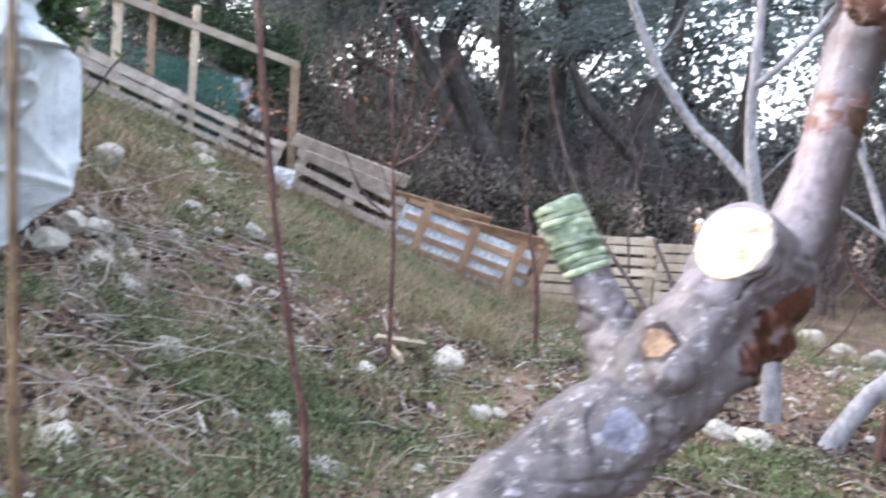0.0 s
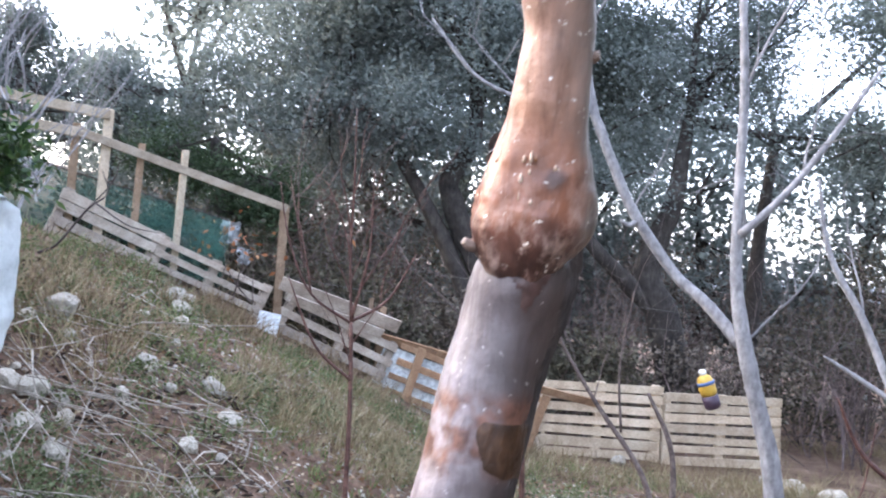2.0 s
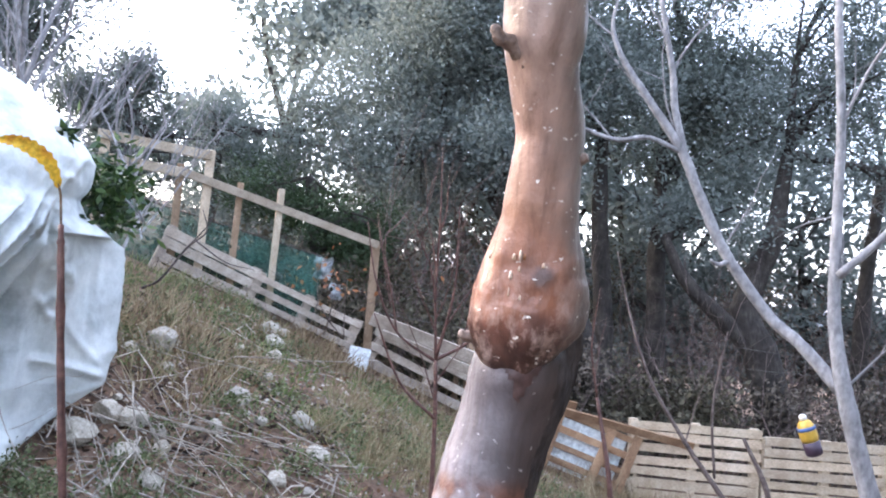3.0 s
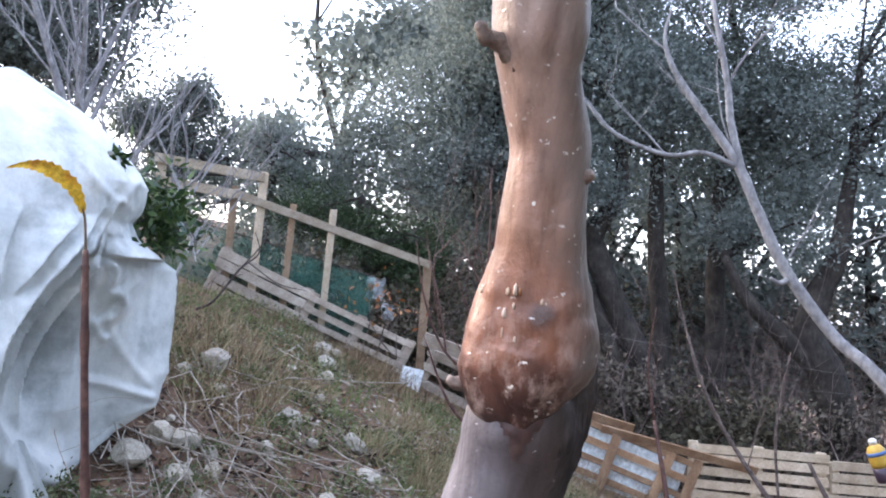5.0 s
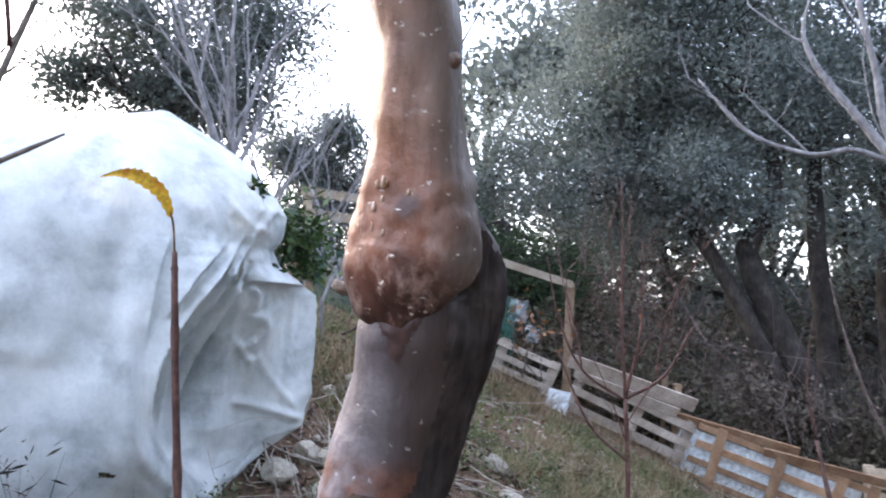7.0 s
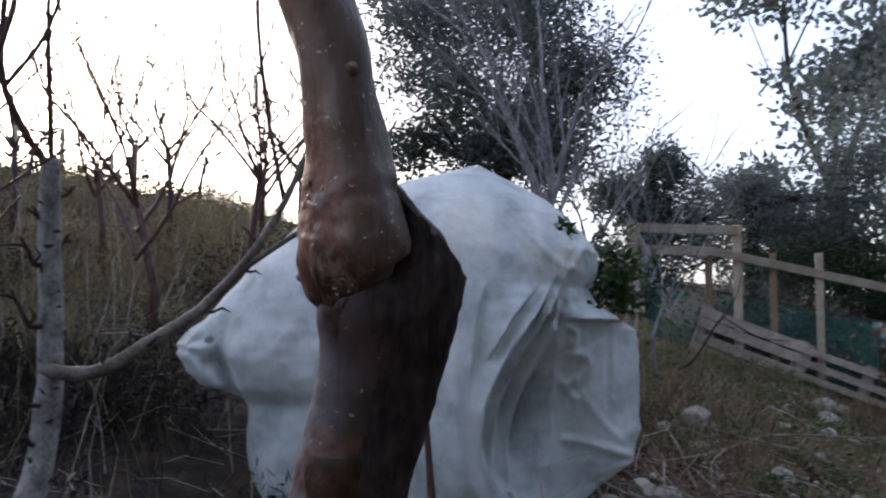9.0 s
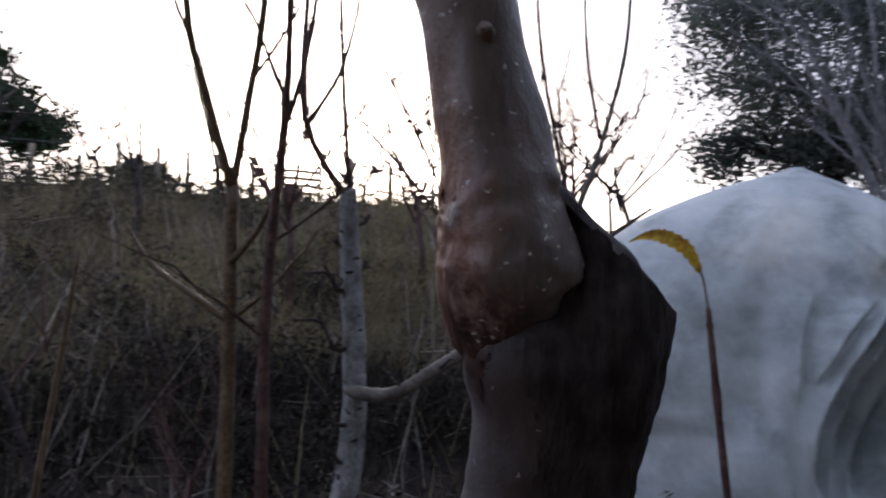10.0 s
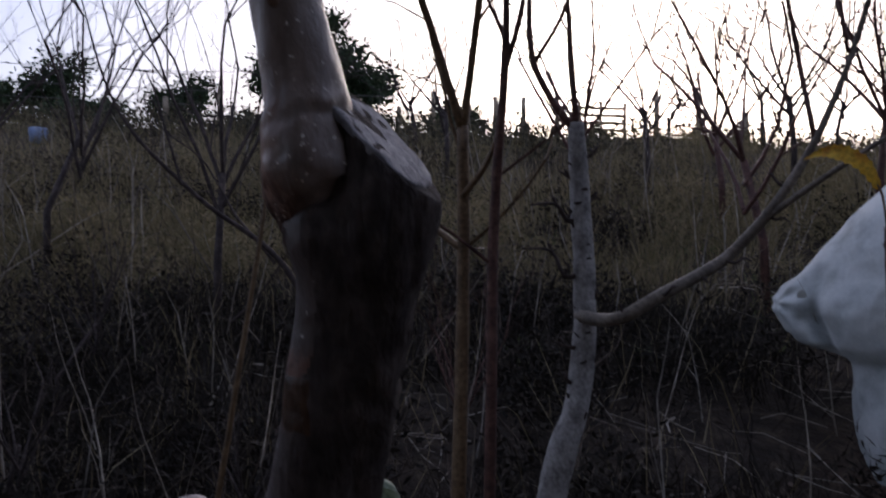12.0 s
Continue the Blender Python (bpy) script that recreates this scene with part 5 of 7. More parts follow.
def crown_mesh(name, blobs, rng, leaf, wide, clump=0.16, per=45, droop=0.0):
    """Leaves in clumps spread through rounded masses (x, y, z, rx, ry, rz, clumps)."""
    c, d = [], []
    for x, y, z, rx, ry, rz, n in blobs:
        k = rng.normal(size=(n, 3))
        k /= np.linalg.norm(k, axis=1)[:, None]
        k *= (rng.uniform(0, 1, (n, 1)) ** 0.4) * rng.uniform(0.75, 1.15, (n, 1))
        if n >= 24:                              # clumps gather into boughs, with gaps between
            m = max(5, n // 6)
            k = k[rng.integers(0, m, n)] * (1 if m > 8 else 0.9) + rng.normal(0, 0.17, (n, 3))
        for q in k * (rx, ry, rz) + (x, y, z):
            m = int(per * rng.uniform(0.4, 1.4))
            o = rng.normal(0, clump, (m, 3)) * (1, 1, 0.75)
            c.append(q + o)
            d.append(o / clump * 0.5 + rng.normal(0, 0.7, (m, 3)) + (0, 0, 0.2 - droop))
    c, d = np.concatenate(c), np.concatenate(d)
    v, f = blades(c, d, rng.uniform(0.6, 1.3, len(c)) * leaf, rng.uniform(0.7, 1.2, len(c)) * wide, rng)
    return sheet_mesh(name, v, f)


def leafy_tree(trunks, blobs, leafmat, label, seed, leaf=0.085, wide=0.045, clump=0.18, per=58, thick=2.6, bark=None, category="tree", group="", name="tree"):
    """An evergreen: trunks (points, radii), limbs out to each mass of leaves, and the crown."""
    rng = np.random.default_rng(seed)
    blobs = [(*m[:6], int(m[6] * thick)) for m in blobs]
    x, y = trunks[0][0][0][:2]
    ob = thing(name, (x, y, ground_z(x, y)), label, category, group)
    ends = []
    for pts, rad in trunks:
        g = Geo()
        p, r = smooth_line(pts, rad, 5)
        g.tube(p, r, 12, 0.18, seed=seed)
        part("trunk", g, bark or BARK_DARK, ob)
        ends += [p[-1], p[int(len(p) * 0.75)]]
    for b in blobs:
        g, q = Geo(), np.array(b[:3])
        e = min(ends, key=lambda a: np.linalg.norm(a - q))
        mid = (e + q) / 2 + rng.normal(0, 0.15, 3)
        p, r = smooth_line([e, mid, q], [0.06, 0.045, 0.025], 4)
        g.tube(p, r, 6, 0.1)
        for _ in range(7):
            tip = q + rng.normal(0, 0.5, 3) * b[3:6]
            s = p[int(rng.integers(3, len(p)))]
            g.tube([s, (s + tip) / 2 + rng.normal(0, 0.12, 3), tip], [0.022, 0.014, 0.006], 4, 0.0, False)
        part("limb", g, bark or BARK_DARK, ob)
    part("crown", crown_mesh("crown", blobs, rng, leaf, wide, clump, per), leafmat, ob)
    return ob


# oaks behind the fence
leafy_tree([([(0.98, 11, -0.7), (0.9, 11, 0.2), (0.616, 11, 0.963), (0.25, 11, 1.6), (0.06, 11, 2.05), (-0.02, 11, 2.35), (0.24, 11, 2.95), (0.1, 11, 3.9)], [0.2, 0.17, 0.15, 0.14, 0.14, 0.13, 0.1, 0.06]),
            ([(0.5, 11.1, -0.5), (0.45, 11, 0.6), (-0.4, 11.0, 2.2), (-1.4, 11, 3.4)], [0.13, 0.11, 0.09, 0.05])],
           [(-1.85, 11.2, 3.95, 1.25, 1.1, 1.05, 80), (-0.7, 11, 4.6, 1.4, 1.1, 1.2, 75), (-1.7, 10.9, 2.85, 1.0, 0.9, 0.7, 40), (0.5, 11.2, 3.9, 1.1, 1.0, 0.9, 45), (-1.35, 10.8, 5.6, 1.1, 1.0, 1.1, 55), (-0.3, 10.9, 6.0, 1.5, 1.0, 1.0, 60), (-0.6, 10.7, 3.0, 0.9, 0.7, 0.6, 26)],
           OLIVE_LEAF, "dark leaning evergreen oak behind the pallet fence", 21, thick=3.3, leaf=0.068, wide=0.034, per=92, group="trees behind the fence")
leafy_tree([([(0.95, 11.6, -0.7), (0.9, 11.5, 1.0), (0.72, 11.5, 2.44), (0.64, 11.5, 3.8)], [0.15, 0.13, 0.11, 0.07]), ([(1.7, 12, -0.7), (1.62, 12, 0.8), (1.51, 12, 2.4), (1.5, 12, 3.7)], [0.15, 0.13, 0.11, 0.07])],
           [(1.0, 11.8, 4.9, 1.2, 1.0, 1.1, 55), (2.0, 12.1, 4.3, 1.1, 1.0, 1.0, 48), (1.4, 12, 5.9, 1.5, 1.1, 0.9, 50), (1.7, 12.2, 3.2, 0.9, 0.8, 0.6, 22)],
           OAK_LEAF, "two-stemmed dark evergreen oak behind the fence", 22, leaf=0.068, wide=0.034, per=92, group="trees behind the fence")
leafy_tree([([(3.1, 11, -0.7), (3.0, 11, 0.12), (2.76, 11, 0.92), (2.52, 11, 1.37), (2.62, 11, 1.9), (2.76, 11, 2.3), (2.9, 11.2, 3.4)], [0.26, 0.22, 0.2, 0.17, 0.14, 0.12, 0.07]), ([(2.7, 11, 0.95), (2.2, 10.9, 1.35), (1.75, 10.8, 1.75), (1.5, 10.8, 2.2)], [0.13, 0.1, 0.08, 0.05])],
           [(2.9, 11.4, 4.0, 1.2, 1.0, 1.0, 40), (4.0, 11.6, 4.8, 1.2, 1.0, 1.0, 40), (3.4, 11.5, 5.8, 1.5, 1.0, 0.8, 40), (1.9, 10.9, 2.6, 0.7, 0.6, 0.45, 15), (4.4, 11.2, 3.3, 0.8, 0.7, 0.5, 16)],
           OLIVE_LEAF, "thick-trunked dark evergreen oak behind the fence", 23, leaf=0.068, wide=0.034, per=92, group="trees behind the fence")
leafy_tree([([(6.15, 9.4, -0.7), (6.1, 9.4, 0.1), (5.85, 9.6, 0.8), (5.56, 9.8, 1.6), (5.45, 9.75, 2.4), (5.43, 9.7, 3.3)], [0.2, 0.18, 0.16, 0.14, 0.11, 0.07]), ([(5.6, 9.75, 1.5), (6.1, 9.6, 2.3), (6.6, 9.5, 3.2)], [0.09, 0.07, 0.04])],
           [(5.0, 10, 4.2, 1.0, 0.9, 0.8, 26), (6.4, 9.8, 4.4, 1.1, 0.9, 0.8, 28), (5.8, 9.9, 5.4, 1.4, 1.0, 0.9, 36), (7.2, 9.6, 3.6, 0.8, 0.7, 0.5, 16), (4.7, 9.9, 3.2, 0.6, 0.5, 0.4, 10)],
           OAK_LEAF, "dark evergreen oak with an open crown", 24, leaf=0.068, wide=0.034, per=92, clump=0.14, group="trees behind the fence")
leafy_tree([([(4.6, 13, -0.7), (4.5, 13, 1.5), (4.6, 13, 3.5)], [0.14, 0.11, 0.07]), ([(8.2, 12, -0.7), (8.1, 12, 1.4), (8.4, 12, 3.2)], [0.16, 0.12, 0.07])],
           [(4.4, 13, 4.3, 0.8, 0.7, 0.5, 9), (8.2, 12, 4.2, 1.5, 1.1, 1.2, 46), (8.8, 12, 2.8, 0.9, 0.8, 0.5, 16), (9.5, 11.5, 5.2, 1.3, 1, 1, 30), (6.5, 13, 5.6, 0.7, 0.6, 0.5, 8)],
           OLIVE_LEAF, "slender evergreen oaks standing deeper in the wood", 25, leaf=0.068, wide=0.034, per=92, group="trees behind the fence")
for k, (x, y, s) in enumerate(((-1.5, 15, 1.1), (1.5, 16, 1.0), (4.4, 15.5, 1.0), (7.2, 15.5, 1.05), (10, 14, 1.1), (12.5, 11.5, 1.1), (-4.4, 14, 1.0), (11, 8.5, 0.9), (14, 7, 1.2), (-2.6, 17.5, 1.0), (0.2, 18.5, 1.05), (2.7, 18, 1.0), (5.9, 16.8, 1.0), (8.6, 16.2, 1.0))):
    z = ground_z(x, y)
    leafy_tree([([(x, y, z - 0.1), (x + 0.1, y, z + 1.3), (x - 0.1, y, z + 2.6)], [0.15, 0.12, 0.07])],
               [(x, y, z + 2.6 * s, 1.6, 1.2, 1.0, 46), (x + 1.4, y, z + 1.5 * s, 1.1, 0.9, 0.9, 30), (x - 1.4, y, z + 1.6 * s, 1.2, 0.9, 0.9, 30), (x, y, z + 0.9, 1.3, 0.8, 0.7, 26), (x, y, z + 4.0 * s, 1.5, 1.0, 1.0, 40), (x + 1.2, y, z + 5.2 * s, 1.4, 1.0, 1.0, 34), (x - 0.8, y, z + 6.2 * s, 1.4, 1.0, 0.9, 30)][:5 if 4 < x < 12 else 7],
               OLIVE_LEAF, "grey-green tree far back in the wood", 40 + k, leaf=0.165, wide=0.095, per=27, thick=1.9 if x < 4.2 else 1.1, group="trees deep in the wood")
# unseen oaks added round the path behind the viewer to block sky light
for k, (x, y) in enumerate(((3.5, 1.3), (3.3, -0.7), (3.1, -2.7), (7.4, 5.2), (5.6, 0.4))):
    z = ground_z(x, y)
    leafy_tree([([(x, y, z - 0.1), (x + 0.1, y, z + 1.5), (x - 0.1, y + 0.1, z + 3.0)], [0.18, 0.15, 0.09])],
               [(x, y, z + 2.6, 1.2, 1.3, 1.3, 60), (x, y + 1.0, z + 1.6, 0.8, 0.9, 1.2, 40), (x, y - 1.0, z + 1.7, 0.8, 0.9, 1.2, 40), (x, y, z + 4.6, 1.3, 1.5, 1.2, 60), (x, y, z + 6.2, 1.0, 1.2, 0.9, 36)],
               OAK_LEAF, "unseen evergreen oak added to block light", 140 + k, leaf=0.26, wide=0.16, per=16, thick=2.0, group="trees beside the path")

# trees above the gate and behind the wrapped tree
leafy_tree([([(-5.5, 7.5, 1.8), (-5.45, 7.4, 2.6), (-5.4, 7.3, 3.5)], [0.14, 0.12, 0.08])],
           [(-5.4, 7.3, 4.3, 1.0, 0.9, 1.0, 75), (-5.9, 6.75, 4.6, 0.7, 0.7, 0.7, 36), (-6.0, 6.8, 3.5, 0.5, 0.5, 0.4, 18), (-4.75, 7.9, 4.05, 0.55, 0.5, 0.5, 22), (-5.3, 7.5, 5.3, 0.8, 0.7, 0.6, 36), (-5.45, 7.4, 3.35, 0.75, 0.7, 0.5, 40), (-5.0, 7.7, 3.4, 0.5, 0.5, 0.45, 24)],
           OAK_LEAF, "rounded dark evergreen above the bank", 31, leaf=0.06, wide=0.032, clump=0.14, thick=3.8)
leafy_tree([([(-4.86, 9.4, 1.4), (-4.82, 9.35, 2.6), (-4.78, 9.3, 3.4)], [0.1, 0.08, 0.04])],
           [(-4.8, 9.35, 2.9, 0.55, 0.5, 0.45, 34), (-4.76, 9.3, 3.4, 0.3, 0.3, 0.35, 16), (-5.2, 9.0, 3.0, 0.35, 0.3, 0.3, 12), (-4.4, 9.6, 2.8, 0.4, 0.4, 0.4, 16), (-4.85, 9.4, 2.3, 0.7, 0.6, 0.4, 30)],
           OAK_LEAF, "small pointed evergreen behind the gate", 32, leaf=0.06, wide=0.03, clump=0.12, thick=3.4)
leafy_tree([([(-4.0, 10.2, 1.0), (-4.0, 10.2, 2.4), (-3.95, 10.2, 3.0)], [0.1, 0.08, 0.04])],
           [(-4.0, 10.2, 2.9, 0.5, 0.5, 0.5, 26), (-3.5, 10.5, 2.5, 0.5, 0.4, 0.4, 20), (-3.0, 10.6, 3.1, 0.4, 0.4, 0.5, 16), (-3.8, 10.3, 2.1, 0.8, 0.6, 0.4, 26)],
           OLIVE_LEAF, "small grey-green tree behind the gate", 33, leaf=0.06, wide=0.03, clump=0.13, thick=3.4)
leafy_tree([([(-2.4, 9.4, 0.9), (-2.4, 9.4, 1.7), (-2.4, 9.4, 2.0)], [0.06, 0.05, 0.03])],
           [(-2.5, 9.4, 2.0, 0.55, 0.45, 0.35, 40), (-1.9, 9.6, 1.9, 0.45, 0.4, 0.3, 26), (-2.9, 9.3, 2.2, 0.4, 0.4, 0.3, 22), (-2.2, 9.5, 1.6, 0.6, 0.4, 0.3, 24)],
           PINE_LEAF, "dense dark green shrub behind the fence rails", 34, leaf=0.07, wide=0.014, clump=0.1, per=60, category="shrub", name="shrub")
# far trees on the crest of the bank
leafy_tree([([(-17.8, -1.0, 3.9), (-17.8, -1.0, 4.7), (-17.75, -1.1, 5.4)], [0.14, 0.12, 0.08])],
           [(-17.7, -1.2, 5.85, 0.8, 1.25, 0.8, 70), (-17.7, -0.3, 5.6, 0.6, 0.6, 0.5, 22), (-17.7, -2.1, 5.7, 0.6, 0.5, 0.5, 22), (-17.7, -1.1, 6.5, 0.5, 0.7, 0.4, 22)],
           PINE_LEAF, "round-headed dark tree on the crest of the bank", 35, leaf=0.13, wide=0.07, clump=0.16, per=40)
for k, (x, y, z, r, h) in enumerate(((-16.0, -7.7, 4.5, 0.75, 0.75), (-16.3, -6.4, 4.75, 0.6, 0.85), (-17.2, -4.1, 4.75, 0.5, 0.75), (-17.6, -2.4, 4.45, 0.5, 0.45), (-16.5, -9.3, 4.6, 1.0, 0.8), (-15.8, -5.6, 4.25, 0.8, 0.4), (-17, 1.6, 4.5, 0.5, 0.4))):
    leafy_tree([([(x, y, 3.8), (x, y, 4.2), (x, y, z)], [0.08, 0.07, 0.04])], [(x, y, z, r, r, h, 46), (x, y + 0.3, z + h * 0.55, r * 0.5, r * 0.5, h * 0.5, 16), (x, y - 0.35, z + h * 0.4, r * 0.5, r * 0.5, h * 0.4, 14)],
               PINE_LEAF, "dark evergreen shrub on the crest of the bank", 60 + k, leaf=0.12, wide=0.05, clump=0.13, per=24, category="shrub", group="shrubs on the crest", name="shrub")


def scrub_bush(x, y, r, h, seed, mat=None, n=40):
    rng = np.random.default_rng(seed)
    z = ground_z(x, y)
    ob = thing("bush", (x, y, z), "tangled dull brown-green scrub", "bush", "scrub in the wood")
    for _ in range(7):
        g = Geo()
        sprout(g, (x + rng.normal(0, r * 0.3), y + rng.normal(0, r * 0.3), z - 0.05), (rng.normal(0, 0.5), rng.normal(0, 0.5), 1), h * 0.7, 0.014, 2, rng, [], 4, 0.4, 3, 0.1)
        part("stem", g, BARK_TWIG, ob)
    part("foliage", crown_mesh("foliage", [(x, y, z + h * 0.5, r, r, h * 0.55, n * 2)], rng, 0.075, 0.04, 0.13, 31), mat or SCRUB, ob)


for k, (x, y, r, h) in enumerate(((-0.6, 10.2, 0.8, 1.2), (0.4, 10.4, 0.8, 1.3), (1.4, 10.2, 0.9, 1.2), (2.3, 10.6, 0.8, 1.3), (3.6, 10.6, 0.8, 1.2), (4.8, 11.4, 1.0, 1.3), (6.8, 11.4, 1.0, 1.3), (8.5, 10.5, 1.0, 1.4), (-1.6, 9.9, 0.7, 1.1), (0.3, 12.5, 1.2, 2.2), (2.8, 13.0, 1.3, 2.2), (-1.5, 12.5, 1.2, 2.0), (5.6, 13.5, 1.3, 2.0), (10, 12.5, 1.4, 2.0), (-2.5, 13.6, 1.5, 2.8), (0.9, 14.2, 1.6, 2.6), (3.9, 14.2, 1.6, 2.8), (6.9, 14.4, 1.6, 2.5), (6.1, 12.6, 1.2, 3.0), (7.6, 13.0, 1.3, 3.2))):
    scrub_bush(x, y, r, h, 80 + k, BROWN_BRUSH if k % 3 == 1 else None)
for k, (x, y, r, h) in enumerate(((-3.2, 8.15, 0.3, 0.5), (-2.75, 8.45, 0.32, 0.6), (-2.2, 8.7, 0.32, 0.6), (-1.65, 9.0, 0.35, 0.65), (-1.0, 9.3, 0.4, 0.7), (-0.4, 9.5, 0.4, 0.7))):
    scrub_bush(x, y, r, h, 120 + k, None, 26)


def thicket():
    """Bare brown and purple-grey twigs that fill the wood between the trunks."""
    rng = np.random.default_rng(350)
    for name, mat, n in (("thicket", BARK_HAZE, 150), ("thicket", BARK_TWIG, 70)):
        g = Geo()
        for _ in range(n):
            x, y = rng.uniform(-2.8, 9.0), rng.uniform(9.7, 12.8)
            sprout(g, (x, y, ground_z(x, y) - 0.05), (rng.normal(0, 0.45), rng.normal(0, 0.3), 1), rng.uniform(0.7, 1.5), rng.uniform(0.008, 0.016), 3 if rng.uniform() < 0.26 else 2, rng, [], 4, 0.3, 3, 0.12, 0.7)
        tagged(part(name, g, mat, None), "bare brown twigs tangled between the oaks", "thicket", "", "stuff")


thicket()


def bare_tree(lines, bark, label, seed, twigs=(), category="tree", group="", name="bare_tree", sides=10):
    """A leafless tree: drawn limbs, then fine wavering twigs from given places (start, way, length, radius, levels)."""
    rng = np.random.default_rng(seed)
    x, y, z = lines[0][0][0]
    ob = thing(name, (x, y, ground_z(x, y)), label, category, group)
    for k, (pts, rad) in enumerate(lines):
        g = Geo()
        p, r = smooth_line(pts, rad, 6)
        g.tube(p, r, sides, 0.12, seed=seed + k)
        part("trunk" if k == 0 else "branch", g, bark, ob)
    for s, w, ln, r, lev in twigs:
        g = Geo()
        sprout(g, s, w, ln, r, lev, rng, [], 5, 0.3, 3, 0.12)
        tagged(part("twig", g, bark, ob), kind="stuff")
    return ob


# pale leafless figs between the path and the fence
bare_tree([([(2.12, 4.87, -0.35), (2.06, 4.87, 0.15), (2.0, 4.866, 0.49), (1.89, 4.866, 0.83), (1.79, 4.866, 1.16), (1.73, 4.866, 1.45), (1.707, 4.866, 1.76), (1.68, 4.866, 2.42), (1.62, 4.866, 3.0), (1.6, 4.9, 3.6)], [0.064, 0.055, 0.05, 0.046, 0.041, 0.033, 0.029, 0.024, 0.02, 0.012]),
           ([(1.8, 4.9, 1.1), (1.62, 5.0, 1.3), (1.467, 5.1, 1.436), (1.212, 5.1, 1.749), (1.05, 5.1, 2.05), (0.934, 5.1, 2.283), (0.74, 5.1, 2.54), (0.57, 5.1, 2.77), (0.5, 5.1, 2.95), (0.52, 5.1, 3.12)], [0.036, 0.032, 0.031, 0.03, 0.0285, 0.027, 0.022, 0.017, 0.011, 0.005]),
           ([(0.96, 5.1, 2.24), (0.88, 5.1, 2.5), (0.846, 5.1, 2.714), (0.764, 5.1, 3.05), (0.7, 5.1, 3.35), (0.68, 5.1, 3.7)], [0.022, 0.02, 0.018, 0.014, 0.011, 0.005]),
           ([(0.94, 5.1, 2.27), (0.75, 5.05, 2.33), (0.55, 5.0, 2.3), (0.25, 5.0, 2.42), (0.0, 5.0, 2.7)], [0.014, 0.013, 0.012, 0.01, 0.005]),
           ([(1.72, 4.84, 1.67), (1.909, 4.8, 1.89), (2.097, 4.8, 2.164), (2.35, 4.8, 2.6)], [0.022, 0.018, 0.016, 0.01]),
           ([(1.24, 5.1, 1.71), (1.18, 5.06, 1.68), (1.13, 5.04, 1.7)], [0.016, 0.013, 0.008])],
          BARK_PALE, "leafless fig with smooth pale grey bark", 101,
          [((1.68, 4.866, 2.42), (0.4, 0, 1), 0.6, 0.01, 2), ((0.846, 5.1, 2.7), (0.5, 0, 1), 0.5, 0.008, 2), ((1.73, 4.866, 1.5), (0.3, 0, 1), 0.5, 0.009, 2), ((1.8, 4.87, 1.1), (0.7, 0, 0.8), 0.5, 0.009, 1), ((2.0, 4.8, 2.0), (0.2, 0, 1), 0.5, 0.008, 2), ((1.2, 5.1, 1.75), (0.3, 0, 1), 0.4, 0.006, 1), ((0.25, 5.0, 2.42), (-0.4, 0, 0.4), 0.4, 0.006, 2), ((0.53, 5.1, 2.88), (-0.9, 0, 0.5), 0.4, 0.007, 2), ((0.8, 5.1, 2.48), (-0.6, -0.1, 0.35), 0.35, 0.006, 1), ((0.88, 5.1, 2.4), (-0.35, -0.1, 0.9), 0.55, 0.006, 1), ((0.83, 5.1, 2.8), (-0.4, 0, 0.9), 0.4, 0.006, 2), ((0.55, 5.0, 2.3), (-0.6, 0, 0.7), 0.45, 0.006, 2)],
          group="pale fig trees")
bare_tree([([(2.25, 4.5, -0.35), (2.417, 4.476, -0.003), (2.57, 4.45, 0.2), (2.694, 4.424, 0.375), (2.741, 4.423, 0.5)], [0.06, 0.055, 0.052, 0.05, 0.04]),
           ([(2.72, 4.42, 0.45), (2.62, 4.52, 0.68), (2.507, 4.617, 0.874), (2.345, 4.727, 1.287), (2.172, 4.802, 1.616), (2.1, 4.85, 2.0)], [0.03, 0.025, 0.022, 0.019, 0.015, 0.008]),
           ([(2.74, 4.42, 0.47), (2.83, 4.39, 0.66), (2.895, 4.383, 0.853), (2.96, 4.369, 1.251), (2.971, 4.358, 1.6), (3.05, 4.3, 2.2)], [0.032, 0.026, 0.023, 0.019, 0.015, 0.008]),
           ([(2.69, 4.42, 0.37), (2.85, 4.33, 0.47), (3.048, 4.229, 0.557), (3.4, 4.1, 0.8)], [0.026, 0.024, 0.022, 0.014]),
           ([(2.66, 4.48, 0.6), (2.72, 4.5, 0.95), (2.68, 4.52, 1.3), (2.75, 4.5, 1.7)], [0.018, 0.015, 0.012, 0.006]),
           ([(2.5, 4.62, 0.9), (2.3, 4.68, 1.02), (2.15, 4.7, 1.1)], [0.013, 0.011, 0.005])],
          BARK_PALE, "low forked leafless fig with pale grey bark", 102,
          [((2.345, 4.727, 1.287), (-0.2, 0, 1), 0.4, 0.007, 2), ((2.96, 4.369, 1.25), (0.3, 0, 1), 0.5, 0.008, 2), ((3.048, 4.229, 0.557), (0.3, 0, 1), 0.5, 0.008, 2), ((2.172, 4.8, 1.6), (-0.3, 0, 1), 0.4, 0.006, 2)],
          group="pale fig trees")
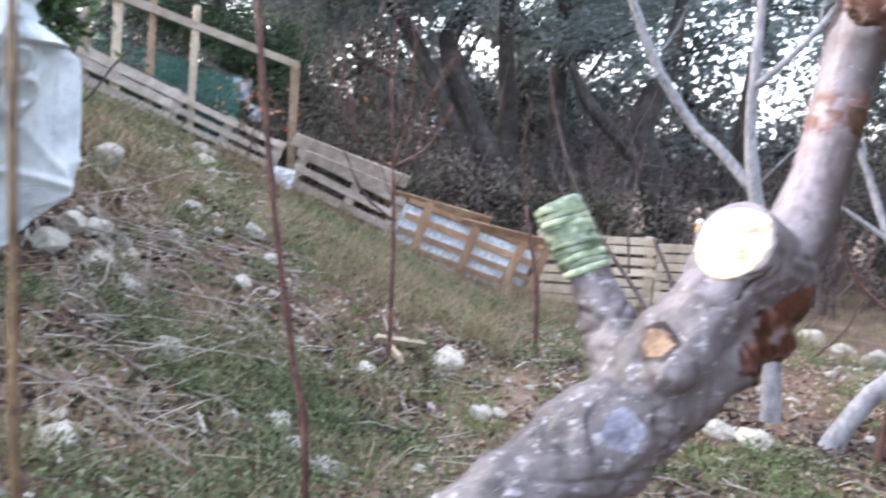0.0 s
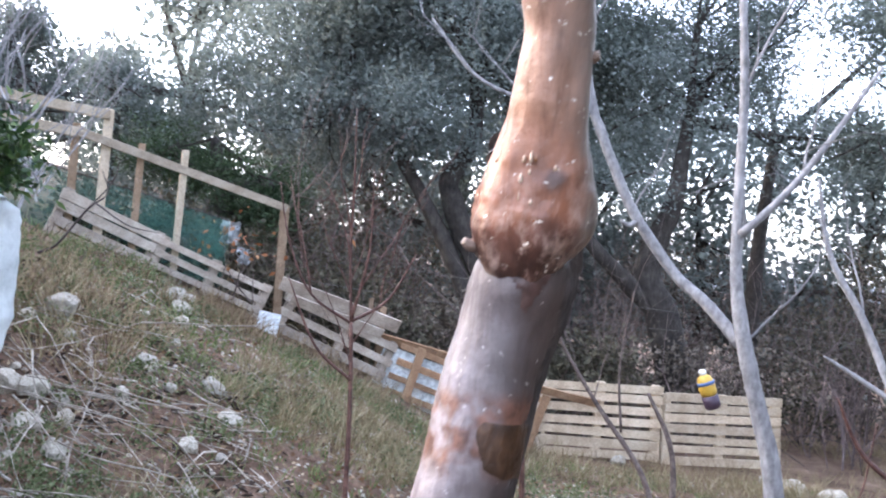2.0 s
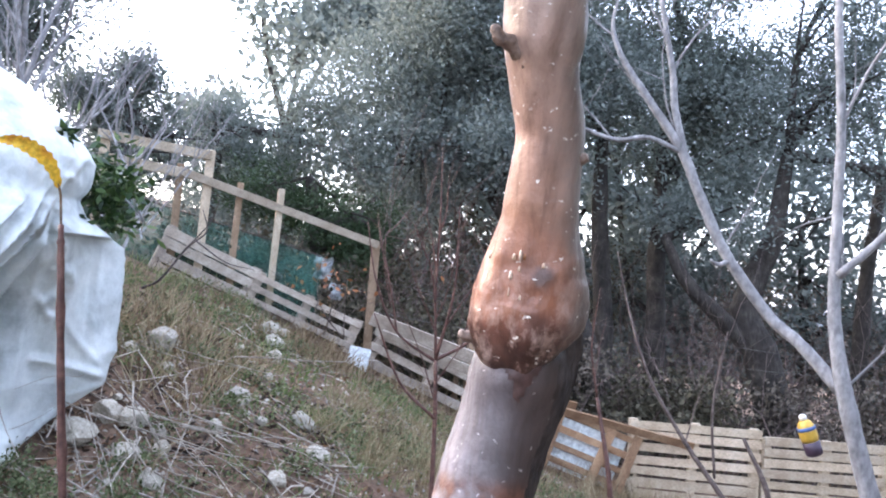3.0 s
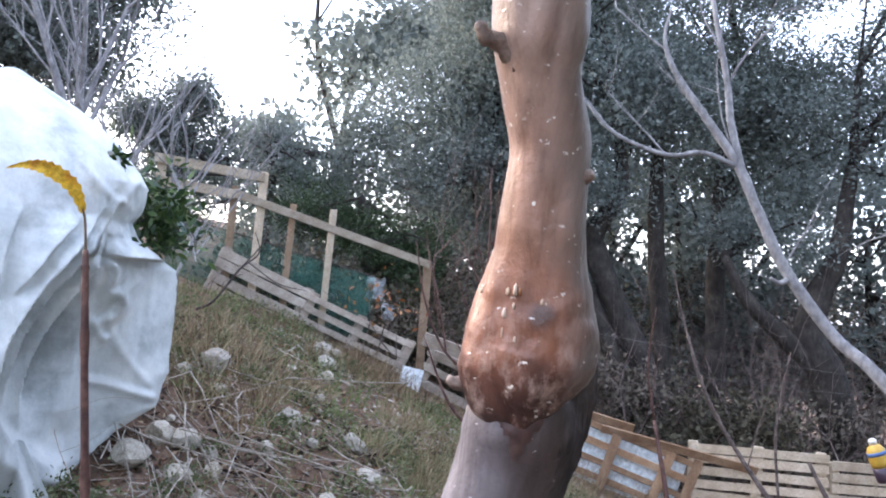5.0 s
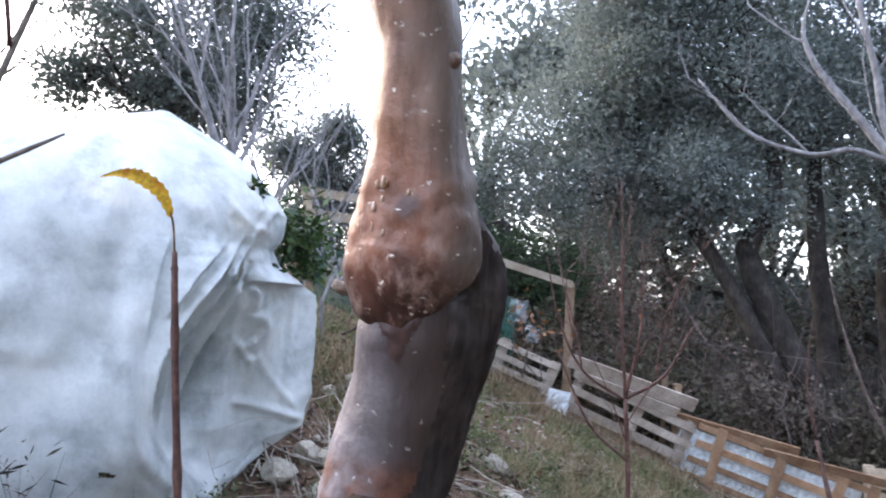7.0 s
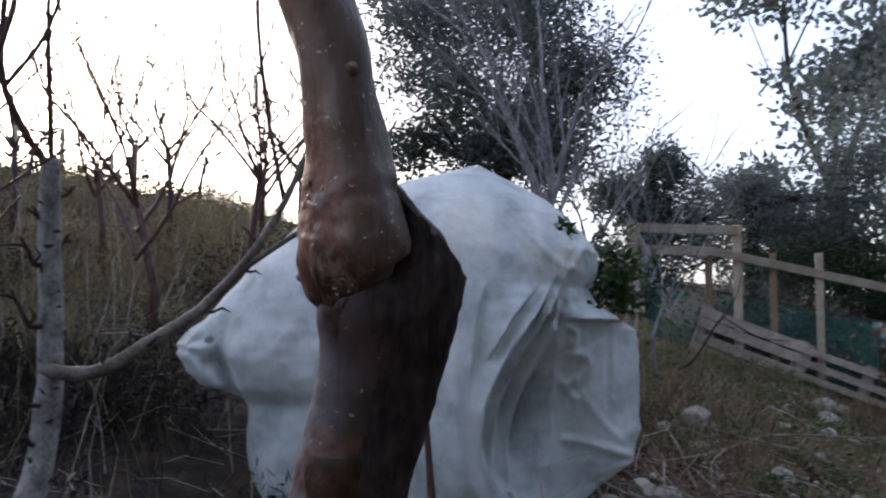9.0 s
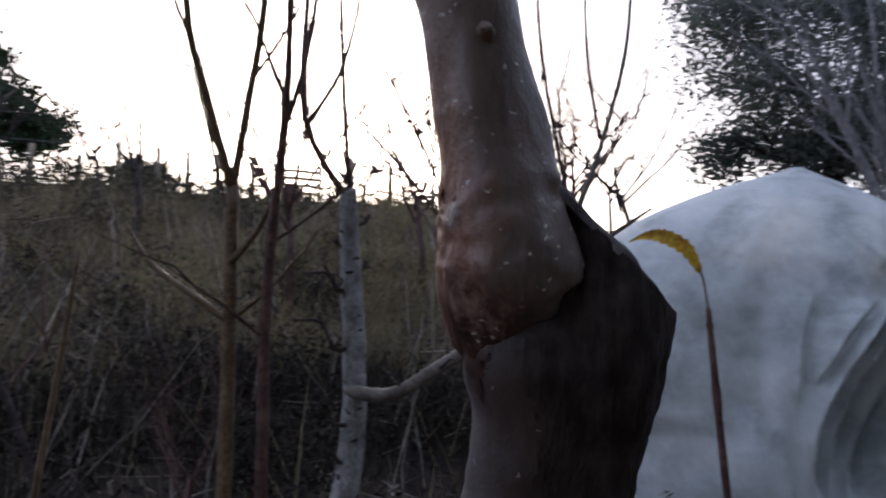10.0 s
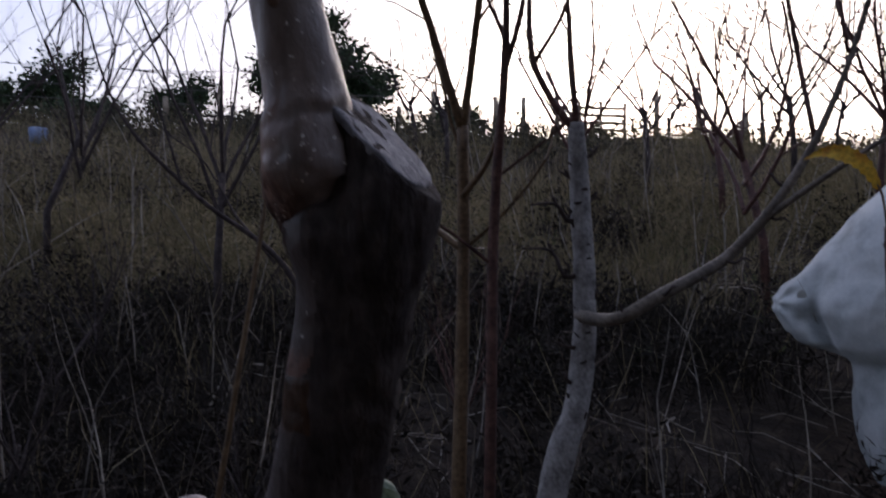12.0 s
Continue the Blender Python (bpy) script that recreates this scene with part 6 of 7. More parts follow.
# red-stemmed saplings
bare_tree([([(-0.168, 4.721, -0.22), (-0.188, 4.731, 0.206), (-0.214, 4.774, 0.635), (-0.252, 4.8, 1.022)], [0.0155, 0.0135, 0.0122, 0.0106]), ([(-0.252, 4.8, 1.013), (-0.463, 4.731, 1.151), (-0.592, 4.688, 1.409), (-0.669, 4.688, 1.709)], [0.0082, 0.0069, 0.0053, 0.0024]), ([(-0.252, 4.8, 1.022), (-0.291, 4.817, 1.366), (-0.308, 4.817, 1.752), (-0.334, 4.817, 2.139)], [0.0086, 0.0073, 0.0057, 0.0024]), ([(-0.252, 4.8, 1.022), (-0.076, 4.86, 1.151), (0.052, 4.86, 1.409)], [0.0106, 0.0082, 0.0033]), ([(-0.222, 4.774, 0.721), (-0.42, 4.731, 0.893), (-0.583, 4.688, 1.237)], [0.009, 0.0073, 0.0033]), ([(-0.252, 4.8, 1.022), (-0.188, 4.774, 1.409), (-0.205, 4.774, 1.838)], [0.009, 0.0065, 0.0024])],
          BARK_RED, "leafless sapling with red-brown shoots", 103, [((-0.291, 4.817, 1.323), (-0.3, 0, 1), 0.429, 0.006, 1), ((-0.257, 4.8, 1.065), (0.2, 0, 1), 0.601, 0.006, 2), ((-0.463, 4.731, 1.151), (-0.1, 0, 1), 0.515, 0.006, 2), ((-0.308, 4.817, 1.666), (0.3, 0, 1), 0.344, 0.0052, 1), ((-0.506, 4.706, 1.28), (-0.4, 0, 0.8), 0.344, 0.0052, 1), ((-0.119, 4.86, 1.151), (0.1, 0, 1), 0.429, 0.0052, 2), ((-0.265, 4.8, 1.151), (-0.5, 0, 0.9), 0.387, 0.0043, 2), ((-0.274, 4.8, 1.237), (0.4, 0.1, 0.9), 0.429, 0.0043, 2), ((-0.24, 4.774, 0.893), (0.5, 0, 0.8), 0.429, 0.0043, 2), ((-0.231, 4.774, 0.807), (-0.4, 0, 0.9), 0.429, 0.0043, 2), ((-0.3, 4.817, 1.494), (-0.3, 0, 1), 0.387, 0.0043, 2)], group="saplings", name="sapling", sides=8)
bare_tree([([(0.85, 6.15, -0.3), (0.8, 6.18, 0.2), (0.67, 6.3, 0.75)], [0.02, 0.018, 0.012]), ([(0.67, 6.3, 0.75), (0.6, 6.3, 1.1), (0.62, 6.3, 1.5)], [0.008, 0.006, 0.003])], BARK_RED, "thin dark sapling stake on the path's edge", 104, [((0.67, 6.3, 0.72), (-0.2, 0, 1), 0.4, 0.005, 1)], group="saplings", name="sapling", sides=8)
bare_tree([([(2.38, 4.15, -0.3), (2.4, 4.18, 0.3), (2.41, 4.28, 0.72), (2.43, 4.33, 1.25), (2.4, 4.33, 1.8)], [0.018, 0.016, 0.015, 0.012, 0.005]), ([(2.4, 4.25, 0.55), (2.2, 4.3, 0.7), (2.06, 4.3, 0.95)], [0.013, 0.011, 0.005]), ([(2.41, 4.27, 0.66), (2.6, 4.3, 0.75), (2.75, 4.3, 0.95)], [0.01, 0.008, 0.003]), ([(2.05, 4.3, 0.3), (2.2, 4.3, 0.5), (2.25, 4.3, 0.85)], [0.006, 0.005, 0.003])],
          BARK_RED, "brown-barked leafless sapling beside the figs", 105, [((2.42, 4.33, 1.2), (0.2, 0, 1), 0.4, 0.005, 1)], group="saplings", name="sapling", sides=8)
bare_tree([([(1.75, 6.0, -0.35), (1.6, 6.05, 0.1), (1.25, 6.1, 0.55), (0.98, 6.1, 0.95), (0.8, 6.1, 1.4), (0.7, 6.1, 1.75)], [0.02, 0.018, 0.014, 0.011, 0.008, 0.004]), ([(1.45, 6.1, 0.35), (1.4, 6.1, 0.8), (1.45, 6.1, 1.3)], [0.01, 0.008, 0.004]), ([(1.9, 6.3, -0.4), (1.85, 6.3, 0.2), (1.65, 6.3, 0.6)], [0.022, 0.02, 0.012])],
          BARK_TWIG, "slanting grey-brown sapling before the pallets", 106, [((1.25, 6.1, 0.55), (0.1, 0, 1), 0.5, 0.006, 1), ((1.42, 6.1, 0.9), (0.1, 0, 1), 0.4, 0.004, 1)], group="saplings", name="sapling", sides=8)
# the whitewashed young tree by the bank
bare_tree([([(-1.31, 1.06, 0.05), (-1.315, 1.125, 0.6), (-1.327, 1.19, 0.96), (-1.343, 1.23, 1.08), (-1.357, 1.252, 1.234), (-1.366, 1.252, 1.38), (-1.37, 1.249, 1.48), (-1.372, 1.236, 1.66), (-1.35, 1.226, 1.75), (-1.348, 1.224, 1.8)], [0.045, 0.04, 0.036, 0.0315, 0.03, 0.0285, 0.0275, 0.0255, 0.023, 0.021])],
          BARK_WHITE, "young tree with a whitewashed trunk and knobbly spurs", 107, [], group="", name="young_tree", sides=16)
young = [o for o in scene.objects if o.name == "young_tree"][0]


def young_tree_limbs():
    rng = np.random.default_rng(17)
    for pts, rad, m in (([(-1.362, 1.24, 1.315), (-1.28, 1.27, 1.307), (-1.215, 1.315, 1.318), (-1.2, 1.39, 1.365), (-1.235, 1.5, 1.42), (-1.255, 1.58, 1.468), (-1.225, 1.66, 1.565), (-1.2, 1.73, 1.68), (-1.18, 1.785, 1.8), (-1.17, 1.85, 1.98), (-1.12, 1.89, 2.25), (-1.1, 1.9, 2.8)], [0.018, 0.0165, 0.016, 0.0155, 0.015, 0.0145, 0.013, 0.0105, 0.009, 0.0075, 0.006, 0.003], BARK_DUN),
                        ([(-1.235, 1.645, 1.545), (-1.17, 1.74, 1.63), (-1.1, 1.84, 1.71), (-1.05, 1.9, 1.76)], [0.009, 0.0075, 0.006, 0.003], BARK_DUN),
                        ([(-1.19, 1.76, 1.75), (-1.25, 1.74, 2.0), (-1.22, 1.68, 2.3), (-1.2, 1.68, 2.8)], [0.007, 0.006, 0.005, 0.002], BARK_RED),
                        ([(-1.17, 1.83, 1.95), (-1.18, 1.8, 2.2), (-1.15, 1.78, 2.6)], [0.006, 0.005, 0.002], BARK_RED),
                        ([(-1.349, 1.228, 1.77), (-1.34, 1.15, 1.87), (-1.33, 1.1, 2.0), (-1.3, 1.1, 2.3), (-1.28, 1.12, 2.7)], [0.011, 0.009, 0.008, 0.006, 0.003], BARK_RED),
                        ([(-1.335, 1.115, 1.95), (-1.3, 1.19, 2.1), (-1.28, 1.25, 2.4)], [0.006, 0.005, 0.002], BARK_RED),
                        ([(-1.345, 1.225, 1.79), (-1.31, 1.19, 2.1), (-1.29, 1.16, 2.6)], [0.007, 0.006, 0.003], BARK_RED)):
        g = Geo()
        g.tube(*smooth_line(pts, rad, 5), 10, 0.12)
        part("branch", g, m, young)
    for z, a, ln in ((1.72, 0.3, 0.07), (1.66, 2.8, 0.05), (1.6, -0.4, 0.05), (1.56, 3.4, 0.16), (1.49, 0.2, 0.03), (1.42, 3.2, 0.2), (1.38, 0.1, 0.04), (1.345, -0.2, 0.05), (1.24, 3.0, 0.09), (1.2, 0.1, 0.08), (1.15, 3.3, 0.05), (1.05, 0.4, 0.06), (1.69, 3.1, 0.035), (1.63, 0.5, 0.03), (1.52, 3.0, 0.03), (1.455, 0.4, 0.028), (1.3, 2.9, 0.03), (1.27, 0.3, 0.025), (1.1, 3.0, 0.03), (0.98, 0.2, 0.03), (0.95, 2.9, 0.035)):
        g = Geo()
        s = np.array((np.interp(z, [1.0, 1.37, 1.66, 1.83], [-1.33, -1.366, -1.372, -1.348]), np.interp(z, [0.95, 1.08, 1.25, 1.48, 1.83], [1.19, 1.23, 1.252, 1.249, 1.224]), z))
        w = np.array((0.35, math.cos(a), 0.0))
        ln *= 0.75
        k1, k2 = rng.normal(0, 0.18 * ln, 3), rng.normal(0, 0.22 * ln, 3)
        p = [s, s + w * ln * 0.35 + (0, 0, -0.006), s + w * ln * 0.65 + k1 + (0, 0, 0.008), s + w * ln + k2 + (0, 0, 0.35 * ln)]
        g.tube(*smooth_line(p, [0.0085, 0.0062, 0.0045, 0.0025], 3), 7, 0.35)
        bud = p[2]
        g.tube([bud, bud + w * 0.006 + (0, 0, 0.014), bud + w * 0.012 + (0, 0, 0.02)], [0.005, 0.0045, 0.0015], 6, 0.2)
        if ln > 0.06:
            g.tube([p[1], p[1] + (0.005, -0.012 * math.cos(a), 0.022), p[1] + (0.01, -0.006, 0.04)], [0.0045, 0.004, 0.0015], 6, 0.2)
        ring = np.array([s + (0.024 * math.cos(q), 0.024 * math.sin(q) , 0.004 * math.sin(3 * q)) for q in (a - 0.5, a - 0.2, a + 0.1, a + 0.4)])
        g.tube(ring, [0.002, 0.004, 0.004, 0.002], 6, 0.2)
        part("spur", g, BARK_SHADE, young)
    for at, way, ln in (((-1.2, 1.39, 1.365), (0.4, 0.5, 0.25), 0.06), ((-1.235, 1.5, 1.42), (0.5, 0.3, -0.45), 0.035), ((-1.252, 1.56, 1.455), (0.5, 0.6, -0.1), 0.075), ((-1.225, 1.66, 1.565), (0.3, 0.7, -0.3), 0.05), ((-1.215, 1.315, 1.318), (0.3, -0.2, 0.5), 0.04), ((-1.21, 1.7, 1.63), (-0.2, -0.6, 0.5), 0.05)):
        g, a, w = Geo(), np.array(at), np.array(way)
        g.tube([a, a + w * ln * 0.6, a + w * ln + (0, 0, 0.2 * ln), a + w * ln * 1.35 + (0, 0, 0.1 * ln)], [0.0055, 0.0038, 0.0038, 0.0015], 6, 0.25)
        part("spur", g, BARK_SHADE, young)


young_tree_limbs()
bare_tree([([(-1.24, 0.93, 0.1), (-1.262, 0.937, 0.9), (-1.29, 0.94, 1.43), (-1.262, 0.931, 1.77)], [0.022, 0.018, 0.016, 0.0145]), ([(-1.262, 0.931, 1.76), (-1.221, 0.854, 1.98), (-1.169, 0.806, 2.142), (-1.1, 0.77, 2.6)], [0.012, 0.01, 0.008, 0.004]), ([(-1.262, 0.931, 1.76), (-1.215, 0.951, 1.952), (-1.141, 0.965, 2.158), (-1.08, 0.97, 2.6)], [0.011, 0.009, 0.008, 0.004]),
           ([(-1.27, 0.934, 1.6), (-1.24, 0.99, 1.68), (-1.2, 1.03, 1.8)], [0.008, 0.007, 0.003]), ([(-1.285, 0.938, 1.47), (-1.33, 0.87, 1.525), (-1.4, 0.78, 1.6), (-1.45, 0.72, 1.7)], [0.009, 0.008, 0.006, 0.003])], BARK_OCHRE, "leafless young tree with a forked brown stem", 108, [((-1.285, 0.938, 1.47), (0, 0.8, 0.5), 0.3, 0.006, 1), ((-1.262, 0.931, 1.7), (-0.2, -0.6, 0.8), 0.35, 0.006, 1), ((-1.2, 0.83, 2.05), (0.1, -0.5, 0.9), 0.35, 0.005, 1), ((-1.2, 0.955, 2.0), (0, 0.6, 0.8), 0.35, 0.005, 1)], group="", name="young_tree", sides=10)
bare_tree([([(-1.17, 1.0, 0.1), (-1.205, 1.006, 0.95), (-1.228, 1.006, 1.434), (-1.214, 1.011, 1.642), (-1.173, 1.02, 1.861), (-1.122, 1.017, 2.034), (-1.06, 1.0, 2.3), (-1.02, 0.99, 2.7)], [0.016, 0.014, 0.013, 0.012, 0.01, 0.008, 0.006, 0.003]), ([(-1.165, 1.02, 1.88), (-1.14, 1.06, 2.05), (-1.12, 1.1, 2.4)], [0.007, 0.006, 0.003])],
          BARK_RED, "slim red-brown leafless stem", 109, [((-1.214, 1.011, 1.642), (0, 0.7, 0.6), 0.3, 0.005, 1), ((-1.228, 1.006, 1.434), (0.2, -0.7, 0.5), 0.25, 0.005, 1), ((-1.15, 1.02, 1.95), (0, -0.5, 0.9), 0.35, 0.005, 1)], group="", name="young_tree", sides=10)


def crest_tree(x, y, h, seed, bark=None, spread=0.5, fork=3, level=4, r=0.045, label="leafless tree with a mesh of fine twigs"):
    rng = np.random.default_rng(seed)
    z = ground_z(x, y)
    ob = thing("bare_tree", (x, y, z), label, "tree", "leafless trees on the bank")
    g = Geo()
    top = np.array((x + rng.normal(0, 0.08), y + rng.normal(0, 0.1), z + h * 0.32))
    g.tube([(x, y, z - 0.08), (x + rng.normal(0, 0.03), y, z + h * 0.15), top], [r, r * 0.85, r * 0.7], 8, 0.12)
    part("trunk", g, bark or BARK_TWIG, ob)
    for k in range(6):
        g, a = Geo(), k * 1.05 + rng.uniform(0, 0.8)
        sprout(g, top - (0, 0, rng.uniform(0, h * 0.12)), (spread * math.cos(a), spread * math.sin(a), 1), h * 0.28, r * 0.5, level - 1, rng, [], 5, 0.22, fork, 0.14, 0.72)
        part("branch", g, bark or BARK_TWIG, ob)


for k, (x, y, h, sp) in enumerate(((-6.2, 2.2, 3.6, 0.7), (-5.6, 4.4, 3.3, 0.8), (-7.4, 5.6, 3.0, 0.7), (-8.6, 3.4, 3.2, 0.8), (-4.2, -0.3, 3.0, 0.5), (-5.2, -1.7, 3.4, 0.5), (-6.4, -2.8, 3.4, 0.6), (-7.8, -0.2, 3.0, 0.5), (-4.9, 3.2, 3.3, 0.8), (-9.5, 1.2, 2.8, 0.8), (-8.8, -4.6, 3.4, 0.5), (-10.5, 5.5, 2.8, 0.8),
                                  (-11, 3.0, 2.6, 0.9), (-12, 0.8, 2.4, 0.8), (-11.5, 7.0, 2.6, 0.9), (-9.6, 7.6, 2.8, 0.8), (-12.5, 4.8, 2.2, 0.9), (-6.8, 3.6, 3.2, 0.8), (-7.6, 4.6, 3.2, 0.9), (-6.0, 5.4, 2.8, 0.9))):
    crest_tree(x, y, h, 200 + k, BARK_RED if k in (0, 1, 2, 8, 12, 17) else BARK_SHADE, sp, level=5 if k in (0, 1, 2, 3, 8, 17) else 4, r=0.028 if k in (4, 5, 6, 7, 10) else 0.036)
for k, (x, y, h) in enumerate(((-2.6, 1.0, 1.3), (-3.2, -0.8, 1.5), (-2.3, -0.6, 1.2), (-3.9, 0.3, 1.6), (-2.0, 0.2, 0.9), (-4.6, -2.2, 1.6))):
    crest_tree(x, y, h, 260 + k, BARK_SHADE if k % 3 else BARK_RED, 0.55, 3, 3, 0.011, "small leafless shrub with thin dark stems")
crest_tree(-3.85, 6.2, 3.7, 230, BARK_PALE, 0.5, 3, 5, 0.055, "pale leafless tree behind the wrapped tree")
crest_tree(-3.5, 6.0, 2.5, 231, BARK_PALE, 0.65, 3, 4, 0.032, "pale leafless tree behind the wrapped tree")
crest_tree(-2.75, 6.05, 2.1, 232, BARK_PALE, 0.9, 3, 4, 0.016, "low pale twiggy tree before the gate")
crest_tree(-3.15, 6.3, 2.6, 233, BARK_PALE, 0.8, 3, 4, 0.022, "low pale twiggy tree before the gate")
bare_tree([([(-2.8, 0.6, 0.4), (-2.77, 0.5, 1.0), (-2.75, 0.28, 1.45), (-2.65, -0.06, 1.72), (-2.55, -0.35, 2.05), (-2.5, -0.52, 2.6)], [0.017, 0.015, 0.0125, 0.009, 0.006, 0.002])], BARK_SHADE, "crooked dark leafless shrub on the bank", 110,
          [((-2.75, 0.25, 1.45), (0, -0.6, 0.6), 0.5, 0.007, 3), ((-2.6, -0.1, 1.75), (0, -0.3, 1), 0.5, 0.006, 3), ((-2.5, -0.4, 2.1), (0, 0.2, 1), 0.4, 0.005, 2), ((-2.85, 0.05, 1.2), (0, 0.6, 0.5), 0.4, 0.006, 2)], group="leafless trees on the bank", sides=8)

# russet leaves still hanging above the open pallet
rng = np.random.default_rng(77)
c = np.array((-1.85, 8.1, 1.3)) + rng.normal(0, 1, (70, 3)) * (0.3, 0.12, 0.14)
v, f = blades(c, rng.normal(0, 1, (70, 3)) + (0, 0, -0.6), rng.uniform(0.05, 0.09, 70), rng.uniform(0.02, 0.04, 70), rng)
brush = thing("brush", (-1.85, 8.15, 0.9), "twiggy brush with a few russet leaves behind the pallet", "bush")
part("leaves", sheet_mesh("leaves", v, f), PAPER_LEAF, brush)
for k in range(6):
    g = Geo()
    sprout(g, (-1.85 + rng.normal(0, 0.25), 8.15, 0.8), (rng.normal(0, 0.4), rng.normal(0, 0.2), 1), 0.35, 0.008, 2, rng, [], 4, 0.35)
    tagged(part("stem", g, BARK_TWIG, brush), kind="stuff")

# ---- far fence on the crest ----


def far_fence():
    rng = np.random.default_rng(9)
    ys = [-3.5, -2.6, -1.7, -0.9, -0.2, 0.5, 1.1, 1.7, 2.2, 2.7, 3.3, 5.0, 5.75, 6.6]
    for k, y in enumerate(ys):
        x = -14.1 + rng.uniform(-0.2, 0.2)
        h = 0.95 if y in (5.75,) else rng.uniform(0.45, 0.8)
        z = ground_z(x, y)
        g = Geo()
        g.tube([(0, 0, -0.1), (0.01, 0.01, h * 0.6), (0.02, 0.0, h)], [0.055, 0.05, 0.045], 8, 0.1)
        me = g.mesh("fence_post")
        me.materials.append(POST_WOOD)
        ob = tagged(new("fence_post", me), "rough far fence post on the crest", "post", "far posts on the crest")
        ob.location = (x, y, z)
    gate = thing("far_gate", (-14.2, 4.1, ground_z(-14.2, 4.1)), "small slatted pale gate on the crest of the bank", "gate")
    z = ground_z(-14.2, 4.1)
    for k in range(4):
        board("slat", (-14.2, 3.7, z + 0.12 + k * 0.13), (-14.2, 4.55, z + 0.12 + k * 0.13), 0.06, 0.02, WOOD_PALE, gate, (0, 0, 1), rng)
    for y in (3.72, 4.1, 4.53):
        board("upright", (-14.23, y, z - 0.05), (-14.23, y, z + 0.62), 0.06, 0.03, WOOD_PALE, gate, (0, 1, 0), rng)
    for z, y0, y1 in ((4.5, -8, 7), (4.75, -8, 7), (5.1, -8, 1)):
        g = Geo()
        g.tube([(-14.1, y0 + (y1 - y0) * s, z - 0.15 * math.sin(math.pi * s)) for s in np.linspace(0, 1, 16)], 0.006, 4)
        tagged(part("fence_wire", g, STEEL, None), "thin far fence wire on the crest", "wire", "wires on the crest")
    g = Geo()
    z = ground_z(-11.9, -4.74)
    g.tube([(-11.9, -4.74, z), (-11.9, -4.74, z + 0.22), (-11.9, -4.74, z + 0.23)], [0.11, 0.14, 0.13], 16)
    tagged(part("bucket", g, BUCKET_BLUE, None), "faded pale blue bucket in the weeds", "bucket")


far_fence()

# ---- stones ----


def stone_mesh(seed):
    bm = bmesh.new()
    bmesh.ops.create_icosphere(bm, subdivisions=3, radius=0.5)
    rng = np.random.default_rng(500 + seed)
    cuts = [(Vector(rng.normal(size=3)).normalized(), rng.uniform(0.24, 0.36)) for _ in range(9)]
    for v in bm.verts:
        p = v.co
        k = 1 + 0.45 * noise.noise((p.x * 1.6 + seed * 7, p.y * 1.6, p.z * 1.6)) + 0.14 * noise.noise((p.x * 4.5, p.y * 4.5 + seed, p.z * 4.5))
        q = Vector((p.x * k, p.y * k * 0.85, p.z * k * 0.7))
        for d, reach in cuts:
            q -= d * max(0.0, q.dot(d) - reach) * 0.9
        v.co = q
    me = bpy.data.meshes.new("stone")
    bm.to_mesh(me)
    bm.free()
    me.materials.append(STONE)
    return me


STONES = [stone_mesh(s) for s in range(7)]


def stones():
    rng = np.random.default_rng(13)
    spots = [(-2.1, 5.43, 0.24), (-2.18, 5.23, 0.12), (-1.93, 4.58, 0.18), (-1.82, 4.64, 0.17), (-1.95, 4.32, 0.21), (-1.51, 5.41, 0.1), (-1.19, 5.61, 0.15), (-2.04, 7.25, 0.22), (-1.91, 7.0, 0.2), (-1.74, 6.62, 0.16), (-2.02, 7.6, 0.15), (-0.97, 5.34, 0.13), (-1.94, 5.23, 0.09),
             (0.17, 5.13, 0.22), (0.35, 4.39, 0.14), (0.45, 4.45, 0.1), (-0.31, 4.57, 0.12), (-0.34, 3.28, 0.14), (-0.61, 3.61, 0.14), (-0.48, 3.39, 0.14), (-1.22, 2.79, 0.14), (-1.15, 3.84, 0.17), (0.08, 4.39, 0.07), (1.68, 4.51, 0.16), (1.85, 4.38, 0.2), (-1.07, 4.89, 0.14),
             (3.72, 7.93, 0.27), (3.84, 7.6, 0.22), (3.93, 7.2, 0.25), (4.03, 6.88, 0.2), (4.13, 6.58, 0.22), (4.18, 6.3, 0.18), (4.24, 6.06, 0.22), (3.5, 8.3, 0.26), (3.35, 8.6, 0.22), (4.4, 5.7, 0.2), (-1.55, 5.4, 0.14), (-0.24, 6.47, 0.12), (2.0, 8.9, 0.14), (-1.95, 6.37, 0.09), (-1.72, 4.42, 0.16), (-1.62, 4.6, 0.11), (-1.7, 4.7, 0.1), (-1.55, 4.35, 0.12), (-1.5, 5.0, 0.1), (-1.35, 5.3, 0.08), (-2.3, 5.0, 0.14), (-2.3, 6.1, 0.1), (-1.6, 6.1, 0.09)]
    spots += [(rng.uniform(-2.3, 1.6), rng.uniform(2.6, 7.5), rng.uniform(0.03, 0.07)) for _ in range(40)]
    spots += [(rng.uniform(1.0, 4.5), rng.uniform(4.0, 8.0), rng.uniform(0.04, 0.1)) for _ in range(30)]
    for k, (x, y, s) in enumerate(spots):
        ob = new("stone", STONES[k % 7])
        ob.location = (x, y, ground_z(x, y) + s * 0.12)
        ob.rotation_euler = (rng.uniform(-0.3, 0.3), rng.uniform(-0.3, 0.3), rng.uniform(0, 6.28))
        s *= 1.2
        ob.scale = (s, s * rng.uniform(0.8, 1.2), s * rng.uniform(0.8, 1.2))
        tagged(ob, "pale rough limestone lying on the bank" if s > 0.09 else "small pale stone in the litter", "stone", "stones on the bank")


stones()


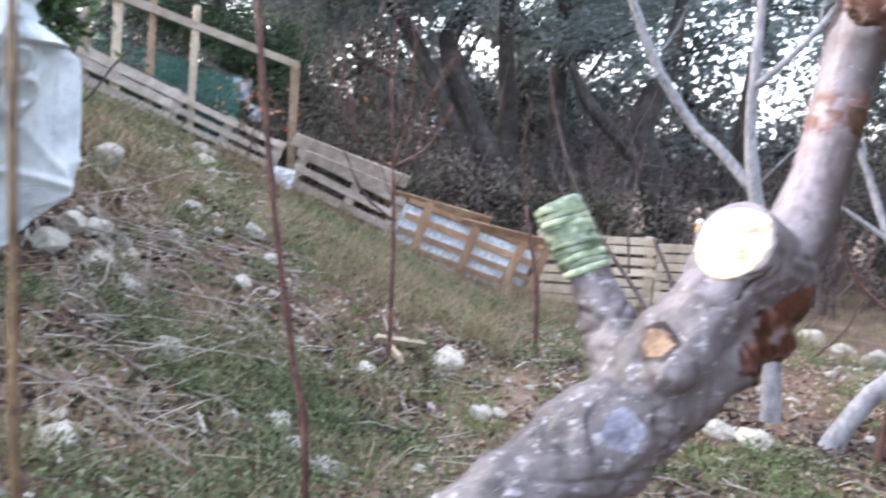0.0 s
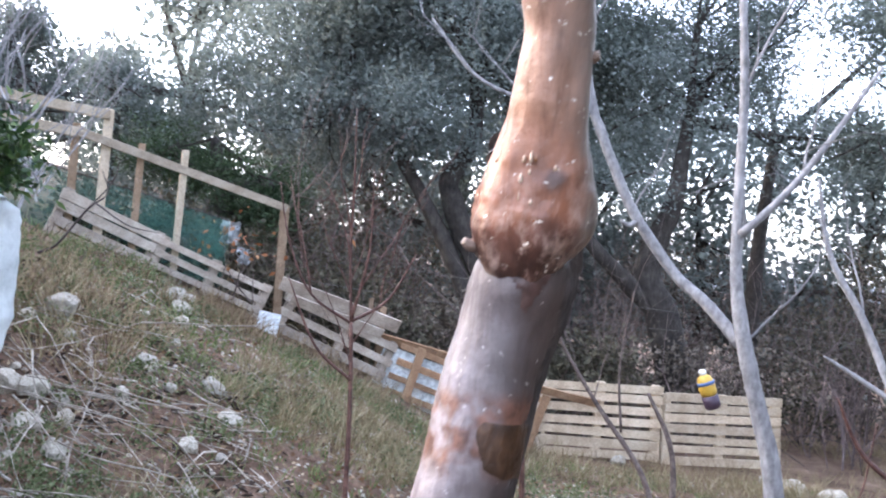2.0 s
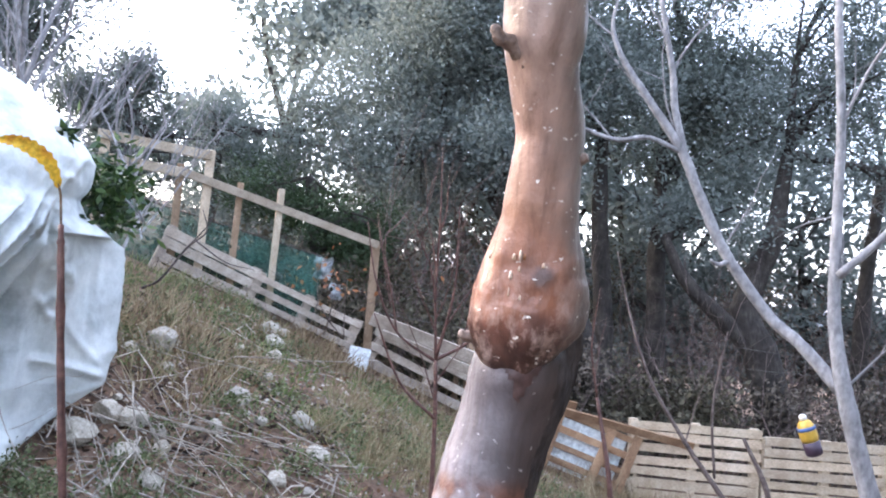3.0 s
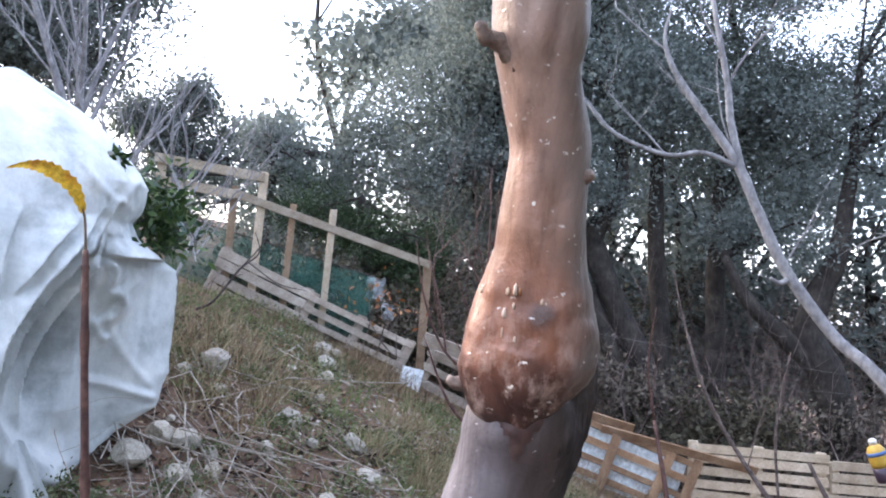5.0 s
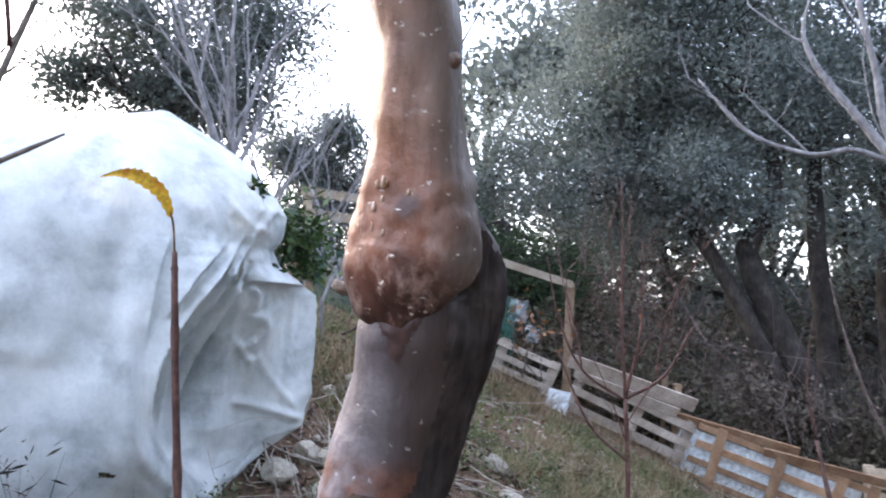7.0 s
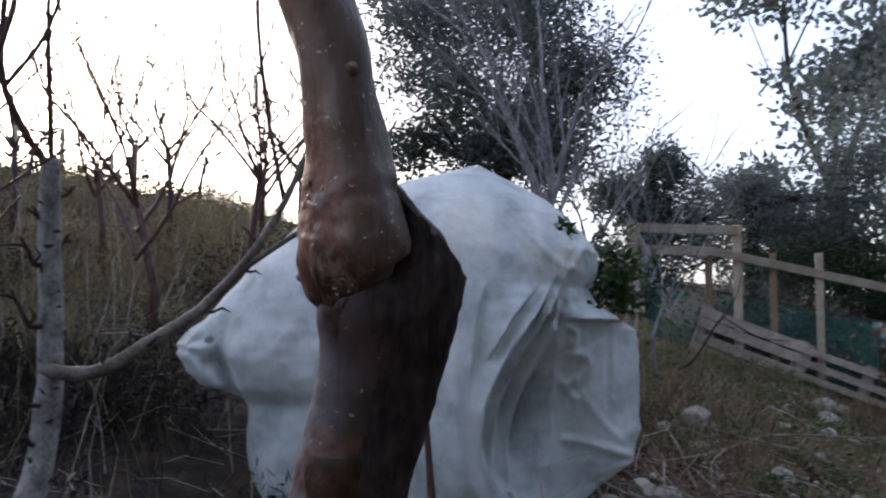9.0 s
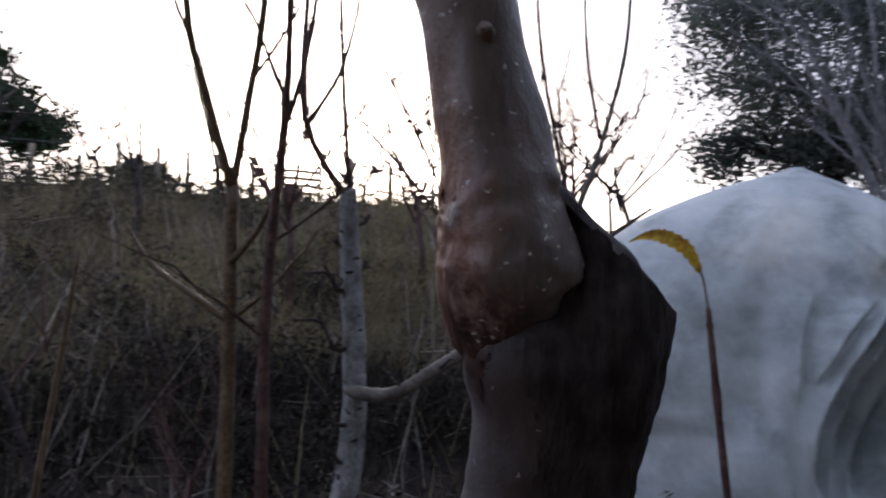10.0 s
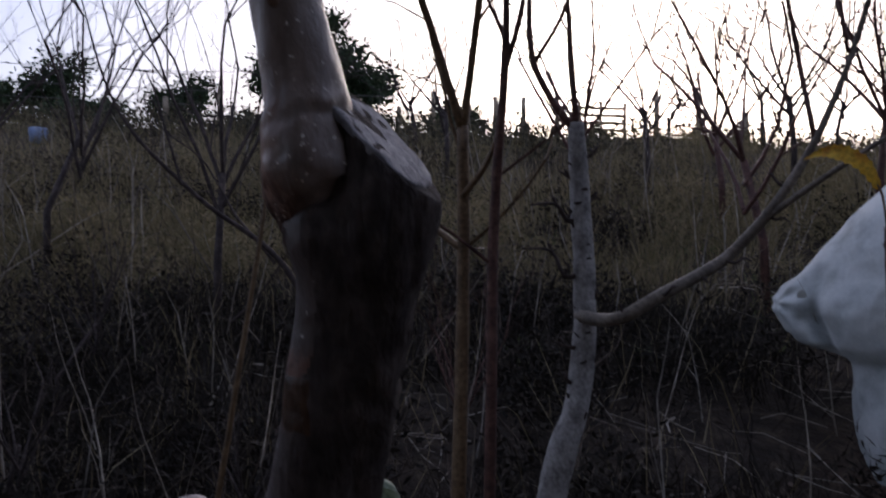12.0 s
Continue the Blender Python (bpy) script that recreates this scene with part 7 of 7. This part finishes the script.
def plank_on_ground():
    for a, b, wd, lab in (((-0.28, 5.0, -0.02), (0.02, 5.1, -0.06), 0.07, "split pale wood lying on the path"), ((-0.2, 4.95, -0.04), (-0.1, 4.7, -0.05), 0.05, "split pale wood lying on the path")):
        tagged(board("split_wood", a, b, wd, 0.025, WOOD_PALE, None, (0, -0.6, 0.6)), lab, "wood scrap", "scraps of wood")


plank_on_ground()

# ---- brush, litter and grass ----


def scatter(n, x0, x1, y0, y1, rng):
    x, y = rng.uniform(x0, x1, n), rng.uniform(y0, y1, n)
    return x, y


def heights(x, y):
    return height(x, y) + np.array([0.05 * noise.noise((a * 0.9, b * 0.9, 0.3)) + 0.022 * noise.noise((a * 3.1, b * 3.1, 1.7)) for a, b in zip(x, y)])


def grass(name, areas, mat, tall, wide, label, seed, upright=1.0, bend=0.35, tuft=14, spread=0.05, patch=0.0):
    """Tufts of blades over areas (tufts, x0, x1, y0, y1)."""
    rng = np.random.default_rng(seed)
    C, D, L = [], [], []
    for n, x0, x1, y0, y1 in areas:
        x, y = scatter(n, x0, x1, y0, y1, rng)
        if patch:
            keep = np.array([noise.noise((a * 0.8 + seed, b * 0.8, 0)) + 0.4 * noise.noise((a * 2.6, b * 2.6, seed)) > patch * rng.uniform(-1, 1) - 0.05 for a, b in zip(x, y)])
            x, y = x[keep], y[keep]
        along, out = (x + 2.556) * 0.66 + (y - 3.74) * 0.751, (x + 2.556) * 0.751 - (y - 3.74) * 0.66
        clear = (abs(along) > 1.15) | (out < -0.6) | (out > 0.85)      # nothing grows through the wrapped tree
        x, y = x[clear], y[clear]
        z, n = heights(x, y), len(x)
        s = rng.uniform(0.5, 1.3, n)
        o = rng.normal(0, spread, (n, tuft, 2))
        c = np.zeros((n, tuft, 3))
        c[:, :, 0], c[:, :, 1], c[:, :, 2] = x[:, None] + o[:, :, 0], y[:, None] + o[:, :, 1], z[:, None] - 0.015
        d = np.concatenate([o / spread * 0.28 + rng.normal(0, 0.22, (n, tuft, 2)), np.full((n, tuft, 1), upright)], 2)
        C.append(c.reshape(-1, 3)), D.append(d.reshape(-1, 3)), L.append((s[:, None] * rng.uniform(0.4, 1.2, (n, tuft))).ravel() * tall)
    C, D, L = np.concatenate(C), np.concatenate(D), np.concatenate(L)
    v, f = blades(C, D, L, np.full(len(C), wide) * rng.uniform(0.6, 1.3, len(C)), rng, bend, 2)
    ob = part(name, sheet_mesh(name, v, f), mat, None)
    return tagged(ob, label, "grass", "", "stuff")


grass("green_grass", [(1300, -1.9, 0.5, 2.4, 8.0), (900, -4, -1.9, 4.7, 8.0), (220, 0.5, 1.8, 2.2, 8.0), (110, 1.0, 2.4, 3.0, 4.3), (700, 1.0, 5, 5, 8.6), (700, -9, -4.0, -4, 4)], GREEN_GRASS, 0.1, 0.007, "short green grass in patches on the soil", 301, 0.8, 0.4, 16, 0.05, 0.7)
grass("dry_grass", [(420, -1.2, 0.6, 5.5, 7.0), (150, -0.8, 0.8, 6.5, 8.0), (200, -3.6, -1.6, 4.8, 6.6), (260, 0.8, 3.8, 7.6, 8.5), (250, -3, 0, 2.4, 4.5), (600, 3, 9, 7, 12), (700, -4.5, 0, 9.6, 11)], DRY_GRASS, 0.25, 0.006, "straw-coloured dry grass on the bank", 302, 0.7, 0.5, 18, 0.05, 0.8)
grass("fence_weeds", [(120, -3.2, -2.0, 6.6, 7.5), (110, -2.0, -1.2, 7.0, 8.1), (110, -1.2, -0.2, 7.6, 8.7), (60, -0.2, 1.0, 8.2, 8.9), (70, 1.0, 3.4, 8.5, 8.95), (90, -2.7, -1.7, 4.9, 6.2)], RUSSET_WEED, 0.24, 0.006, "rusty brown weeds at the foot of the fence", 315, 0.9, 0.45, 16, 0.06, 0.3)
grass("tall_weeds", [(1000, -2.2, -0.7, -2, 1.7), (2300, -5.0, -1.7, -3, 3.0), (250, -6, -3.2, 4.2, 7.2)], SCRUB_SHADED, 0.36, 0.006, "tall dull weeds covering the bank", 303, 0.8, 0.5, 14, 0.1, 0.5)
grass("bank_weeds", [(2400, -9, -3.6, -6, -0.2), (3000, -9, -4.8, -6, 6), (3000, -14.2, -8, -9, 8)], BANK_GRASS, 0.38, 0.007, "brown and olive weeds covering the upper bank", 313, 0.8, 0.5, 14, 0.1, 0.45)
grass("dry_stalks", [(18, -2.6, -1.3, -2.0, 2.2), (110, -4.5, -2.0, -3, 2.6), (600, -10, -3.5, -7, 6), (400, -14.6, -9, -9, 8)], DRY_GRASS, 0.6, 0.005, "thin dead stalks standing on the bank", 304, 1.1, 0.3, 4, 0.08)


def bank_brush():
    """Low twiggy shrubs and dull leaves that tangle over the bank."""
    rng = np.random.default_rng(320)
    g, blobs = Geo(), []
    for n, x0, x1, y0, y1, h in ((60, -2.6, -0.9, -1.8, 1.5, 0.4), (80, -4.8, -1.9, -2.6, 2.0, 0.45), (80, -9, -4.2, -5, 5.5, 0.55), (50, -13.5, -8.5, -8, 8, 0.5)):
        for _ in range(n):
            x, y = rng.uniform(x0, x1), rng.uniform(y0, y1)
            z = ground_z(x, y)
            for _ in range(2):
                sprout(g, (x + rng.normal(0, 0.08), y + rng.normal(0, 0.08), z - 0.03), (rng.normal(0, 0.6), rng.normal(0, 0.6), 1), h * rng.uniform(0.6, 1.1), 0.006, 2, rng, [], 4, 0.4, 3, 0.05, 0.6, 3)
            if rng.uniform() < 0.75:
                r = rng.uniform(0.15, 0.4)
                blobs.append((x, y, z + r * 0.4, r, r, r * 0.6, int(14 * r / 0.3)))
    tagged(part("bank_brush", g, BARK_BRUSH, None), "tangled thin brown shrub stems on the bank", "brush", "", "stuff")
    tagged(part("bank_scrub", crown_mesh("bank_scrub", blobs, rng, 0.05, 0.02, 0.09, 25), SCRUB_SHADED, None), "dull low scrub over the bank", "scrub", "", "stuff")


bank_brush()


def dead_stems():
    """Pale dead stems that stand and lean over the lower bank."""
    rng = np.random.default_rng(331)
    g = Geo()
    for n, x0, x1, y0, y1 in ((14, -3.0, -1.5, -1.6, 2.3), (50, -5.5, -2.8, -3.0, 3.6), (130, -9.5, -4.5, -5.0, 6.0)):
        for _ in range(n):
            x, y = rng.uniform(x0, x1), rng.uniform(y0, y1)
            lean = rng.normal(0, 0.25, 2) if rng.uniform() < 0.7 else rng.normal(0, 1.2, 2)
            sprout(g, (x, y, ground_z(x, y) - 0.03), (lean[0], lean[1], 1), rng.uniform(0.35, 0.9), rng.uniform(0.003, 0.0055) * (1 if x > -4.5 else 1.5), 1, rng, [], 4, 0.16, 2, 0.02, 0.5)
    tagged(part("dead_stems", g, DEAD_TWIG, None), "pale dead stems standing and leaning on the bank", "stems", "", "stuff")


dead_stems()


def olive_scrub():
    """Clumps of low olive and brown scrub on the upper bank."""
    rng = np.random.default_rng(333)
    for name, mat, n, lab in (("olive_scrub", BANK_GRASS, 70, "clumps of low olive-brown scrub on the bank"), ("shaded_scrub", SCRUB_SHADED, 34, "low bank scrub coloured dark as shade")):
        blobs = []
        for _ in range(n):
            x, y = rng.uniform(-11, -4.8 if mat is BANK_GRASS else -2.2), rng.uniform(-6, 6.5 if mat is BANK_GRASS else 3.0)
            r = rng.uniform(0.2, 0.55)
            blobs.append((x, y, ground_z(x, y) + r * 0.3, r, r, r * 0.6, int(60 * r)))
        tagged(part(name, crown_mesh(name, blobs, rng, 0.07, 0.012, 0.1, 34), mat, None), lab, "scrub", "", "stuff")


olive_scrub()

def litter():
    rng = np.random.default_rng(305)
    x, y = scatter(15000, -2.6, 3.2, 1.8, 7.6, rng)
    z = heights(x, y)
    v, f = blades(np.stack([x, y, z + 0.006], 1), np.stack([rng.normal(0, 1, 15000), rng.normal(0, 1, 15000), rng.uniform(0, 0.35, 15000)], 1), rng.uniform(0.02, 0.06, 15000), rng.uniform(0.012, 0.03, 15000), rng)
    tagged(part("fallen_leaves", sheet_mesh("fallen_leaves", v, f), FALLEN, None), "brown fallen leaves over the soil", "leaf litter", "", "stuff")
    x, y = scatter(17000, -2.8, 3.0, 1.6, 7.0, rng)
    keep = np.array([noise.noise((a * 1.3, b * 1.3, 21.0)) + 0.5 * noise.noise((a * 4, b * 4, 22.0)) > (-0.14 if b < 5.0 else 0.1) for a, b in zip(x, y)])
    x, y = x[keep], y[keep]
    m = len(x)
    v, f = blades(np.stack([x, y, heights(x, y) + 0.008], 1), np.stack([rng.normal(0, 1, m), rng.normal(0, 1, m), rng.uniform(0, 0.5, m)], 1), rng.uniform(0.03, 0.09, m), rng.uniform(0.015, 0.035, m), rng)
    tagged(part("dark_mulch", sheet_mesh("dark_mulch", v, f), MULCH, None), "dark rotting leaves and bark in the hollows", "leaf litter", "", "stuff")
    g = Geo()
    areas = ((900, -2.6, 2.5, 2.0, 7.4, 0.35), (190, -2.5, -0.4, 2.4, 5.8, 0.5), (330, -6, -1.6, -3, 3, 0.6))
    for n, x0, x1, y0, y1, ln in areas:
        for _ in range(n):
            a, b = rng.uniform(x0, x1), rng.uniform(y0, y1)
            t, q = rng.uniform(0, 6.28), rng.uniform(0.25, 1.0) * ln
            p = []
            for s in (0, 0.5, 1):
                px, py = a + math.cos(t) * q * s + rng.normal(0, 0.02), b + math.sin(t) * q * s + rng.normal(0, 0.02)
                p.append((px, py, ground_z(px, py) + 0.012 + abs(rng.normal(0, 0.025)) * (1 if s else 0.3)))
            r = rng.uniform(0.0018, 0.0045) * (1.9 if rng.uniform() < 0.12 else 1)
            g.tube(p, [r, r * 0.8, r * 0.4], 4, 0.0, False)
    tagged(part("fallen_twigs", g, DEAD_TWIG, None), "grey dead twigs strewn over the ground", "twigs", "", "stuff")


litter()


def brush_pile():
    rng = np.random.default_rng(306)
    ob = thing("brush_pile", (-1.6, 4.8, ground_z(-1.6, 4.8)), "heap of long grey prunings on the bank", "brush pile")
    for k in range(34):
        g, tips = Geo(), []
        a, b = rng.normal(-1.75, 0.28), rng.normal(4.7, 0.3)
        w = (rng.uniform(0.1, 1.0), rng.uniform(-1.0, 0.6), rng.uniform(-0.4, 0.0))
        sprout(g, (a, b, ground_z(a, b) + rng.uniform(0.04, 0.22)), w, rng.uniform(0.45, 0.95), rng.uniform(0.003, 0.0065), 1, rng, tips, 5, 0.26, 2, -0.05, 0.5)
        part("pruned_branch", g, DEAD_TWIG, ob)
    ob2 = thing("brush_pile", (-1.5, 3.0, ground_z(-1.5, 3.0)), "low heap of grey prunings at the foot of the bank", "brush pile")
    for k in range(26):
        g, tips = Geo(), []
        a, b = rng.normal(-1.25, 0.4), rng.normal(3.1, 0.4)
        w = (rng.normal(0, 1), rng.normal(0, 1), rng.uniform(0, 0.25))
        sprout(g, (a, b, ground_z(a, b) + rng.uniform(0.02, 0.1)), w, rng.uniform(0.35, 0.7), rng.uniform(0.0028, 0.0055), 1, rng, tips, 5, 0.26, 2, 0.0, 0.5)
        part("pruned_branch", g, DEAD_TWIG, ob2)


brush_pile()


def low_herbs():
    rng = np.random.default_rng(310)
    blobs = []
    for n, x0, x1, y0, y1 in ((380, -3.0, 0.5, 2.6, 8.0), (300, -2.1, -0.3, 2.2, 4.2), (40, 1.0, 2.4, 3.2, 4.3), (30, 0.5, 1.4, 4.0, 8.0), (60, 1.0, 4.0, 4.5, 8.4)):
        for _ in range(n):
            x, y = rng.uniform(x0, x1), rng.uniform(y0, y1)
            if noise.noise((x * 1.1, y * 1.1, 7)) > -0.1:
                r = rng.uniform(0.05, 0.16)
                blobs.append((x, y, ground_z(x, y) + 0.02, r, r, 0.03, 5))
    tagged(part("low_herbs", crown_mesh("low_herbs", blobs, rng, 0.028, 0.014, 0.05, 26), HERB, None), "low grey-green herbs hugging the soil", "herbs", "", "stuff")


low_herbs()


def gravel():
    rng = np.random.default_rng(308)
    n = 5200
    x, y = rng.uniform(-2.6, 4.0, n), 2.0 + rng.uniform(0, 1, n) ** 1.2 * 6.6
    z, g = heights(x, y), Geo()
    for a, b, c in zip(x, y, z):
        s = rng.uniform(0.006, 0.022)
        k = rng.uniform(0.6, 1.3, (6, 1)) * np.array([(1, 0, 0), (-1, 0, 0), (0, 1, 0), (0, -1, 0), (0, 0, 0.8), (0, 0, -0.6)]) * s
        g.add(k + (a, b, c + 0.003), [[0, 2, 4], [2, 1, 4], [1, 3, 4], [3, 0, 4], [2, 0, 5], [1, 2, 5], [3, 1, 5], [0, 3, 5]])
    tagged(part("gravel", g, GRAVEL, None, "", False), "pale stone chips scattered over the soil", "gravel", "", "stuff")


gravel()


def crest_scrub():
    rng = np.random.default_rng(309)
    blobs = []
    for _ in range(150):
        x, y = rng.uniform(-14.6, -11.5), rng.uniform(-10, 9)
        h = rng.uniform(0.18, 0.5)
        blobs.append((x, y, ground_z(x, y) + h * 0.4, h * 1.4, h * 1.4, h * 0.7, 5))
    tagged(part("crest_scrub", crown_mesh("crest_scrub", blobs, rng, 0.09, 0.04, 0.1, 30), SCRUB, None), "low scrub along the crest of the bank", "scrub", "", "stuff")


crest_scrub()

# a dark crooked shrub before the pallets
bare_tree([([(-2.717, 6.3, 1.146), (-2.583, 6.3, 1.225), (-2.402, 6.3, 1.478), (-2.264, 6.3, 1.61), (-2.31, 6.3, 1.765)], [0.011, 0.009, 0.008, 0.006, 0.003]), ([(-2.402, 6.3, 1.478), (-2.24, 6.3, 1.685), (-2.192, 6.3, 1.86)], [0.006, 0.005, 0.002]), ([(-2.339, 6.3, 1.535), (-2.092, 6.3, 1.401), (-1.863, 6.3, 1.368)], [0.006, 0.005, 0.002])],
          BARK_SHADE, "dark crooked leafless shrub before the pallets", 111, [], category="shrub", group="", name="bare_shrub", sides=7)
